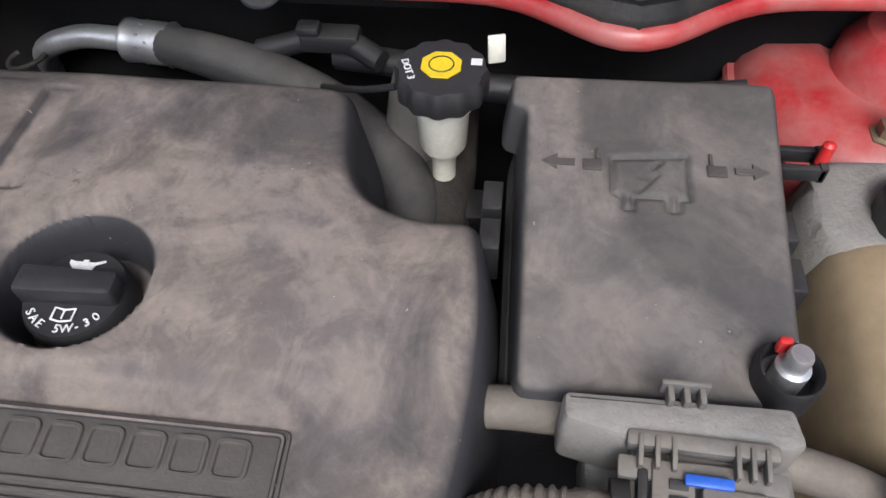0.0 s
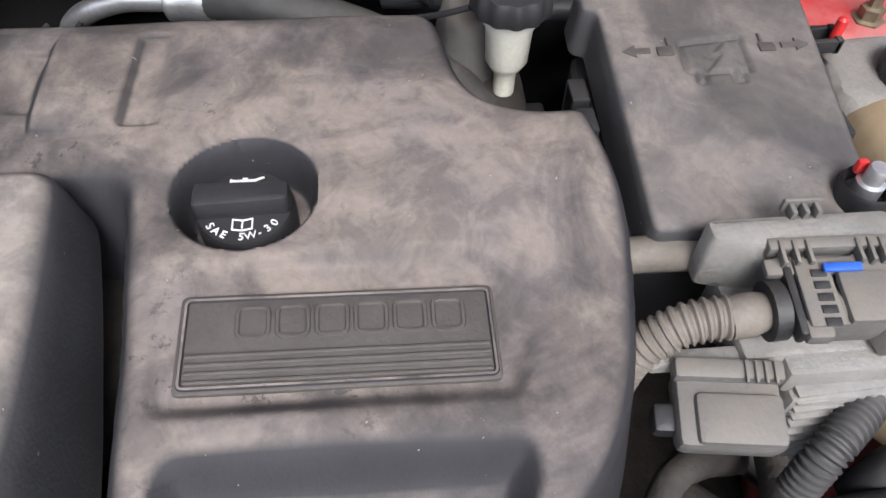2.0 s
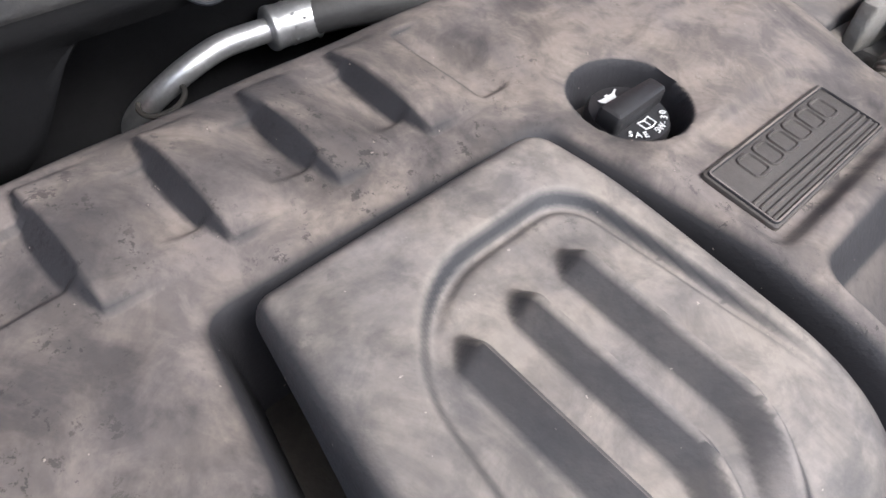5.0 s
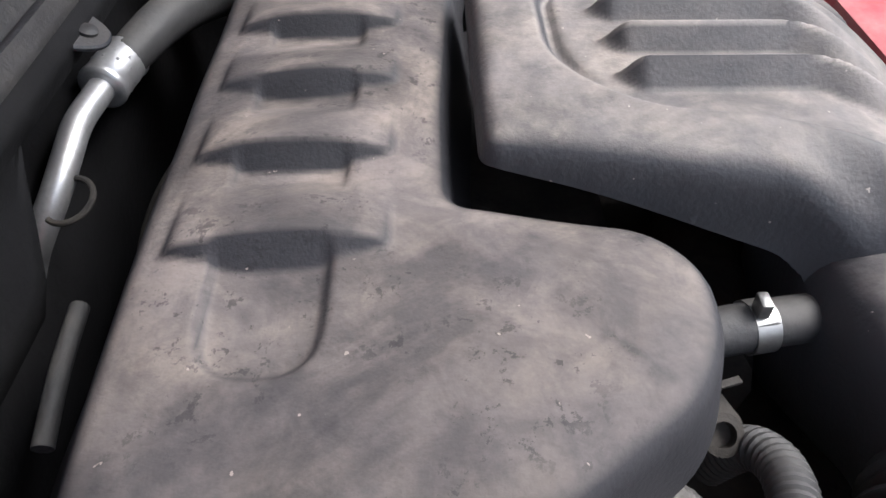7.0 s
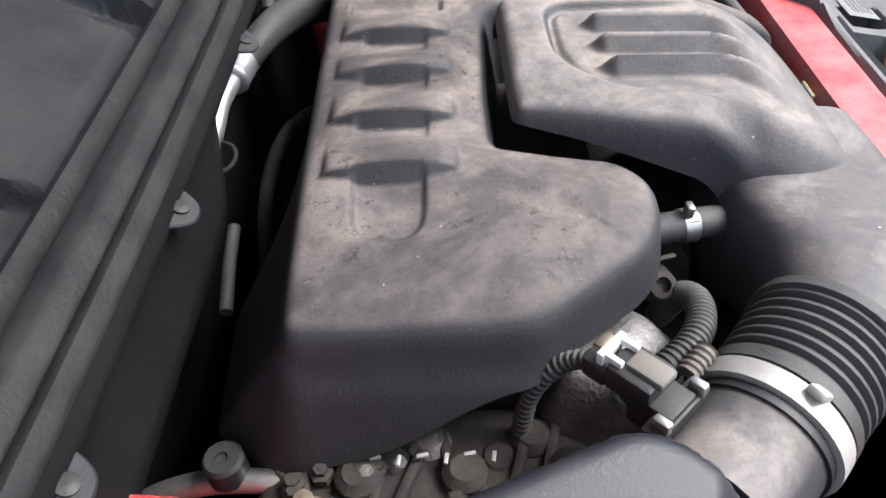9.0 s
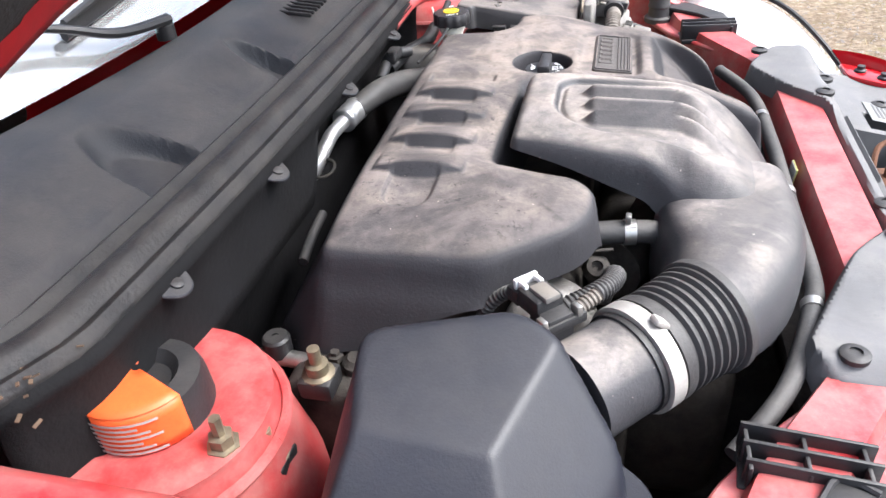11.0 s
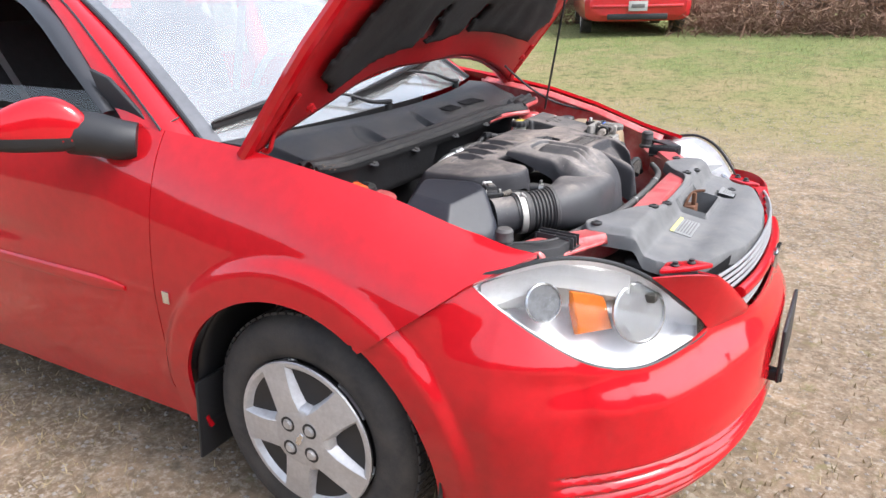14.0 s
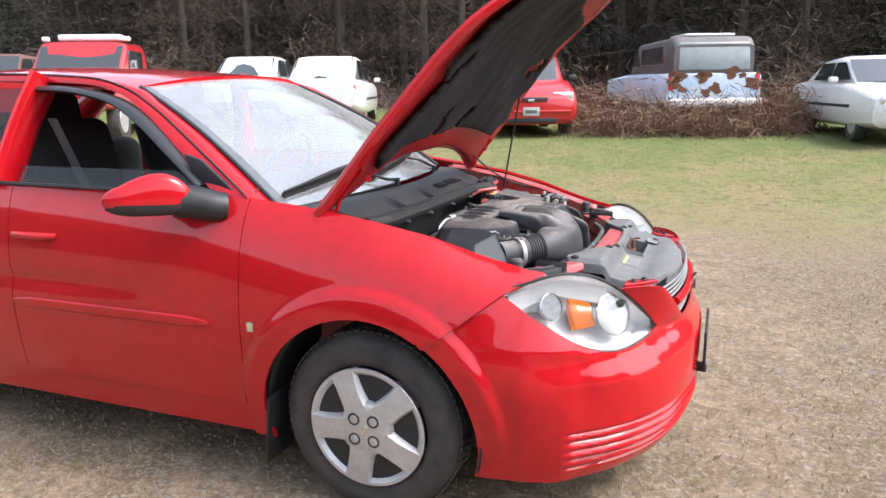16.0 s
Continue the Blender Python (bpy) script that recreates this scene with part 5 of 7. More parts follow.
part("holder_bracket", box((0.985, YC - 0.10, 0.368), (0.04, 0.03, 0.03), 0.004), "trim", pf)

# ---- head lamps ----


def lamp(side):
    pts = spline(LAMP, 66, closed=True)
    pts[:, 1] = YC + (pts[:, 1] - YC) * (1 if side < 0 else -1)
    c = pts.mean(0)
    nrm = np.array([0.60, side * 0.62, 0.42])
    nrm /= np.linalg.norm(nrm)
    hl = thing("headlamp", "clear headlamp with chrome reflectors and an amber indicator", "headlamp", "headlamps", at=tuple(c))

    def dome(scale_list):
        return [[c + (p - c) * s + nrm * o for p in pts] for s, o in scale_list]

    lens = part("lens", loft(dome([(1.0, -0.012), (1.0, 0.0), (0.95, 0.012), (0.80, 0.027), (0.55, 0.040), (0.25, 0.046), (0.02, 0.047)]), caps=False), "lens")
    lens.visible_shadow = False
    under(lens, hl)
    under(part("bowl", loft(dome([(0.99, -0.010), (0.93, -0.020), (0.85, -0.055), (0.60, -0.075), (0.02, -0.08)]), caps=False), "lamp_silver", None, "bright chrome reflector bowl"), hl)
    under(part("lamp_seal", tube([*(c + (p - c) * 1.006 + nrm * 0.001 for p in pts), c + (pts[0] - c) * 1.006 + nrm * 0.001], 0.0050, 8, 66, smooth=False), "trim"), hl)
    flip = 1 if side < 0 else -1

    def at(x, y, z):
        return Vector((x, YC + (y - YC) * flip, z))

    d = Vector((0.75, side * 0.55, 0.30))
    for nm, p, r, mt in (("main_reflector", at(0.70, -0.475, 0.665), 0.064, "lamp_facet"), ("turn_reflector", at(0.535, -0.625, 0.715), 0.040, "chrome_rough")):
        under(part(nm, lathe([(r, 0.030), (r * 0.98, 0.026), (r * 0.80, 0.004), (r * 0.45, -0.018), (0.010, -0.024), (0.010, -0.023)], 12, aim_z(p, d)), mt), hl)
        under(part("bulb", lathe([(0.010, -0.024), (0.0095, 0.004), (0.0065, 0.012), (0, 0.014)], 16, aim_z(p, d)), "housing"), hl)
        under(part("bezel", lathe([(r * 1.06, 0.024), (r * 1.08, 0.032), (r * 1.0, 0.034), (r * 0.98, 0.028)], 32, aim_z(p, d)), "lamp_facet"), hl)
    am = [at(0.590, -0.585, 0.735), at(0.645, -0.525, 0.715), at(0.668, -0.520, 0.635), at(0.615, -0.590, 0.640)]
    n2 = Vector(nrm) * 0.012
    under(part("amber_reflector", loft([[p - n2 for p in am], [p + n2 for p in am], [p * 0.9 + sum(am, Vector()) * 0.025 + n2 * 1.3 for p in am]]), "amber", None, "amber indicator reflector"), hl)
    hs = [at(*p) for p in ((0.44, -0.70, 0.765), (0.56, -0.62, 0.815), (0.70, -0.50, 0.765), (0.60, -0.45, 0.76), (0.52, -0.52, 0.785), (0.45, -0.62, 0.785))]
    under(part("housing", loft([[p - Vector((0, 0, 0.06)) for p in hs], hs]), "housing", None, "white lamp housing"), hl)
    return hl


lamp(-1), lamp(1)
for side in (-1, 1):
    edge = spline([(0.848, -0.343, 0.600), (0.803, -0.412, 0.682), (0.742, -0.482, 0.757)], 20)
    brow = [(front_x(mouth(z), z, -0.002), YC - mouth(z), z) for z in np.linspace(0.600, 0.738, len(edge))]

    def bridge(i, v, s=side):
        """The red brow between lamp and grille, crowned, with its edge rolled into the opening."""
        k = min(v / 0.85, 1.0)
        p = Vector(edge[int(i)]).lerp(Vector(brow[int(i)]), k) + Vector((0.020, 0.0, 0.010)) * math.sin(k * math.pi) ** 0.8
        t = T_TIP + (float(np.interp(0.240, rim_line[:, 1], TS)) - T_TIP) * k
        foot = Vector(bumper_point(t, 0.985, -1)) + Vector((0.0015, -0.0008, 0.0008))
        p = p.lerp(foot, (1 - i / (len(edge) - 1)) ** 2.5)
        if v > 0.85:
            p = p - Vector((0.045, -0.006, 0)) * ((v - 0.85) / 0.15)
        return p.x, YC + (p.y - YC) * (1 if s < 0 else -1), p.z

    thick(part("fascia_bridge", surface(bridge, range(len(edge)), np.linspace(0, 1, 21)), "paint", bump[side]), 0.004)
for side in (-1, 1):
    y = YC + side * 0.455
    br = thing("lamp_bracket", "black ribbed plastic lamp bracket on the radiator support", "bracket", "lamp brackets", at=(0.50, y, 0.79))
    under(part("bracket_base", box((0.515, YC + side * 0.503, 0.788), (0.10, 0.050, 0.008), 0.002, rot=(0, 0, 6 * side)), "black"), br)
    for k in range(3):
        under(part("rib", box((0.515, YC + side * (0.484 + 0.018 * k), 0.805), (0.098, 0.0035, 0.026), 0.001, rot=(0, 0, 6 * side)), "black"), br)
    for k in range(3):
        under(part("cross_rib", box((0.470 + 0.042 * k, YC + side * 0.502, 0.803), (0.0035, 0.040, 0.022), 0.001), "black"), br)
    wedge = [(0.412, 0.628), (0.425, 0.612), (0.500, 0.560), (0.530, 0.520), (0.556, 0.530), (0.548, 0.575), (0.490, 0.640), (0.440, 0.655)]
    under(part("end_block", prism([(a, YC + side * b) for a, b in wedge], 0.776, 0.812, 0.003, 2), "black"), br)
    under(part("end_lip", tube([(a, YC + side * b, 0.813) for a, b in wedge[1:5]], 0.003, 6, 12), "black"), br)

# ---- engine cover ----
COV = [(0.083, 0.235), (0.12, 0.242), (0.150, 0.246), (0.178, 0.258), (0.190, 0.285), (0.190, 0.325), (0.24, 0.333), (0.30, 0.333), (0.36, 0.322), (0.42, 0.298), (0.475, 0.24), (0.52, 0.14), (0.545, 0.06), (0.50, 0.065), (0.44, 0.066), (0.36, 0.062), (0.238, 0.045), (0.230, -0.09), (0.230, -0.177), (0.27, -0.186), (0.320, -0.197), (0.341, -0.222), (0.342, -0.258), (0.325, -0.292), (0.246, -0.347), (0.16, -0.350), (0.082, -0.347), (0.080, -0.1), (0.080, 0.1)]
cov_line = rounded(COV, [0.02, 0.02, 0.02, 0.03, 0.015, 0.012] + [0.05] * 6 + [0.01, 0.03, 0.03, 0.03, 0.012, 0.02, 0.010, 0.03, 0.02, 0.02, 0.02, 0.03, 0.014, 0.03, 0.014, 0.03, 0.03], 6)
RIDGES = (-0.212, -0.146, -0.080, -0.014)
WELL = (0.2505, 0.1155)


def cover_top(X, Y, d):
    z = 0.905 - 0.03 * np.clip(X - 0.24, 0, 1) - 1.6 * np.clip(X - 0.37, 0, 1) ** 2 + 0 * Y
    z = z - 0.35 * np.clip(-0.22 - Y, 0, 1) ** 1.6 - 0.075 * np.clip(Y - 0.13, 0, 1) * smooth(0.24, 0.34, X)
    tail_in = depth_in(X, Y, rounded([(0.122, -0.19), (0.178, -0.19), (0.176, -0.278), (0.124, -0.278)], [0.01, 0.01, 0.026, 0.026]))
    for k, y in enumerate(RIDGES):
        u2 = np.clip(1 - ((X - 0.151) / 0.051) ** 2, 0, 1)
        crest, foot = y + 0.003 * u2 + 0.0008, y - 0.0095 * u2 - 0.0008
        band = np.clip((0.0520 - abs(X - 0.151)) / 0.004, 0, 1)
        hgt = 0.0025 * band + 0.0092 * u2**0.75
        behind = hgt * np.clip(1 - (Y - crest) / 0.046, 0, 1)
        face = np.clip((crest - Y) / (crest - foot), 0, 1)
        sink = 0.0042 * smooth(-0.001, 0.004, tail_in) if k == 0 else 0.0038 * np.clip((0.030 - abs(X - 0.151)) / 0.004, 0, 1) * np.clip(1 - (foot - Y) / 0.026, 0, 1)
        z = z + np.where(Y > crest, behind, hgt * (1 - face) - sink * face)
    far = np.clip((0.046 - abs(X - 0.150)) / 0.004, 0, 1) * np.clip((Y - 0.034) / 0.004, 0, 1) * np.clip((0.064 - Y) / 0.012, 0, 1)
    z = z - 0.0045 * far
    r = np.hypot(X - WELL[0], Y - WELL[1])
    z = z - 0.030 * smooth(0.0420, 0.0340, r) - 0.003 * smooth(0.060, 0.041, r)
    dish = np.hypot((X - 0.262), (Y - 0.205) / 1.0)
    z = z - 0.0016 * smooth(0.056, 0.040, dish)
    plate = depth_in(X, Y, rounded([(0.296, 0.071), (0.296, 0.245), (0.335, 0.270), (0.384, 0.258), (0.386, 0.078)], [0.025, 0.03, 0.03, 0.012, 0.012]))
    bed = np.minimum(z - 0.002, 0.8925 - 0.085 * (X - 0.347) - 0.048 * (Y - 0.169))
    z = z + (bed - z) * smooth(-0.004, 0.010, plate)
    scoop = depth_in(X, Y, rounded([(0.400, 0.084), (0.400, 0.262), (0.43, 0.258), (0.50, 0.200), (0.535, 0.086)], [0.02, 0.03, 0.03, 0.03, 0.01]))
    z = z - (0.011 + 0.52 * np.clip(X - 0.40, 0, 1)) * smooth(-0.004, 0.018, scoop)
    near_edge = smooth(0.03, 0.0, d)
    z = z - 0.004 * near_edge
    z = z + 0.0006 * np.sin(X * 61) * np.sin(Y * 53 + X * 20)
    return z


def cover_slope(X, Y):
    rear = smooth(0.100, 0.078, X) * smooth(0.25, 0.20, Y)
    s = 6.0 - 4.4 * smooth(0.10, -0.25, Y) * rear
    side = smooth(-0.335, -0.362, Y) * smooth(0.29, 0.25, X)
    return s * (1 - side) + 2.4 * side


ec = thing("engine_cover", "dusty grey-black plastic engine cover with wave ridges", "engine cover", at=(0.25, 0.0, 0.80))
under(part("cover_shell", relief(cov_line, cover_top, 0.0024, 0.012, lambda X, Y: 0.078 - 0.048 * smooth(0.10, 0.25, X) * smooth(-0.19, -0.27, Y) + 0.030 * smooth(0.11, 0.06, X), cover_slope), "cover", angle=60), ec)
# plate with blank raised blocks and lines
plate_m = Matrix.Translation((0.3468, 0.169, 0.8930)) @ Euler((0, radians(4.9), 0)).to_matrix().to_4x4() @ Euler((radians(-2.75), 0, 0)).to_matrix().to_4x4() @ Euler((0, 0, radians(90))).to_matrix().to_4x4()
pl = part("name_plate", prism(rounded([(-0.079, -0.0265), (0.079, -0.0265), (0.079, 0.0265), (-0.079, 0.0265)], 0.004), -0.004, 0.0022, 0.001, 2, plate_m), "plate", None, "raised plate with a blank embossed name")
under(pl, ec)
fr = rounded([(-0.076, -0.0235), (0.076, -0.0235), (0.076, 0.0235), (-0.076, 0.0235)], 0.003)
under(part("plate_rim", tube([plate_m @ Vector((*p, 0.0026)) for p in list(fr) + [fr[0]]], 0.0013, 6, len(fr) + 1, smooth=False), "cover"), pl)
for i in range(6):
    x = -0.043 + 0.0195 * i
    letter = rounded([(x - 0.0076, 0.002), (x + 0.0076, 0.002), (x + 0.0076, 0.0190), (x - 0.0076, 0.0190)], 0.004)
    under(part("embossed_block", tube([plate_m @ Vector((*p, 0.0022)) for p in list(letter) + [letter[0]]], 0.0014, 6, len(letter) + 1, smooth=False), "plate"), pl)
for i in range(4):
    under(part("embossed_line", prism([(-0.074, -0.0215 + 0.0045 * i), (0.074, -0.0215 + 0.0045 * i), (0.074, -0.0195 + 0.0045 * i), (-0.074, -0.0195 + 0.0045 * i)], 0.002, 0.0037, 0.0005, 1, plate_m), "plate"), pl)
# oil filler cap
cap_m = Matrix.Translation((0.2535, 0.1140, 0.8745)) @ Euler((0, radians(2), 0)).to_matrix().to_4x4()
oc = part("oil_cap", lathe([(0.0285, -0.01), (0.0285, 0.014), (0.0268, 0.0175), (0.0, 0.018)], 40, cap_m), "cap")
tagged(oc, "black oil filler cap with white symbols in its well", "oil cap")
under(part("grip_bar", prism(rounded([(-0.0088, -0.027), (0.0088, -0.027), (0.0072, 0.027), (-0.0072, 0.027)], 0.004), 0.016, 0.031, 0.003, 2, cap_m), "cap"), oc)
face = cap_m @ Matrix.Translation((0, 0, 0.0186)) @ Euler((0, 0, radians(90))).to_matrix().to_4x4()
for ch, a in zip("SAE 5W-30", np.linspace(-52, 52, 9)):
    if ch != " ":
        ar = radians(a)
        under(writing("grade_letter", ch, 0.0068, face @ Matrix.Translation((0.0228 * math.sin(ar), -0.0228 * math.cos(ar), 0)) @ Euler((0, 0, ar)).to_matrix().to_4x4(), "white", None), oc)
book = [(-0.0055, -0.0035), (-0.0005, -0.0045), (0.0005, -0.0045), (0.0055, -0.0035), (0.0055, 0.0035), (0.0005, 0.0025), (-0.0005, 0.0025), (-0.0055, 0.0035)]
bm_m = face @ Matrix.Translation((0, -0.0138, 0))
under(part("book_symbol", tube([bm_m @ Vector((*p, 0)) for p in book + [book[0]]] , 0.0006, 6, 9, smooth=False), "white"), oc)
under(part("book_spine", box((0, 0, 0), (0.0008, 0.006, 0.0006), 0), "white"), oc).matrix_basis = bm_m
can_m = face @ Matrix.Translation((0, 0.0165, 0))
under(part("oil_can_symbol", prism([(-0.006, -0.003), (0.004, -0.003), (0.0055, 0.0005), (0.0105, 0.0030), (0.0100, 0.0040), (0.0045, 0.0022), (0.0008, 0.0022), (0.0008, 0.0036), (-0.0022, 0.0036), (-0.0022, 0.0022), (-0.006, 0.0022), (-0.0095, 0.0030), (-0.0095, 0.0008)], 0, 0.0006, 0, 1, can_m), "white"), oc)

# ---- intake resonator ----
RES = [(0.2435, 0.022), (0.30, 0.030), (0.40, 0.034), (0.47, 0.030), (0.520, 0.004), (0.542, -0.05), (0.546, -0.12), (0.540, -0.175), (0.522, -0.212), (0.482, -0.228), (0.445, -0.222), (0.420, -0.208), (0.396, -0.188), (0.31, -0.175), (0.2440, -0.166), (0.2435, -0.13)]
res_line = rounded(RES, [0.02, 0.05, 0.05, 0.03, 0.03, 0.03, 0.03, 0.03, 0.03, 0.03, 0.02, 0.015, 0.02, 0.03, 0.010, 0.02], 6)


def rib_y(X, k):
    """The three ribs bend away to the side as they run forward."""
    return (-0.038, -0.074, -0.110)[k] - 4.0 * np.clip(X - 0.415, 0, 1) ** 1.7


def res_top(X, Y, d):
    z = 0.928 - 0.045 * np.clip(X - 0.25, 0, 1) - 4.2 * np.clip(X - 0.41, 0, 1) ** 2
    z = z - 0.024 * smooth(0.0, 1.0, np.clip((-0.170 - Y - 0.5 * (X - 0.45)) / 0.06, 0, 1)) * smooth(0.385, 0.43, X)
    z = z - 0.6 * np.clip(-0.20 - Y, 0, 1) ** 1.5 * smooth(0.36, 0.44, X)
    edge = np.clip(0.045 - d, 0, 0.045) / 0.045
    z = z - (0.003 + 0.011 * smooth(0.28, 0.42, X)) * edge**2
    flat = depth_in(X, Y, rounded([(0.284, -0.085), (0.284, -0.016), (0.300, 0.002), (0.46, 0.020), (0.50, -0.06), (0.47, -0.19), (0.40, -0.152), (0.330, -0.142), (0.300, -0.118)], [0.02, 0.012, 0.012, 0.03, 0.03, 0.03, 0.03, 0.03, 0.02]))
    inside = smooth(-0.001, 0.007, flat) * smooth(0.50, 0.42, X)
    z = z - 0.0055 * inside - 0.0042 * smooth(0.0085, 0.0, abs(flat - 0.005)) * smooth(0.44, 0.38, X) * smooth(-0.13, -0.09, Y)
    for k in range(3):
        w = Y - rib_y(X, k)
        tip = smooth(0.310, 0.330, X - 0.002 * k)
        along = tip * smooth(0.492, 0.43, X)
        soft = 0.007 * smooth(0.41, 0.46, X)
        slope_w = 0.004 + 0.009 * tip + soft
        rise = np.clip((w + slope_w) / slope_w, 0, 1)
        z = z + 0.0140 * along * rise * smooth(0.0075 + soft, 0.001, w)
    return z


rs = thing("intake_resonator", "dusty black plastic intake resonator with three curved ribs", "air duct", at=(0.4, -0.1, 0.80))
under(part("resonator_shell", relief(res_line, res_top, 0.0021, 0.013, lambda X, Y: 0.002 + 0.19 * np.clip(X - 0.25, 0, 1) + 0.06 * smooth(0.40, 0.43, X) * smooth(-0.10, -0.2, Y) + 0.03 * smooth(0.0, 0.02, Y), 7.0), "duct", angle=60), rs)
boxy = []
for c, ahead, hw, hh, p in (((0.478, -0.120, 0.812), (0, -1), 0.066, 0.070, 0.50), ((0.474, -0.185, 0.813), (0, -1), 0.073, 0.072, 0.52), ((0.473, -0.225, 0.818), (-0.15, -1), 0.072, 0.068, 0.58),
                            ((0.468, -0.262, 0.824), (-0.35, -1), 0.067, 0.063, 0.68), ((0.458, -0.298, 0.828), (-0.6, -0.9), 0.060, 0.057, 0.85), ((0.444, -0.327, 0.829), (-0.71, -0.70), 0.0535, 0.0535, 1.0)):
    across = Vector((ahead[1], -ahead[0], 0)).normalized()
    ring = []
    for w in np.linspace(0, 2 * math.pi, 44, endpoint=False):
        a, q = math.cos(w), math.sin(w)
        ring.append(Vector(c) + across * hw * math.copysign(abs(a) ** p, a) + Vector((0, 0, hh * math.copysign(abs(q) ** p, q))))
    boxy.append(ring)
fine = [spline([r[i] for r in boxy], 40) for i in range(44)]
under(part("elbow", loft([[f[k] for f in fine] for k in range(len(fine[0]))]), "duct"), rs)
rim_dir = Vector((-0.7, -0.68, -0.05)).normalized()
under(part("elbow_cuff", lathe([(0.0535, -0.006), (0.0565, -0.004), (0.0565, 0.004), (0.0535, 0.006)], 40, aim_z((0.4445, -0.3265, 0.829), rim_dir)), "rubber"), rs)
AX0, AX1 = Vector((0.446, -0.324, 0.829)), Vector((0.388, -0.381, 0.825))
bl = part("bellows", tube([tuple(AX0), tuple(AX0.lerp(AX1, 0.5)), tuple(AX1)], [0.054, 0.051, 0.049], 40, 80, ridge=0.0042, pitch=0.0088), "rubber")
tagged(bl, "ribbed black rubber intake bellows", "intake hose")
axis = (AX1 - AX0).normalized()
under(part("bellows_cuff", lathe([(0.0475, -0.006), (0.0512, -0.006), (0.0512, 0.004), (0.0475, 0.004)], 40, aim_z(AX1 - axis * 0.010, axis)), "rubber"), bl)
bd = part("hose_band", lathe([(0.0490, -0.0075), (0.0515, -0.0075), (0.0515, 0.0075), (0.0490, 0.0075)], 40, aim_z(AX1 + axis * 0.004, axis)), "band")
tagged(bd, "bright steel hose clamp round the bellows", "hose clamp")
under(part("band_screw", tube([(0.334, -0.367, 0.862), (0.349, -0.353, 0.868)], [0.0075, 0.0075], 10, 8, ridge=0.0012, pitch=0.004), "loom"), bd)
under(part("band_tail", box(AX1 + Vector((0.012, -0.012, 0.050)), (0.016, 0.012, 0.006), 0.002, rot=(0, 40, 30)), "band"), bd)
md = part("air_meter_duct", tube([tuple(AX1 - axis * 0.01), tuple(AX1 + axis * 0.03), tuple(AX1 + axis * 0.075)], [0.0455, 0.045, 0.045], 32, 12), "duct")
under(part("duct_lip", lathe([(0.0445, -0.003), (0.0475, -0.003), (0.0475, 0.003), (0.0445, 0.003)], 40, aim_z(AX1 + axis * 0.016, axis)), "black"), md)
tagged(md, "smooth black air meter duct out of the filter box", "air duct")

# ---- air filter box ----
AB = [(0.172, -0.470), (0.282, -0.424), (0.308, -0.430), (0.378, -0.486), (0.380, -0.525), (0.300, -0.618), (0.205, -0.628), (0.165, -0.605)]
ab_line = rounded(AB, 0.02, 6)


def box_top(X, Y, d):
    z = 0.915 - 0.15 * (X - 0.18) - 0.20 * (-0.465 - Y)
    z = np.minimum(z, 0.893 - 0.16 * (X - 0.18) - 0.80 * (-0.560 - Y))
    z = np.minimum(z, 0.898 - 1.15 * ((X - 0.318) * 0.85 + (-0.455 - Y) * 0.42))
    z = np.minimum(z, 0.912 + 1.2 * (X - 0.182) + 0.5 * (Y + 0.50))
    return z


ab = thing("air_filter_box", "dark smooth plastic air filter box", "air filter box", at=(0.26, -0.5, 0.66))
under(part("lid", relief(ab_line, box_top, 0.004, 0.012, 0.095, 6.0), "airbox", angle=60), ab)
under(part("lower_case", prism(rounded([(x + (x - 0.27) * 0.10, y - 0.006 + (y + 0.5) * 0.10) for x, y in AB], 0.02), 0.60, 0.775, 0.006, 2), "airbox"), ab)
under(part("case_flange", prism(rounded([(x + (x - 0.27) * 0.22, y - 0.006 + (y + 0.5) * 0.22) for x, y in AB], 0.02), 0.778, 0.786, 0.002, 1), "airbox"), ab)
for i in range(9):
    t = i / 8
    p = Vector((0.21, -0.628, 0.765)).lerp(Vector((0.385, -0.54, 0.765)), t)
    under(part("case_rib", box(p, (0.006, 0.018, 0.03), 0.0015, rot=(0, 0, 28)), "airbox"), ab)
# air meter sensor
sn = thing("air_meter_sensor", "dark electrical plug with a bright clip on the air meter", "connector", at=(0.315, -0.39, 0.86))
SM = Matrix.Translation((0.303, -0.380, 0.872)) @ Euler((0, radians(-4), radians(-48))).to_matrix().to_4x4()


def sbox(c, size, b=0.002):
    bm = box(c, size, b)
    bmesh.ops.transform(bm, matrix=SM, verts=bm.verts)
    return bm


under(part("sensor_base", sbox((0.022, 0.0, -0.006), (0.014, 0.052, 0.010)), "black"), sn)
under(part("sensor_stem", sbox((0.012, 0.0, -0.010), (0.030, 0.026, 0.026)), "black"), sn)
under(part("plug_body", sbox((-0.004, 0.0, 0.004), (0.032, 0.028, 0.020), 0.003), "black"), sn)
under(part("plug_tongue", sbox((0.002, 0.001, 0.0145), (0.026, 0.016, 0.006)), "plug"), sn)
for k in (-1, 1):
    under(part("clip_arm", sbox((-0.018, 0.008 * k, 0.015), (0.014, 0.004, 0.006), 0.001), "housing"), sn)
    under(part("sensor_screw", sbox((0.024, 0.018 * k, 0.002), (0.011, 0.006, 0.010), 0.0015), "steel"), sn)
under(part("lock_clip", sbox((-0.025, 0.0, 0.013), (0.005, 0.024, 0.010), 0.001), "housing"), sn)
under(part("plug_tail", sbox((-0.028, -0.002, 0.0), (0.018, 0.024, 0.016), 0.003), "black"), sn)
under(part("plug_seal", sbox((-0.034, 0.006, 0.004), (0.008, 0.014, 0.010), 0.002), "brass"), sn)

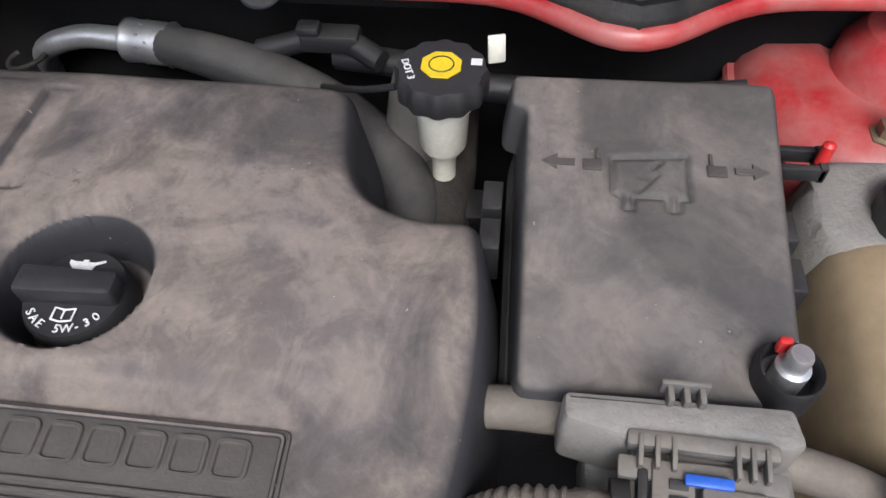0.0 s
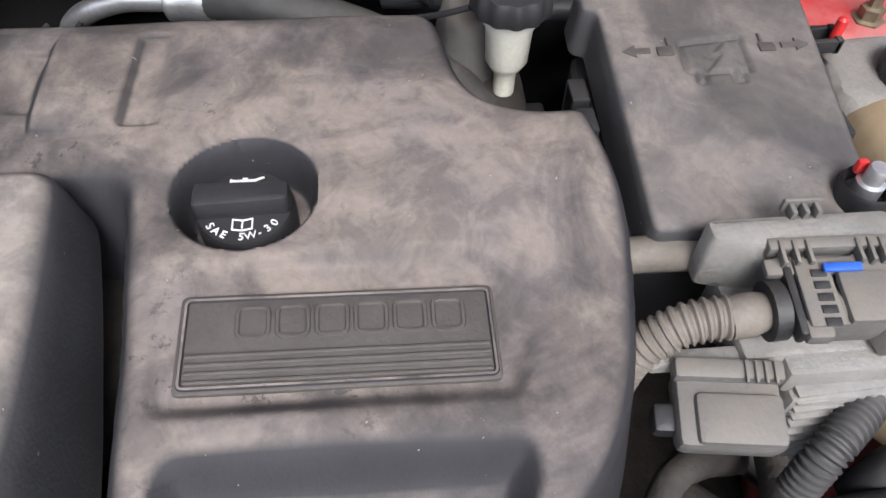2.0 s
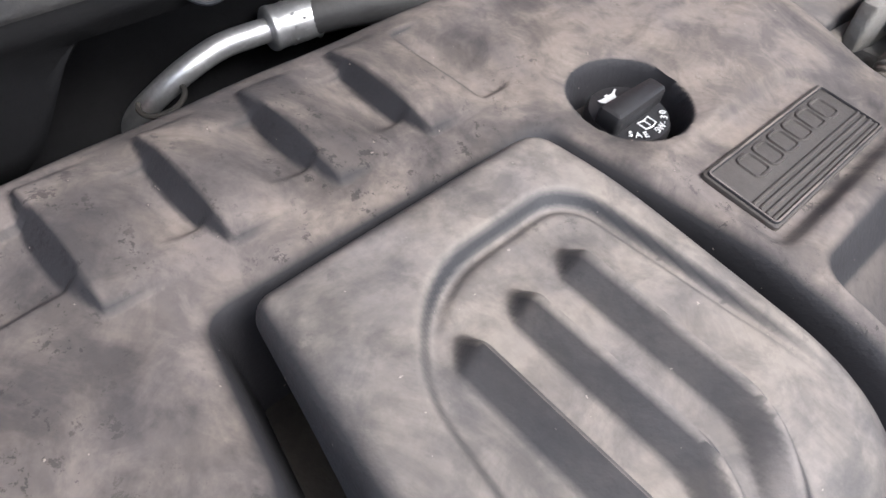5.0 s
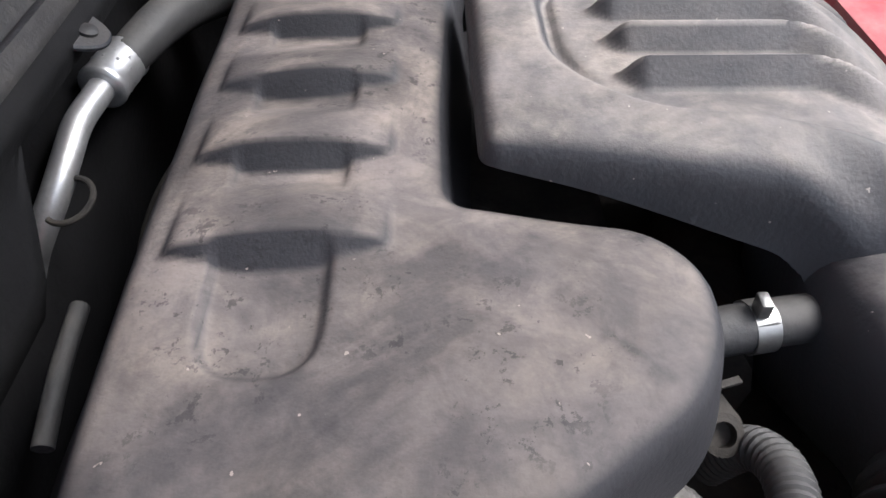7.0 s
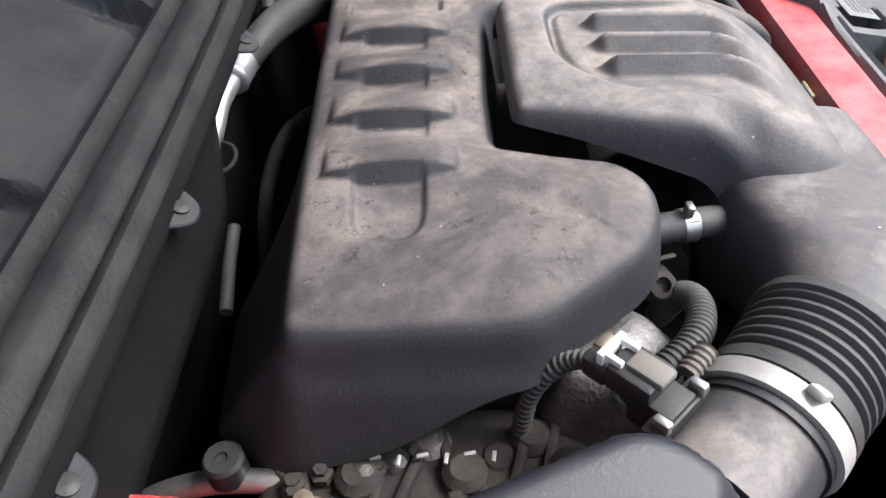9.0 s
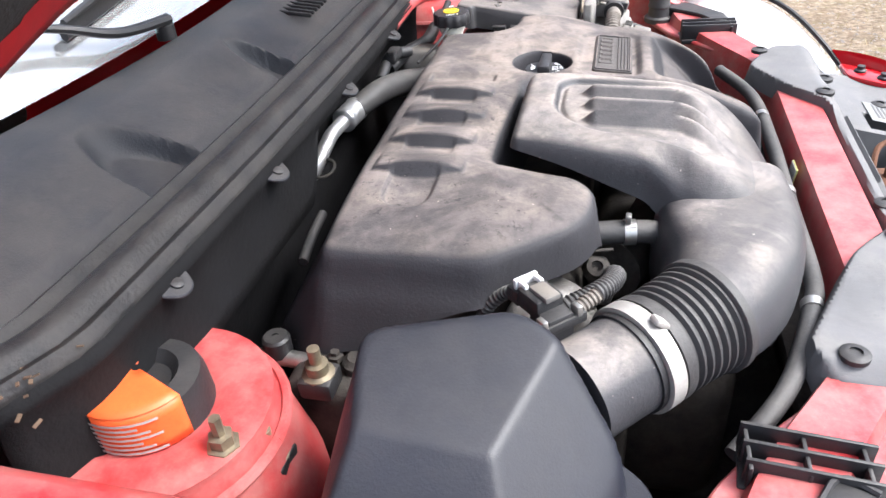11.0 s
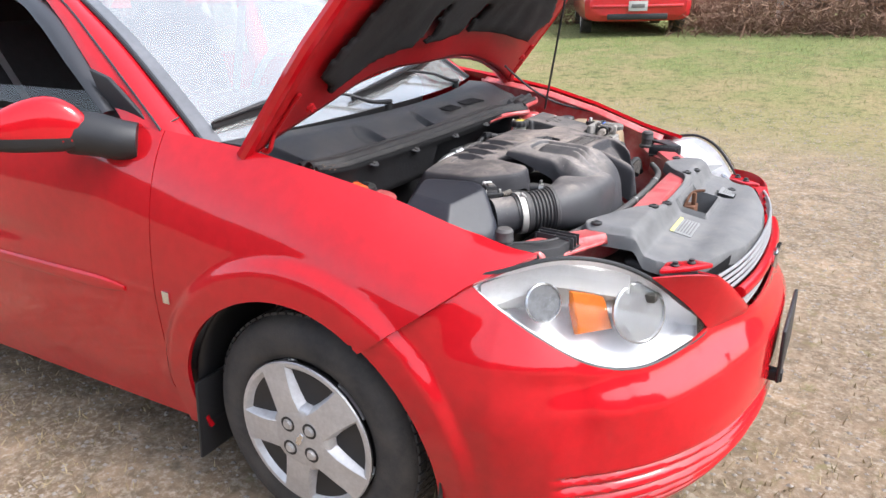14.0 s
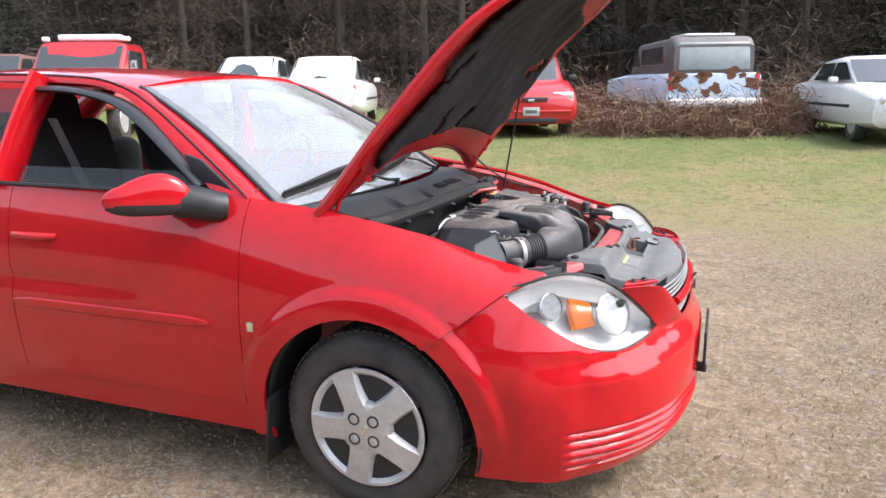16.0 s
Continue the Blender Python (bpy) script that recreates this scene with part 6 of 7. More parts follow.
# ---- engine under the covers ----
eng = thing("engine_block", "grimy aluminium engine and manifold under the covers", "engine", at=(0.25, 0.0, 0.42))
under(part("head", box((0.20, -0.03, 0.74), (0.26, 0.58, 0.16), 0.02, 3), "dark"), eng)
under(part("block", box((0.22, -0.03, 0.54), (0.34, 0.60, 0.28), 0.03, 3), "dark"), eng)
under(part("accessory_case", box((0.42, -0.05, 0.62), (0.16, 0.50, 0.22), 0.04, 3), "dark"), eng)
under(part("heat_shield", relief(rounded([(0.256, -0.345), (0.275, -0.285), (0.318, -0.270), (0.352, -0.312), (0.348, -0.345), (0.29, -0.356)], 0.022), lambda X, Y, d: 0.838 - 0.20 * np.hypot(X - 0.305, Y + 0.315) + 0.0015 * np.sin(X * 160) * np.sin(Y * 140), 0.004, 0.016, 0.05, 3.0), "alloy", None, "silver heat shield"), eng)
for i in range(14):
    c = (random.uniform(0.08, 0.28), random.uniform(-0.415, -0.35), random.uniform(0.770, 0.784))
    under(part("bolt_head", lathe([(0.0085, 0), (0.0085, 0.006), (0.005, 0.007), (0.005, 0.011), (0, 0.011)], 6, Matrix.Translation(c)), random.choice(("dark", "alloy", "dark", "dark"))), eng)
for i in range(9):
    c = Vector((0.075 + 0.024 * i, -0.372 + 0.016 * math.sin(i * 2.1), 0.772))
    under(part("casting_lug", lathe([(0.017, -0.02), (0.016, 0.004 + 0.006 * (i % 3)), (0.010, 0.010 + 0.006 * (i % 3)), (0.0, 0.010 + 0.006 * (i % 3))], 12, Matrix.Translation(c)), "alloy" if i == 4 else "dark"), eng)
    under(part("casting_rib", box(c + Vector((0.012, -0.012, 0.004)), (0.008, 0.060, 0.022), 0.003, rot=(0, 0, 25 * math.sin(i * 1.7))), "dark"), eng)
for i in range(6):
    x = 0.135 + 0.016 * i
    under(part("cable_marker", box((x, -0.376 - 0.003 * (i % 2), 0.793), (0.008, 0.0028, 0.003), 0.0006, rot=(0, 0, 80 if i % 2 else 10)), "paper"), eng)
under(part("timing_case", box((0.17, -0.375, 0.70), (0.24, 0.10, 0.16), 0.02, 3), "dark"), eng)
under(part("intake_runner", tube([(0.36, -0.2, 0.78), (0.40, -0.1, 0.76), (0.43, 0.02, 0.75)], 0.035, 14, 16), "dark"), eng)

# hoses and pipes
hs = part("heater_hose", tube([(0.32, -0.225, 0.842), (0.35, -0.222, 0.845), (0.395, -0.215, 0.845), (0.44, -0.20, 0.83)], 0.0125, 14, 20), "rubber")
tagged(hs, "short black heater hose with a spring clamp", "hose")
under(part("spring_clamp", lathe([(0.0120, -0.006), (0.0138, -0.006), (0.0138, 0.006), (0.0120, 0.006)], 24, aim_z((0.376, -0.218, 0.845), (1, 0.15, 0))), "steel"), hs)
under(part("clamp_ear", box((0.374, -0.220, 0.863), (0.006, 0.010, 0.010), 0.0015), "steel"), hs)
hs2 = part("coolant_hose", tube([(0.30, -0.372, 0.835), (0.318, -0.360, 0.851), (0.342, -0.342, 0.855), (0.357, -0.320, 0.852), (0.364, -0.292, 0.842), (0.360, -0.272, 0.825), (0.352, -0.262, 0.79)], 0.0105, 14, 60, ridge=0.0014, pitch=0.0045), "rubber")
tagged(hs2, "ribbed black conduit curving behind the bellows", "hose")
vb = part("valve_bracket", join(box((0.345, -0.258, 0.825), (0.024, 0.022, 0.020), 0.004, rot=(0, 15, 20)), lathe([(0.010, 0), (0.010, 0.008), (0.006, 0.009), (0.006, 0.003), (0, 0.003)], 18, aim_z((0.345, -0.268, 0.832), (0.1, -0.6, 0.8))), box((0.348, -0.250, 0.842), (0.026, 0.004, 0.002), 0.0005, rot=(0, 0, 15))), "dark")
tagged(vb, "small dark valve bracket behind the engine cover", "bracket")
sw = part("sensor_loom", tube([(0.277, -0.357, 0.868), (0.264, -0.350, 0.857), (0.250, -0.350, 0.842), (0.240, -0.352, 0.820), (0.235, -0.356, 0.785)], 0.0068, 12, 40, ridge=0.0015, pitch=0.005), "rubber")
tagged(sw, "ribbed wiring conduit from the air meter plug", "conduit")
ac = thing("ac_line", "bright aluminium pipe joined to a black rubber hose", "pipe", at=(-0.03, 0.03, 0.70))
under(part("metal_pipe", tube([(-0.068, -0.095, 0.765), (-0.052, -0.088, 0.795), (-0.036, -0.072, 0.820), (-0.028, -0.050, 0.837), (-0.026, -0.022, 0.846), (-0.023, 0.005, 0.848), (-0.020, 0.030, 0.848)], 0.0098, 18, 60), "pipe"), ac)
CL0, CL1 = Vector((-0.022, 0.019, 0.848)), Vector((-0.016, 0.061, 0.849))
under(part("crimp_sleeve", tube([tuple(CL0), tuple(CL0.lerp(CL1, 0.05)), tuple(CL0.lerp(CL1, 0.12)), tuple(CL0.lerp(CL1, 0.3)), tuple(CL0.lerp(CL1, 0.7)), tuple(CL0.lerp(CL1, 0.92)), tuple(CL1)], [0.0150, 0.0178, 0.0182, 0.0172, 0.0176, 0.0172, 0.0185], 26, 36), "pipe"), ac)
cl_axis = (CL1 - CL0).normalized()
for k in (0.45, 0.65):
    for i in range(12):
        a = 2 * math.pi * (i + 0.5 * (k == 0.45)) / 10
        q = aim_z(CL0.lerp(CL1, k), cl_axis) @ Vector((0.0164 * math.cos(a), 0.0164 * math.sin(a), 0))
        under(part("crimp_dimple", box(q, (0.0030, 0.0040, 0.0030), 0.0012), "pipe"), ac)
under(part("rubber_hose", tube([tuple(CL1 - Vector((0, 0.008, 0))), (0.004, 0.10, 0.856), (0.018, 0.16, 0.845), (0.045, 0.22, 0.828), (0.085, 0.262, 0.812), (0.13, 0.278, 0.80), (0.18, 0.285, 0.77), (0.22, 0.29, 0.70)], [0.0150, 0.0180, 0.0205, 0.0215, 0.0215, 0.021, 0.021], 18, 70), "rubber"), ac)
lp = part("second_pipe", tube([(0.010, -0.19, 0.60), (0.008, -0.12, 0.72), (0.012, -0.06, 0.775), (0.025, 0.02, 0.785), (0.05, 0.08, 0.77)], 0.0075, 14, 40), "dark")
tagged(lp, "thin dark metal pipe down the firewall", "pipe")
ring = [(-0.021 + 0.016 * math.cos(a), -0.078 + 0.018 * math.sin(a), 0.826 + 0.004 * math.sin(a)) for a in np.linspace(-2.2, 2.2, 16)]
tagged(part("hose_clip", tube(ring, 0.0022, 8, 30), "dark"), "small wire loop clip by the firewall", "clip")
dt = part("dipstick_tube", tube([(0.000, -0.148, 0.800), (0.004, -0.195, 0.799), (0.008, -0.240, 0.792)], 0.0060, 12, 16), "rubber")
tagged(dt, "dusty grey metal tube behind the engine cover", "pipe")
pp = part("brake_pipe", tube([(-0.040, -0.392, 0.735), (-0.028, -0.386, 0.762), (0.015, -0.378, 0.772), (0.070, -0.380, 0.771), (0.096, -0.386, 0.757), (0.100, -0.39, 0.70)], 0.009, 12, 30), "steel")
tagged(pp, "steel refrigerant pipe beside the filter box", "pipe")
tagged(part("port_cap", lathe([(0.010, 0.768), (0.010, 0.776), (0.0145, 0.777), (0.0145, 0.796), (0.012, 0.799), (0.004, 0.799), (0.004, 0.797), (0, 0.797)], 18, Matrix.Translation((0.032, -0.374, 0))), "black"), "black service port cap on the pipe", "cap")
for p in ((0.099, -0.424), (0.093, -0.520)):
    b = part("mounting_bolt", lathe([(0.016, 0.79), (0.016, 0.806), (0.011, 0.808), (0.011, 0.818), (0.006, 0.819), (0.006, 0.836), (0, 0.837)], 12, Matrix.Translation((*p, 0))), "brass")
    tagged(b, "rusty stud with a washer beside the filter box", "bolt", "filter box bolts")
    under(part("grommet", box((*p, 0.795), (0.034, 0.034, 0.022), 0.005), "black"), b)
fh = part("front_harness", tube([(0.47, -0.43, 0.765), (0.52, -0.36, 0.785), (0.555, -0.26, 0.793), (0.566, -0.20, 0.790), (0.570, -0.05, 0.783), (0.572, 0.12, 0.783), (0.562, 0.27, 0.788), (0.52, 0.36, 0.795)], 0.0095, 12, 90), "rubber")
tagged(fh, "black taped wiring harness along the radiator support", "harness")
for y, x, z in ((-0.255, 0.556, 0.793), (-0.02, 0.570, 0.783), (0.2, 0.568, 0.785)):
    under(part("cable_tie", lathe([(0.0095, -0.006), (0.0110, -0.006), (0.0110, 0.006), (0.0095, 0.006)], 16, aim_z((x, y, z), (0.1, 1, 0))), "steel"), fh)
tg = part("caution_tag", box((0.5875, 0.045, 0.772), (0.0015, 0.030, 0.036), 0.0004, rot=(0, 6, 0)), "ymark")
tagged(tg, "yellow and white caution tag on the radiator support", "label")
under(part("tag_text", box((0.5876, 0.045, 0.780), (0.0022, 0.028, 0.018), 0, rot=(0, 6, 0)), "paper"), tg)

# ---- fuse box ----
FB = [(0.082, 0.336), (0.080, 0.497), (0.281, 0.489), (0.284, 0.348), (0.110, 0.346), (0.108, 0.336)]
fb = thing("fuse_box", "dusty grey plastic fuse box with embossed symbols", "fuse box", at=(0.17, 0.42, 0.72))


def fuse_top(X, Y, d):
    z = 0.9045 - 0.17 * (X - 0.15)
    lines = []
    for pts, closed in ((((0.143, 0.397), (0.139, 0.440), (0.168, 0.440), (0.168, 0.434), (0.176, 0.434), (0.176, 0.428), (0.168, 0.428), (0.168, 0.409), (0.176, 0.409), (0.176, 0.403), (0.168, 0.403), (0.166, 0.397)), True),
                        (((0.143, 0.426), (0.155, 0.414), (0.152, 0.423), (0.165, 0.411)), False)):
        p = list(pts) + ([pts[0]] if closed else [])
        for (ax, ay), (bx, by) in zip(p, p[1:]):
            ex, ey = bx - ax, by - ay
            t = np.clip(((X - ax) * ex + (Y - ay) * ey) / (ex * ex + ey * ey), 0, 1)
            lines.append(np.hypot(X - ax - t * ex, Y - ay - t * ey))
    m = np.minimum.reduce(lines)
    return z - 0.0022 * smooth(0.0021, 0.0008, m)


under(part("fuse_lid", relief(rounded(FB, 0.008, 4), fuse_top, 0.0016, 0.006, 0.030, 9.0), "fuse", angle=60), fb)
under(part("fuse_case", prism(rounded([(0.086, 0.342), (0.083, 0.494), (0.279, 0.484), (0.283, 0.341), (0.11, 0.338)], 0.008), 0.72, 0.856, 0.003, 1), "black"), fb)


def arrow(x, y, s):
    lean = Matrix.Translation((x, y, 0.9043 - 0.17 * (x - 0.15))) @ Euler((0, math.atan(0.17), 0)).to_matrix().to_4x4()
    return prism([(-0.0022, 0), (-0.0022, 0.010 * s), (-0.0055, 0.010 * s), (0, 0.019 * s), (0.0055, 0.010 * s), (0.0022, 0.010 * s), (0.0022, 0)], 0, 0.0016, 0.0003, 1, lean)


for y0, s in ((0.376, -1), (0.466, 1)):
    under(part("arrow_symbol", arrow(0.148, y0, s), "plate"), fb)
    under(part("lock_symbol", join(box((0.149, y0 - s * 0.010, 0.9052), (0.008, 0.011, 0.0018), 0.0004), box((0.141, y0 - s * 0.013, 0.9066), (0.008, 0.002, 0.0018), 0.0003)), "plate"), fb)
for (x, y, s) in ((0.145, 0.330, 1), (0.175, 0.330, 1), (0.155, 0.499, 1), (0.19, 0.497, 1)):
    under(part("lid_clip", join(box((x, y, 0.866), (0.003, 0.012, 0.030), 0.001), box((x + 0.020, y, 0.866), (0.003, 0.012, 0.030), 0.001), box((x + 0.010, y, 0.880), (0.022, 0.012, 0.003), 0.001), box((x + 0.010, y, 0.853), (0.022, 0.012, 0.004), 0.001)), "black"), fb)
under(part("side_lug", join(box((0.107, 0.512, 0.883), (0.005, 0.034, 0.010), 0.001), box((0.123, 0.512, 0.883), (0.005, 0.034, 0.010), 0.001), box((0.115, 0.527, 0.883), (0.021, 0.005, 0.012), 0.001)), "black"), fb)
under(part("lug_pin", lathe([(0.004, 0.885), (0.004, 0.900), (0.002, 0.902), (0, 0.902)], 10, Matrix.Translation((0.116, 0.527, 0))), "red_plastic"), fb)
stud = part("terminal_stud", lathe([(0.0085, 0.880), (0.0085, 0.898), (0.0060, 0.899), (0.0060, 0.908), (0.0052, 0.910), (0.0, 0.910)], 20, Matrix.Translation((0.268, 0.478, 0))), "pipe")
tagged(stud, "zinc terminal stud in a black round holder on the fuse box", "stud")
under(part("stud_collar", lathe([(0.0155, 0.855), (0.0165, 0.894), (0.0150, 0.897), (0.0132, 0.894), (0.0130, 0.884), (0.0, 0.884)], 28, Matrix.Translation((0.268, 0.478, 0))), "black"), stud)
under(part("red_tab", box((0.259, 0.474, 0.902), (0.005, 0.007, 0.010), 0.002), "red_plastic"), stud)

# ---- engine control unit and plugs ----
ecu = thing("control_unit", "pale rough finned aluminium engine control unit, dusty", "control unit", at=(0.36, 0.43, 0.78))
under(part("casting", prism(rounded([(0.292, 0.370), (0.292, 0.473), (0.310, 0.476), (0.314, 0.462), (0.312, 0.394), (0.306, 0.370)], 0.004), 0.858, 0.903, 0.004, 2), "ecu"), ecu)
under(part("corner_block", box((0.348, 0.471, 0.876), (0.030, 0.036, 0.028), 0.005, rot=(0, 8, 12)), "ecu"), ecu)
under(part("casting_step", box((0.357, 0.446, 0.849), (0.024, 0.080, 0.022), 0.004), "ecu"), ecu)
under(part("casting_ledge", box((0.350, 0.372, 0.850), (0.010, 0.075, 0.012), 0.003), "ecu"), ecu)
under(part("casting_base", box((0.328, 0.434, 0.846), (0.060, 0.100, 0.030), 0.004), "ecu"), ecu)
for i in range(9):
    under(part("fin", box((0.369 + 0.0022 * i, 0.446 - 0.002 * i, 0.846 - 0.0052 * i), (0.010, 0.066 - 0.004 * i, 0.0024), 0.0008, rot=(0, 0, 3)), "ecu"), ecu)
under(part("fin_block", box((0.366, 0.440, 0.822), (0.022, 0.060, 0.044), 0.004), "ecu"), ecu)
under(part("edge_clip", join(box((0.292, 0.417, 0.905), (0.010, 0.003, 0.008), 0.001), box((0.292, 0.431, 0.905), (0.010, 0.003, 0.008), 0.001), box((0.292, 0.424, 0.905), (0.010, 0.003, 0.008), 0.001), box((0.288, 0.424, 0.906), (0.003, 0.022, 0.009), 0.001)), "plug"), ecu)
upper = thing("wiring_plug", "dusty grey wiring plug with a lever lock and blue tab", "connector", "control unit plugs", at=(0.325, 0.437, 0.86))
UP = Matrix.Translation((0.333, 0.429, 0.889)) @ Euler((radians(4), radians(6), radians(-4))).to_matrix().to_4x4()


def fit_box(m, *items):
    bm = join(*(box(c, size, b) for c, size, b in items))
    bmesh.ops.transform(bm, matrix=m, verts=bm.verts)
    return bm


under(part("plug_body", fit_box(UP, ((0, 0, -0.006), (0.044, 0.060, 0.022), 0.004), ((0.016, 0.006, -0.002), (0.024, 0.034, 0.026), 0.008)), "plug"), upper)
under(part("back_shelf", fit_box(UP, ((-0.020, 0.0, 0.010), (0.008, 0.064, 0.010), 0.002), ((-0.008, 0.0, 0.008), (0.010, 0.070, 0.005), 0.001)), "plug"), upper)
for k in (-0.026, -0.019, -0.012, 0.014, 0.020, 0.026):
    under(part("shelf_rib", fit_box(UP, ((-0.014, k, 0.013), (0.014, 0.0022, 0.007), 0.0006)), "plug"), upper)
under(part("lever", fit_box(UP, ((0.008, -0.012, 0.010), (0.040, 0.018, 0.005), 0.0015), ((0.028, -0.016, 0.006), (0.012, 0.014, 0.010), 0.003)), "plug"), upper)
for k in range(5):
    under(part("lever_slot", fit_box(UP, ((-0.002 + 0.007 * k, -0.010, 0.0128), (0.0045, 0.008, 0.0012), 0.0004)), "black"), upper)
under(part("lever_arm", fit_box(UP, ((0.012, -0.0245, 0.006), (0.040, 0.005, 0.012), 0.002)), "black"), upper)
under(part("cover_flap", fit_box(UP, ((0.012, 0.013, 0.011), (0.030, 0.028, 0.006), 0.003)), "plug"), upper)
under(part("lock_tab", fit_box(UP, ((-0.004, 0.002, 0.0148), (0.005, 0.020, 0.003), 0.001)), "blue"), upper)
lower = thing("wiring_plug", "tan dusty wiring plug with a ribbed grip", "connector", "control unit plugs", at=(0.375, 0.372, 0.85))
LP = Matrix.Translation((0.376, 0.371, 0.852)) @ Euler((radians(3), radians(10), radians(-8))).to_matrix().to_4x4()
under(part("plug_body", fit_box(LP, ((0.006, 0, -0.006), (0.042, 0.056, 0.020), 0.005), ((0.012, 0.004, 0.004), (0.028, 0.046, 0.008), 0.005)), "plug"), lower)
under(part("back_shelf", fit_box(LP, ((-0.014, 0.0, 0.004), (0.012, 0.058, 0.014), 0.003)), "plug"), lower)
for k in (0.008, 0.013, 0.018, 0.023):
    under(part("shelf_rib", fit_box(LP, ((-0.012, k, 0.0115), (0.012, 0.0016, 0.003), 0.0005)), "plug"), lower)
under(part("side_latch", fit_box(LP, ((0.010, -0.032, -0.010), (0.016, 0.014, 0.014), 0.003)), "black"), lower)
ch = thing("plug_loom", "dusty ribbed conduit running into the wiring plug", "conduit", at=(0.335, 0.36, 0.80))
under(part("conduit", tube([(0.342, 0.378, 0.880), (0.341, 0.360, 0.877), (0.342, 0.344, 0.870), (0.346, 0.326, 0.852), (0.354, 0.316, 0.82), (0.36, 0.31, 0.77)], 0.0125, 16, 50, ridge=0.0018, pitch=0.0050), "loom"), ch)
under(part("tape_wrap", tube([(0.343, 0.372, 0.880), (0.342, 0.384, 0.882), (0.342, 0.394, 0.884)], [0.0115, 0.0125, 0.0095], 14, 12), "loom"), ch)
under(part("collar", lathe([(0.013, -0.004), (0.0165, -0.004), (0.0165, 0.004), (0.013, 0.004)], 20, aim_z((0.342, 0.396, 0.884), (0, 1, 0.1))), "black"), ch)
th = part("tan_harness", tube([(0.282, 0.315, 0.855), (0.284, 0.36, 0.862), (0.286, 0.43, 0.852), (0.300, 0.52, 0.84), (0.31, 0.58, 0.80)], 0.0115, 14, 40), "loom")
tagged(th, "tan dusty wiring harness below the fuse box", "harness")
rc = part("ribbed_cable", tube([(0.412, 0.415, 0.80), (0.400, 0.428, 0.828), (0.382, 0.452, 0.832), (0.368, 0.470, 0.828), (0.345, 0.51, 0.81)], 0.0115, 14, 60, ridge=0.0018, pitch=0.0045), "rubber")
tagged(rc, "black ribbed cable conduit beside the control unit", "conduit")

# ---- brake fluid reservoir ----
BR = (0.083, 0.292)
brs = thing("brake_reservoir", "milky white brake fluid reservoir with a black cap", "fluid reservoir", at=(*BR, 0.80))
mb = Matrix.Translation((*BR, 0))
under(part("reservoir", lathe([(0.0085, 0.822), (0.0090, 0.842), (0.0125, 0.847), (0.0165, 0.854), (0.0180, 0.884), (0.0215, 0.890), (0.0215, 0.900), (0.0, 0.900)], 28, mb), "milk"), brs)
under(part("rear_chamber", relief(rounded([(0.00, 0.245), (0.055, 0.248), (0.066, 0.268), (0.060, 0.290), (0.0, 0.30)], 0.018), lambda X, Y, d: 0.868 + 0 * X, 0.004, 0.012, 0.06, 6), "plug", None, "clouded grey rear chamber"), brs)
cp = under(part("cap", lathe([(0.0285, 0.899), (0.0295, 0.901), (0.0295, 0.913), (0.0275, 0.9175), (0.0, 0.919)], 96, mb, (12, 0.035)), "cap", None, "black scalloped cap"), brs)
oct_pts = [(0.0135 * math.cos(a), 0.0135 * math.sin(a)) for a in np.linspace(0, 2 * math.pi, 9)[:-1] + 0.39]
under(part("yellow_print", prism(oct_pts, 0.9185, 0.9196, 0, 1, mb), "yellow"), cp)
under(part("print_ring", tube([(BR[0] + 0.0078 * math.cos(a), BR[1] + 0.0078 * math.sin(a), 0.9197) for a in np.linspace(0, 2 * math.pi, 25)], 0.0005, 5, 25, smooth=False), "cap"), cp)
under(writing("grade_text", "DOT 3", 0.0068, Matrix.Translation((BR[0] + 0.006, BR[1] - 0.0205, 0.9194)) @ Euler((0, 0, radians(20))).to_matrix().to_4x4(), "white", None), cp)
under(part("book_print", box((BR[0] - 0.004, BR[1] + 0.022, 0.9195), (0.006, 0.007, 0.0006), 0), "white"), cp)
under(part("cap_tether", tube([(BR[0], BR[1] - 0.03, 0.90), (0.07, 0.235, 0.885), (0.045, 0.20, 0.865)], 0.0025, 8, 16), "black"), brs)
mc = part("master_cylinder", tube([(-0.03, 0.285, 0.80), (0.06, 0.29, 0.80), (0.13, 0.295, 0.80)], [0.026, 0.024, 0.018], 18, 14), "dark")
tagged(mc, "dark cast brake master cylinder", "brake cylinder")
cn = part("sensor_plug", join(box((0.10, 0.315, 0.80), (0.03, 0.022, 0.022), 0.004), lathe([(0.012, 0), (0.012, 0.012), (0.005, 0.012), (0.005, 0.004), (0, 0.004)], 16, aim_z((0.145, 0.318, 0.80), (0.4, 0, 0.9)))), "black")
tagged(cn, "black sensor plug near the brake reservoir", "connector")
for k, pts in enumerate((((-0.005, 0.20, 0.855), (0.01, 0.26, 0.86), (0.03, 0.32, 0.86), (0.02, 0.42, 0.85)), ((0.0, 0.14, 0.86), (0.0, 0.20, 0.875), (0.02, 0.24, 0.87)), ((0.01, 0.36, 0.84), (0.03, 0.42, 0.86), (0.03, 0.50, 0.87)))):
    w = part("bay_cable", tube(pts, 0.011 - 0.002 * k, 10, 24), "black")
    tagged(w, "black cable along the firewall rail", "cable", "firewall cables")
sb = part("firewall_connector", join(box((0.005, 0.20, 0.878), (0.020, 0.045, 0.016), 0.004), box((0.008, 0.185, 0.888), (0.014, 0.018, 0.008), 0.003)), "black")
tagged(sb, "black connector block by the firewall", "connector")
tg2 = part("paper_flag", box((0.045, 0.325, 0.905), (0.003, 0.012, 0.020), 0.001, rot=(0, -10, 15)), "milk")
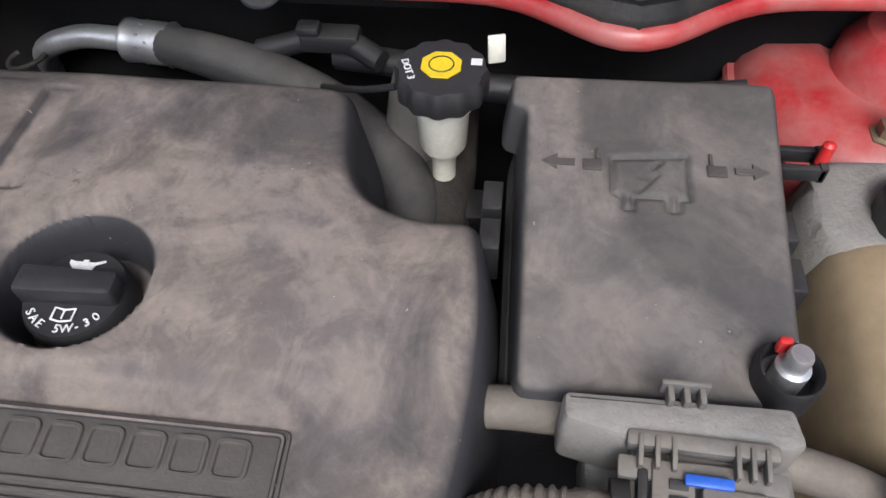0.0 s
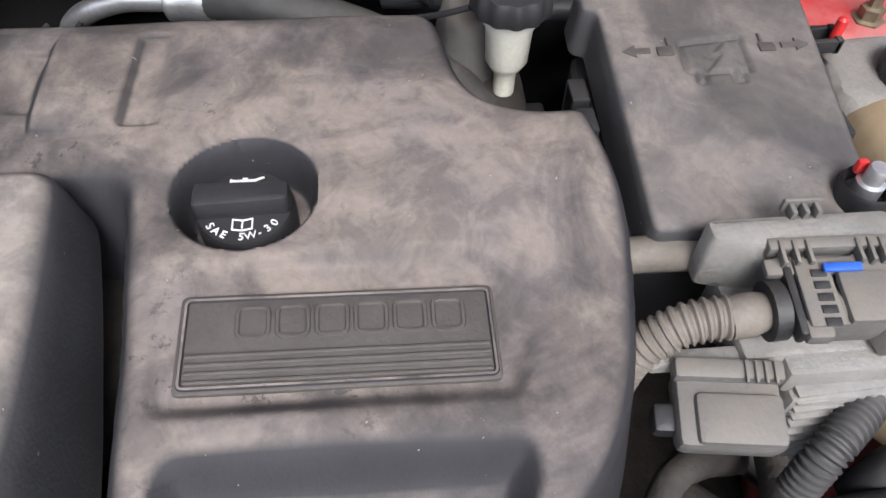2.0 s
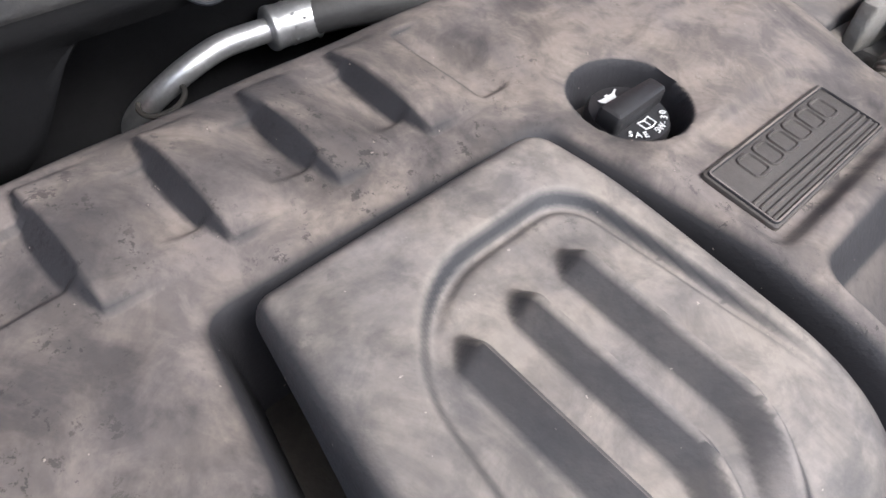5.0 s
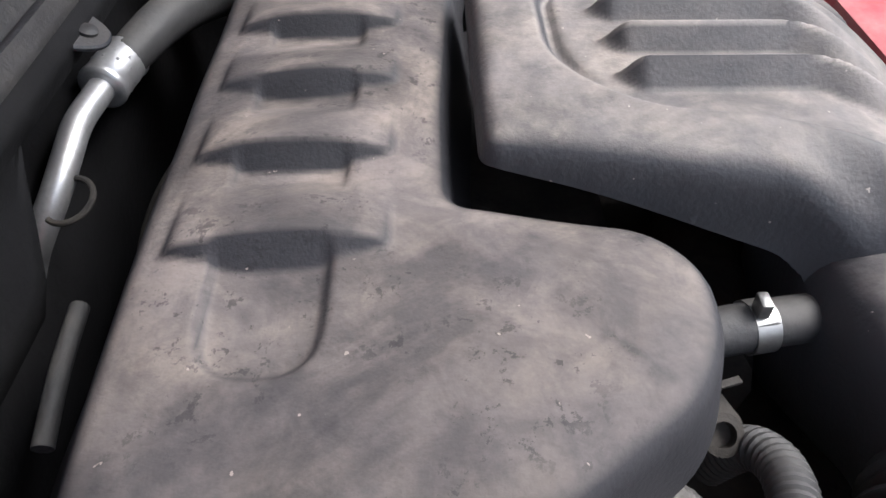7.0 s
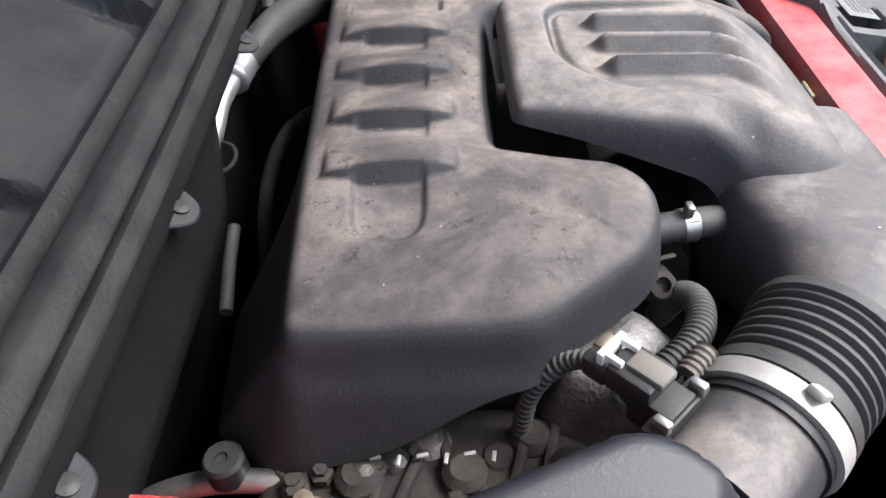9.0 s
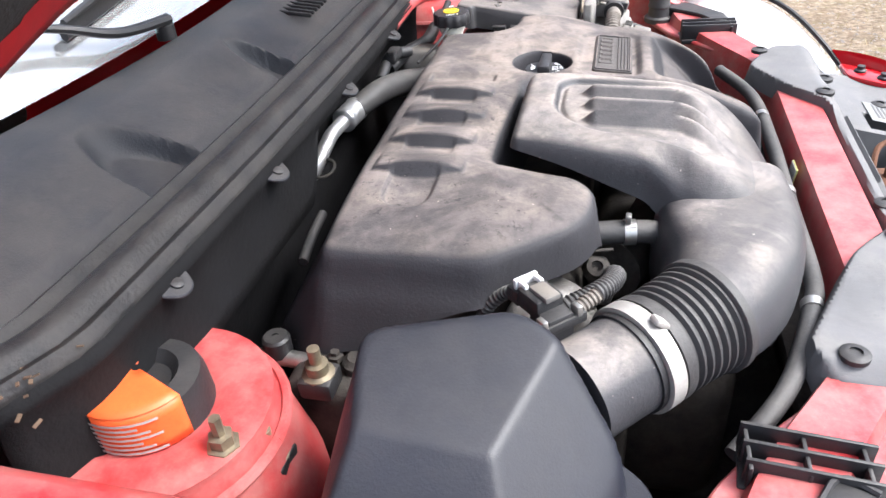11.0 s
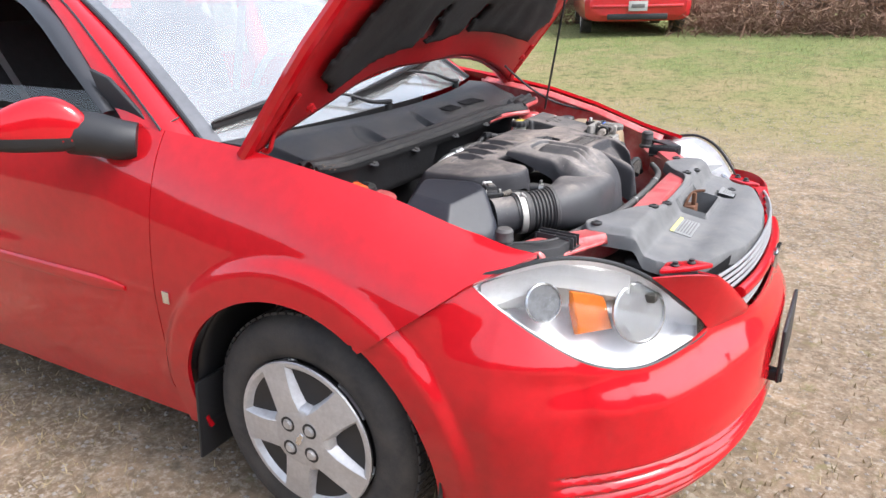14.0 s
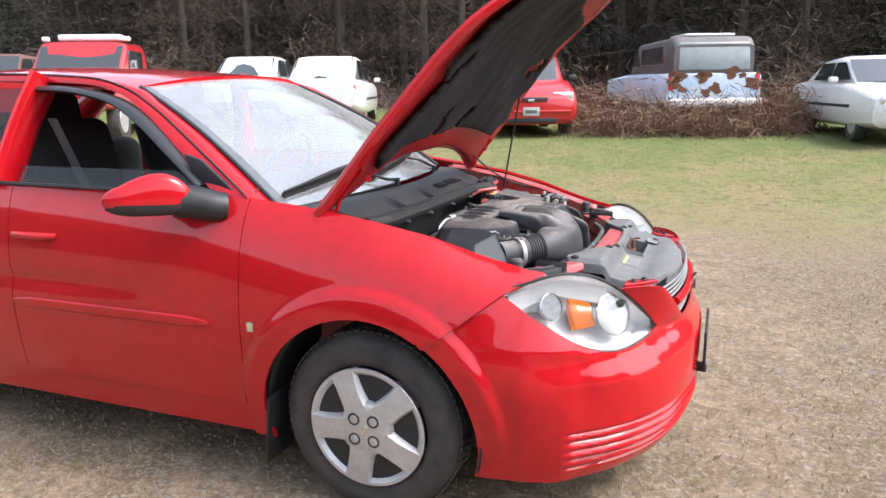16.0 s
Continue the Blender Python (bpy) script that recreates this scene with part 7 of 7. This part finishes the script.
tagged(tg2, "small white plastic tag behind the brake reservoir", "tag")

# ---- coolant tank ----
ct = thing("coolant_tank", "yellowed translucent coolant tank with a black cap", "coolant tank", at=(0.2, 0.63, 0.68))
under(part("tank", relief(rounded([(0.148, 0.528), (0.125, 0.60), (0.13, 0.70), (0.22, 0.715), (0.33, 0.69), (0.345, 0.57), (0.28, 0.534), (0.21, 0.530)], 0.022), lambda X, Y, d: 0.866 - 0.10 * np.clip(X - 0.18, 0, 1) + 0 * Y, 0.006, 0.03, 0.13, 7.0), "tank"), ct)
under(part("tank_cap", lathe([(0.026, 0.858), (0.027, 0.862), (0.027, 0.882), (0.022, 0.888), (0, 0.888)], 48, Matrix.Translation((0.142, 0.586, 0)), (16, 0.02)), "cap"), ct)
under(part("pale_shoulder", relief(rounded([(0.090, 0.535), (0.085, 0.62), (0.15, 0.64), (0.175, 0.56), (0.160, 0.528), (0.125, 0.522)], 0.015), lambda X, Y, d: 0.868 - 0.05 * np.clip(X - 0.10, 0, 1) + 0 * Y, 0.005, 0.012, 0.06, 7.0), "ecu", None, "pale moulded upper half"), ct)
under(part("tank_neck", lathe([(0.03, 0.84), (0.024, 0.852), (0.022, 0.862), (0, 0.862)], 24, Matrix.Translation((0.142, 0.586, 0))), "milk"), ct)
pc = part("power_cap", lathe([(0.030, 0.86), (0.031, 0.872), (0.024, 0.878), (0, 0.878)], 40, Matrix.Translation((0.33, 0.56, 0)), (10, 0.03)), "plug")
tagged(pc, "grey filler cap near the fuse box", "cap")
for k in range(10):
    p = (random.uniform(0.30, 0.46), random.uniform(0.34, 0.60), random.uniform(0.66, 0.75))
    c = part("bay_fitting", tube([p, (p[0] + random.uniform(-0.05, 0.05), p[1] + random.uniform(-0.08, 0.08), p[2] + 0.03), (p[0] + random.uniform(-0.08, 0.08), p[1] + random.uniform(-0.12, 0.12), p[2] - 0.02)], random.uniform(0.008, 0.018), 10, 16), random.choice(("dark", "black")))
    tagged(c, "grimy hose deep in the engine bay", "hose", "deep hoses")

# ---- far parked vehicles ----
PV = dict(
    far_red=mat("faded_red_paint", (0.52, 0.02, 0.025), 0.3, coat=0.7, var=0.1, var_scale=2),
    far_white=mat("white_car_paint", (0.84, 0.84, 0.82), 0.3, coat=0.6, var=0.06, var_scale=2),
    far_blue=mat("chalky_blue_paint", (0.44, 0.56, 0.70), 0.6, var=0.35, var_scale=1.6, tint=(0.66, 0.70, 0.74)),
    far_brown=mat("dull_brown_paint", (0.16, 0.07, 0.05), 0.6, var=0.2, var_scale=2),
    far_top=mat("weathered_dark_top", (0.13, 0.115, 0.11), 0.6, var=0.3, var_scale=3),
    # Grey base colour paints the sky reflection into the old truck's rear window.
    pale_glass=mat("sky_grey_far_glass", (0.30, 0.33, 0.34), 0.25, var=0.2, var_scale=4, spec=0.8),
    far_glass=mat("far_window_glass", (0.035, 0.04, 0.042), 0.08, spec=0.8, coat=0.5),
)
M.update(PV)


def profile_body(sections, seg=20):
    """Body rings along x: (x, half width, z low, z high, roundness)."""
    rings = []
    for x, hw, z0, z1, p in sections:
        ring = []
        for i in range(seg):
            a = 2 * math.pi * i / seg
            c, s = math.cos(a), math.sin(a)
            ring.append((x, hw * math.copysign(abs(c) ** p, c), (z0 + z1) / 2 + (z1 - z0) / 2 * math.copysign(abs(s) ** p, s)))
        rings.append(ring)
    return loft(rings)


def far_wheels(parent, xs, hw, r):
    for x in xs:
        for s in (-1, 1):
            m = Matrix.Translation((x, s * hw, r)) @ Euler((radians(-90 * s), 0, 0)).to_matrix().to_4x4()
            w = part("wheel", lathe([(r * 0.6, -0.18), (r * 0.95, -0.19), (r, -0.15), (r, -0.04), (r * 0.94, 0), (r * 0.66, 0.0), (r * 0.64, -0.02), (0, -0.03)], 28, m), "tyre", parent)
            part("rim", lathe([(r * 0.63, -0.02), (r * 0.60, 0.0), (r * 0.3, -0.012), (0, 0.0)], 20, m), "wheel", w)


def minivan():
    v = thing("red_minivan", "faded red minivan parked nose-on at the yard's edge", "minivan")
    part("body", profile_body([(2.30, 0.80, 0.35, 0.72, 0.35), (2.22, 0.88, 0.25, 0.82, 0.35), (1.7, 0.93, 0.22, 1.02, 0.32), (1.2, 0.94, 0.2, 1.12, 0.3), (-2.2, 0.94, 0.2, 1.15, 0.3), (-2.35, 0.90, 0.3, 1.1, 0.3)]), "far_red", v)
    part("cabin", profile_body([(1.35, 0.78, 0.95, 1.06, 0.35), (0.55, 0.76, 0.95, 1.66, 0.35), (0.2, 0.77, 0.95, 1.72, 0.3), (-2.1, 0.77, 0.95, 1.72, 0.3), (-2.3, 0.74, 0.95, 1.6, 0.3)]), "far_red", v)
    part("windscreen", surface(lambda u, w: (1.34 - 0.76 * w + 0.08 * (1 - u * u), u * (0.74 - 0.06 * w), 1.05 + 0.56 * w), np.linspace(-1, 1, 10), np.linspace(0, 1, 6)), "far_glass", v)
    for s in (-1, 1):
        part("headlamp", box((2.18, s * 0.62, 0.78), (0.12, 0.40, 0.15), 0.04, 3, rot=(0, 0, -14 * s)), "reflector", v)
        part("door_mirror", box((0.95, s * 1.02, 1.12), (0.10, 0.18, 0.12), 0.03, 3), "trim", v)
        part("side_window", surface(lambda u, w: (0.95 - 2.6 * u - 0.42 * w * (1 - u), s * (0.80 - 0.045 * w), 1.10 + 0.48 * w), np.linspace(0, 1, 5), np.linspace(0, 1, 4)), "far_glass", v)
    g = part("grille", box((2.27, 0, 0.70), (0.06, 0.66, 0.13), 0.04, 3), "trim", v)
    part("emblem", box((2.31, 0, 0.70), (0.01, 0.12, 0.05), 0.004), "chrome", g)
    part("bumper_strip", box((2.30, 0, 0.50), (0.05, 1.5, 0.05), 0.02), "far_red", v)
    pl = part("number_plate", box((2.34, 0, 0.50), (0.012, 0.31, 0.16), 0.004), "paper", v)
    part("plate_bar", box((2.348, 0, 0.50), (0.004, 0.22, 0.06), 0.001), "plug", pl)
    part("lower_intake", box((2.29, 0, 0.33), (0.04, 1.0, 0.10), 0.02), "trim", v)
    far_wheels(v, (1.35, -1.45), 0.90, 0.32)
    return v


def bronco():
    v = thing("old_blue_truck", "chalky blue and white old truck with rust patches, seen from behind", "truck")
    part("body", profile_body([(2.25, 0.96, 0.55, 1.10, 0.22), (0.6, 0.98, 0.5, 1.18, 0.2), (-2.2, 0.98, 0.5, 1.16, 0.2), (-2.28, 0.94, 0.55, 1.12, 0.25)]), "far_blue", v)
    part("cabin", profile_body([(0.75, 0.80, 1.1, 1.22, 0.25), (0.2, 0.80, 1.1, 1.84, 0.25), (-2.05, 0.82, 1.1, 1.86, 0.22), (-2.22, 0.80, 1.1, 1.70, 0.22)]), "far_top", v)
    part("rear_window", box((-2.205, 0, 1.47), (0.06, 1.42, 0.54), 0.05, 3, rot=(0, 5, 0)), "pale_glass", v)
    part("roof_rack", box((-1.5, 0, 1.90), (0.9, 1.0, 0.05), 0.02), "far_white", v)
    for s in (-1, 1):
        part("side_window", box((-0.9, s * 0.80, 1.52), (1.5, 0.05, 0.36), 0.05, 3), "far_glass", v)
        part("cab_window", box((0.22, s * 0.80, 1.50), (0.40, 0.05, 0.36), 0.05, 3), "far_glass", v)
        part("tail_lamp", box((-2.28, s * 0.86, 0.98), (0.04, 0.10, 0.32), 0.02), "red_plastic", v)
    part("tailgate", box((-2.27, 0, 0.92), (0.05, 1.42, 0.44), 0.03, 3), "far_blue", v)
    part("bumper", box((-2.38, 0, 0.58), (0.14, 1.86, 0.16), 0.04, 3), "far_white", v)
    rnd = random.Random(5)
    for i in range(12):
        y, z, r = rnd.uniform(-0.8, 0.85), rnd.uniform(0.75, 1.18), rnd.uniform(0.06, 0.17)
        o = [(r * (1 + 0.35 * math.sin(3 * a + i) + 0.2 * math.sin(7 * a)) * math.cos(a), 0.8 * r * (1 + 0.3 * math.sin(2 * a + i)) * math.sin(a)) for a in np.linspace(0, 2 * math.pi, 22, endpoint=False)]
        part("rust_patch", prism(o, 0, 0.010, 0.002, 1, Matrix.Translation((-2.292, y, z)) @ Euler((radians(90), 0, radians(-90))).to_matrix().to_4x4()), "rust", v, "flaking rust patch")
    far_wheels(v, (1.4, -1.3), 0.93, 0.37)
    return v


def sedan(color, name, label, cat="car", tall=0.0):
    v = thing(name, label, cat)
    part("body", profile_body([(2.42, 0.72, 0.35, 0.68, 0.4), (2.30, 0.86, 0.24, 0.76, 0.36), (1.5, 0.91, 0.2, 0.88, 0.32), (0.9, 0.92, 0.2, 0.94, 0.3), (-1.6, 0.92, 0.2, 0.98, 0.3), (-2.3, 0.86, 0.3, 0.95, 0.34), (-2.45, 0.75, 0.4, 0.85, 0.4)]), color, v)
    part("cabin", profile_body([(1.05, 0.74, 0.86, 0.93, 0.35), (0.25, 0.68, 0.86, 1.36 + tall, 0.4), (-0.2, 0.68, 0.86, 1.40 + tall, 0.4), (-1.0 - tall, 0.67, 0.86, 1.36 + tall, 0.4), (-1.85 - tall * 0.5, 0.70, 0.86, 0.98, 0.35)]), color, v)
    part("windscreen", surface(lambda u, w: (1.02 - 0.70 * w + 0.06 * (1 - u * u), u * (0.70 - 0.07 * w), 0.945 + (0.38 + tall) * w), np.linspace(-1, 1, 10), np.linspace(0, 1, 6)), "far_glass", v)
    part("rear_window", surface(lambda u, w: (-1.84 + 0.74 * w - 0.05 * (1 - u * u), u * (0.66 - 0.05 * w), 0.995 + (0.33 + tall) * w), np.linspace(-1, 1, 10), np.linspace(0, 1, 6)), "far_glass", v)
    for s in (-1, 1):
        for x0, x1, x2, x3 in ((0.82, -0.18, -0.18, 0.30), (-0.26, -1.25, -0.98, -0.26)):
            part("side_window", surface(lambda u, w: ((x0 + (x1 - x0) * u) * (1 - w) + (x3 + (x2 - x3) * u) * w, s * (0.745 - 0.075 * w), 0.98 + (0.30 + tall) * w), np.linspace(0, 1, 5), np.linspace(0, 1, 4)), "far_glass", v)
        part("headlamp", box((2.30, s * 0.60, 0.66), (0.10, 0.40, 0.13), 0.04, 3, rot=(0, 0, -16 * s)), "reflector", v)
        part("tail_lamp", box((-2.38, s * 0.58, 0.78), (0.08, 0.40, 0.14), 0.03, 3), "red_plastic", v)
        part("door_mirror", box((0.70, s * 0.98, 0.98), (0.10, 0.15, 0.10), 0.03, 3), color, v)
        part("side_strip", box((-0.1, s * 0.915, 0.56), (3.0, 0.02, 0.05), 0.008), "trim", v)
    far_wheels(v, (1.42, -1.35), 0.86, 0.31)
    return v


def pickup():
    v = thing("red_pickup", "red pickup truck with a white light bar on its roof", "truck")
    part("body", profile_body([(2.5, 0.92, 0.55, 1.02, 0.25), (1.0, 0.96, 0.5, 1.10, 0.22), (-2.5, 0.96, 0.5, 1.10, 0.22)]), "far_red", v)
    part("cabin", profile_body([(1.05, 0.80, 1.05, 1.15, 0.3), (0.5, 0.78, 1.05, 1.76, 0.3), (-0.5, 0.78, 1.05, 1.78, 0.3), (-0.75, 0.76, 1.05, 1.66, 0.3)]), "far_red", v)
    part("windscreen", surface(lambda u, w: (1.06 - 0.5 * w, u * 0.72, 1.16 + 0.52 * w), np.linspace(-1, 1, 6), np.linspace(0, 1, 4)), "far_glass", v)
    part("light_bar", box((0.0, 0, 1.86), (0.30, 1.15, 0.12), 0.04, 3), "far_white", v)
    for s in (-1, 1):
        part("marker_lamp", box((0.3, s * 0.72, 1.82), (0.08, 0.14, 0.09), 0.03, 3), "far_white", v)
        part("side_window", box((0.1, s * 0.78, 1.42), (0.85, 0.04, 0.36), 0.05, 3), "far_glass", v)
    far_wheels(v, (1.6, -1.5), 0.92, 0.37)
    return v


def stand(v, x, y, yaw):
    v.location, v.rotation_euler = (x, y, float(ground_z(np.array(x), np.array(y)))), (0, 0, radians(yaw))


stand(minivan(), -3.30, 12.9, -68)
stand(bronco(), -0.16, 14.9, 113)
stand(sedan("far_white", "white_sedan", "white four-door sedan parked beside the brush"), 3.5, 12.3, -80)
stand(sedan("far_white", "white_wagon", "white estate car half hidden behind the red car", "car", 0.12), -7.7, 12.6, 112)
stand(sedan("far_white", "white_hatchback", "white car roof showing behind the red car", "car", 0.1), -10.4, 13.6, 112)
stand(pickup(), -10.4, 8.2, -62)
stand(sedan("far_brown", "brown_car", "dull brown car at the edge of the yard", "car", 0.25), -13.6, 8.6, -60)

# ---- woods and brush ----
def bark_mat(name, color):
    return mat(name, color, 0.9, var=0.4, var_scale=6, bump=0.6, bump_scale=30)


M["bark"] = bark_mat("grey_brown_bark", (0.085, 0.068, 0.055))
M["needles"] = mat("dark_needles", (0.030, 0.030, 0.022), 0.85, var=0.5, var_scale=3, tint=(0.045, 0.038, 0.028))
M["twigs"] = mat("bare_brown_twigs", (0.095, 0.066, 0.054), 0.9, var=0.4, var_scale=3, tint=(0.13, 0.085, 0.06))
M["brush"] = mat("dry_brush", (0.22, 0.13, 0.08), 0.9, var=0.45, var_scale=4, tint=(0.14, 0.075, 0.05))
M["straw"] = mat("dry_straw", (0.36, 0.28, 0.16), 0.9, var=0.3, var_scale=6)
M["blade"] = mat("grass_blades", (0.20, 0.24, 0.09), 0.85, var=0.4, var_scale=2, tint=(0.40, 0.34, 0.19))


def slivers(rnd, count, place, size):
    """Thin crossed leaves or twigs as one soup of triangles."""
    verts, faces = [], []
    for _ in range(count):
        c, d, l, w = place(rnd), None, *size(rnd)
        d = Vector((rnd.gauss(0, 1), rnd.gauss(0, 1), rnd.gauss(0.3, 0.8))).normalized()
        s = d.orthogonal().normalized()
        s.rotate(Matrix.Rotation(rnd.uniform(0, 6.28), 3, d))
        k = len(verts)
        verts += [tuple(c - s * w), tuple(c + d * l), tuple(c + s * w), tuple(c - d * l * 0.4)]
        faces.append((k, k + 1, k + 2, k + 3))
    return verts, [], faces


def tree(rnd, conifer):
    h = rnd.uniform(9, 13)
    t = thing("conifer" if conifer else "bare_tree", "dark evergreen tree at the edge of the woods" if conifer else "bare grey-brown tree at the edge of the woods", "tree", "woods")
    lean = Vector((rnd.uniform(-0.4, 0.4), rnd.uniform(-0.4, 0.4), 0))
    limbs = [tube([(0, 0, -0.2), tuple(lean * 0.4 + Vector((0, 0, h * 0.5))), tuple(lean + Vector((0, 0, h)))], [0.17, 0.11, 0.03], 8, 10)]
    for i in range(14 if conifer else 12):
        z = h * rnd.uniform(0.10, 0.9)
        a = rnd.uniform(0, 6.28)
        r = (h - z) * 0.26 + 0.6 if conifer else rnd.uniform(1.0, 2.4)
        rise = -0.1 * r if conifer else 0.7 * r
        b = lean * (z / h) + Vector((0, 0, z))
        limbs.append(tube([tuple(b), tuple(b + Vector((math.cos(a) * r * 0.5, math.sin(a) * r * 0.5, rise * 0.4))), tuple(b + Vector((math.cos(a) * r, math.sin(a) * r, rise)))], [0.05, 0.03, 0.01], 5, 4))
    part("trunk", join(*limbs), "bark", t)

    def place(g):
        z = h * g.uniform(0.06, 1.0) if conifer else h * g.uniform(0.12, 1.0)
        r = ((h - z) * 0.27 + 0.35) * math.sqrt(g.random()) if conifer else 2.3 * math.sqrt(g.random()) * (0.55 + 0.45 * math.sin(z / h * 3.1))
        a = g.uniform(0, 6.28)
        layer = 0.25 * math.sin(z * 4.0)
        return Vector((math.cos(a) * r, math.sin(a) * r, z + layer * r * 0.3)) + lean * (z / h)

    part("crown", slivers(rnd, 5200 if conifer else 3600, place, (lambda g: (g.uniform(0.18, 0.42), g.uniform(0.012, 0.03))) if conifer else (lambda g: (g.uniform(0.25, 0.6), g.uniform(0.005, 0.012)))), "needles" if conifer else "twigs", t)
    return t


rnd = random.Random(11)
kinds = [tree(rnd, True), tree(rnd, True), tree(rnd, False), tree(rnd, False)]
spots = []
for i in range(64):
    x = -34 + 56 * i / 63 + rnd.uniform(-0.8, 0.8)
    spots.append((x, 21 + rnd.uniform(0, 7) + 0.12 * max(0, -x - 6)))
for i, (x, y) in enumerate(spots):
    k = kinds[i % 4] if i >= 4 else None
    m = Matrix.Translation((x, y, float(ground_z(np.array(x), np.array(y))))) @ Euler((0, 0, rnd.uniform(0, 6.28))).to_matrix().to_4x4()
    if k is None:
        kinds[i].matrix_basis = m
    else:
        copy_thing(k, m)


def brush_place(g):
    x = g.uniform(-32, 22)
    y = g.gauss(20.0, 1.3)
    z = float(ground_z(np.array(x), np.array(y)))
    return Vector((x, y, z + abs(g.gauss(0, 0.7 + 0.5 * math.sin(x * 0.9)))))


tagged(part("underbrush", slivers(random.Random(3), 40000, brush_place, lambda g: (g.uniform(0.15, 0.5), g.uniform(0.006, 0.018))), "twigs"), "tangled brown underbrush in front of the woods", "brush", kind="stuff")


def far_wood(g):
    x = g.uniform(-45, 34)
    return Vector((x, g.uniform(31, 36), g.uniform(0.4, 13)))


tagged(part("far_woods", slivers(random.Random(4), 30000, far_wood, lambda g: (g.uniform(0.4, 1.2), g.uniform(0.05, 0.16))), "needles"), "dense dark woods behind the yard", "woods", kind="stuff")
# Added ring, never in view: cuts low sky light and darkens the paint's reflections.
ring_pts = [(-1 + 27 * math.cos(a), -2 + 25 * math.sin(a)) for a in np.linspace(radians(175), radians(372), 60)]
tagged(part("unseen_woods_ring", surface(lambda i, z: (*ring_pts[int(i)], z * (1 + 0.03 * math.sin(i * 2.3) + 0.02 * math.sin(i * 5.1))), range(60), np.linspace(-1, 6.5, 8)), M["needles"]), "unseen dark ring added around the yard to block low sky light", "woods", kind="structure")
back = part("woods_backdrop", surface(lambda u, z: (u, 37 + 0.02 * abs(u), z), np.linspace(-70, 60, 40), np.linspace(-1, 15, 8)), M["bark"])
tagged(back, "dark depth of the woods", "woods", kind="structure")


def weeds(g):
    c = g.choice(((-0.9, 11.6, 0.9, 0.6), (0.3, 11.9, 1.2, 0.55), (0.9, 11.7, 1.0, 0.6), (1.9, 12.4, 0.5, 0.8), (2.2, 13.2, 0.6, 0.6), (-5.2, 14.0, 1.0, 0.9), (-1.6, 13.0, 0.6, 0.8)))
    x, y = g.gauss(c[0], c[2] * 0.55), g.gauss(c[1], 0.35)
    return Vector((x, y, float(ground_z(np.array(x), np.array(y))) + abs(g.gauss(0, c[3] * 0.55))))


tagged(part("dry_brush", slivers(random.Random(8), 10000, weeds, lambda g: (g.uniform(0.10, 0.38), g.uniform(0.004, 0.012))), "brush"), "reddish brown dry brush in front of the old truck", "brush", kind="stuff")


def blades(count, seed, where, hh, ww):
    g = random.Random(seed)
    verts, faces = [], []
    for _ in range(count):
        x, y = where(g)
        z = float(ground_z(np.array(x), np.array(y)))
        a, h, w = g.uniform(0, 6.28), g.uniform(*hh), g.uniform(*ww)
        dx, dy = math.cos(a), math.sin(a)
        lx, ly = g.gauss(0, h * 0.6), g.gauss(0, h * 0.6)
        k = len(verts)
        verts += [(x - dx * w, y - dy * w, z - 0.004), (x + dx * w, y + dy * w, z - 0.004), (x + lx, y + ly, z + h)]
        faces.append((k, k + 1, k + 2))
    return verts, [], faces


def lawn(g):
    while True:
        x, y = g.uniform(-8, 9), g.uniform(3.6, 15)
        if g.random() < 0.25 + 0.75 * smooth(4.5, 9, y):
            return x, y


tagged(part("grass", blades(70000, 21, lawn, (0.012, 0.04), (0.002, 0.005)), "blade"), "short patchy green and straw grass", "grass", kind="stuff")


def near_ground(g):
    c = g.choice(((-1.6, -1.4), (1.3, -0.7), (0.9, -1.3), (2.2, 0.8), (3.0, 3.0), (-0.9, -1.9), (1.9, -1.6), (2.4, 2.2)))
    return g.gauss(c[0], 0.55), g.gauss(c[1], 0.5)


tagged(part("dry_grass", blades(26000, 22, near_ground, (0.008, 0.032), (0.0015, 0.004)), "straw"), "flattened dry straw on the dirt", "grass", kind="stuff")


def pebbles(count, seed):
    g = random.Random(seed)
    verts, faces = [], []
    base = [(1, 0, 0), (0, 1, 0), (-1, 0, 0), (0, -1, 0), (0, 0, 1)]
    for _ in range(count):
        x, y = g.uniform(-2.5, 6), g.uniform(-2.6, 6)
        s = g.uniform(0.004, 0.013)
        z = float(ground_z(np.array(x), np.array(y)))
        a = g.uniform(0, 6.28)
        k = len(verts)
        for px, py, pz in base:
            verts.append((x + s * (px * math.cos(a) - py * math.sin(a)), y + s * 0.8 * (px * math.sin(a) + py * math.cos(a)), z + s * 0.5 * pz))
        faces += [(k, k + 1, k + 4), (k + 1, k + 2, k + 4), (k + 2, k + 3, k + 4), (k + 3, k, k + 4)]
    return verts, [], faces


M["pebble"] = mat("grey_pebbles", (0.28, 0.245, 0.21), 0.85, var=0.4, var_scale=9)
tagged(part("gravel", pebbles(30000, 30), "pebble"), "loose grey-tan gravel on the yard", "gravel", kind="stuff")
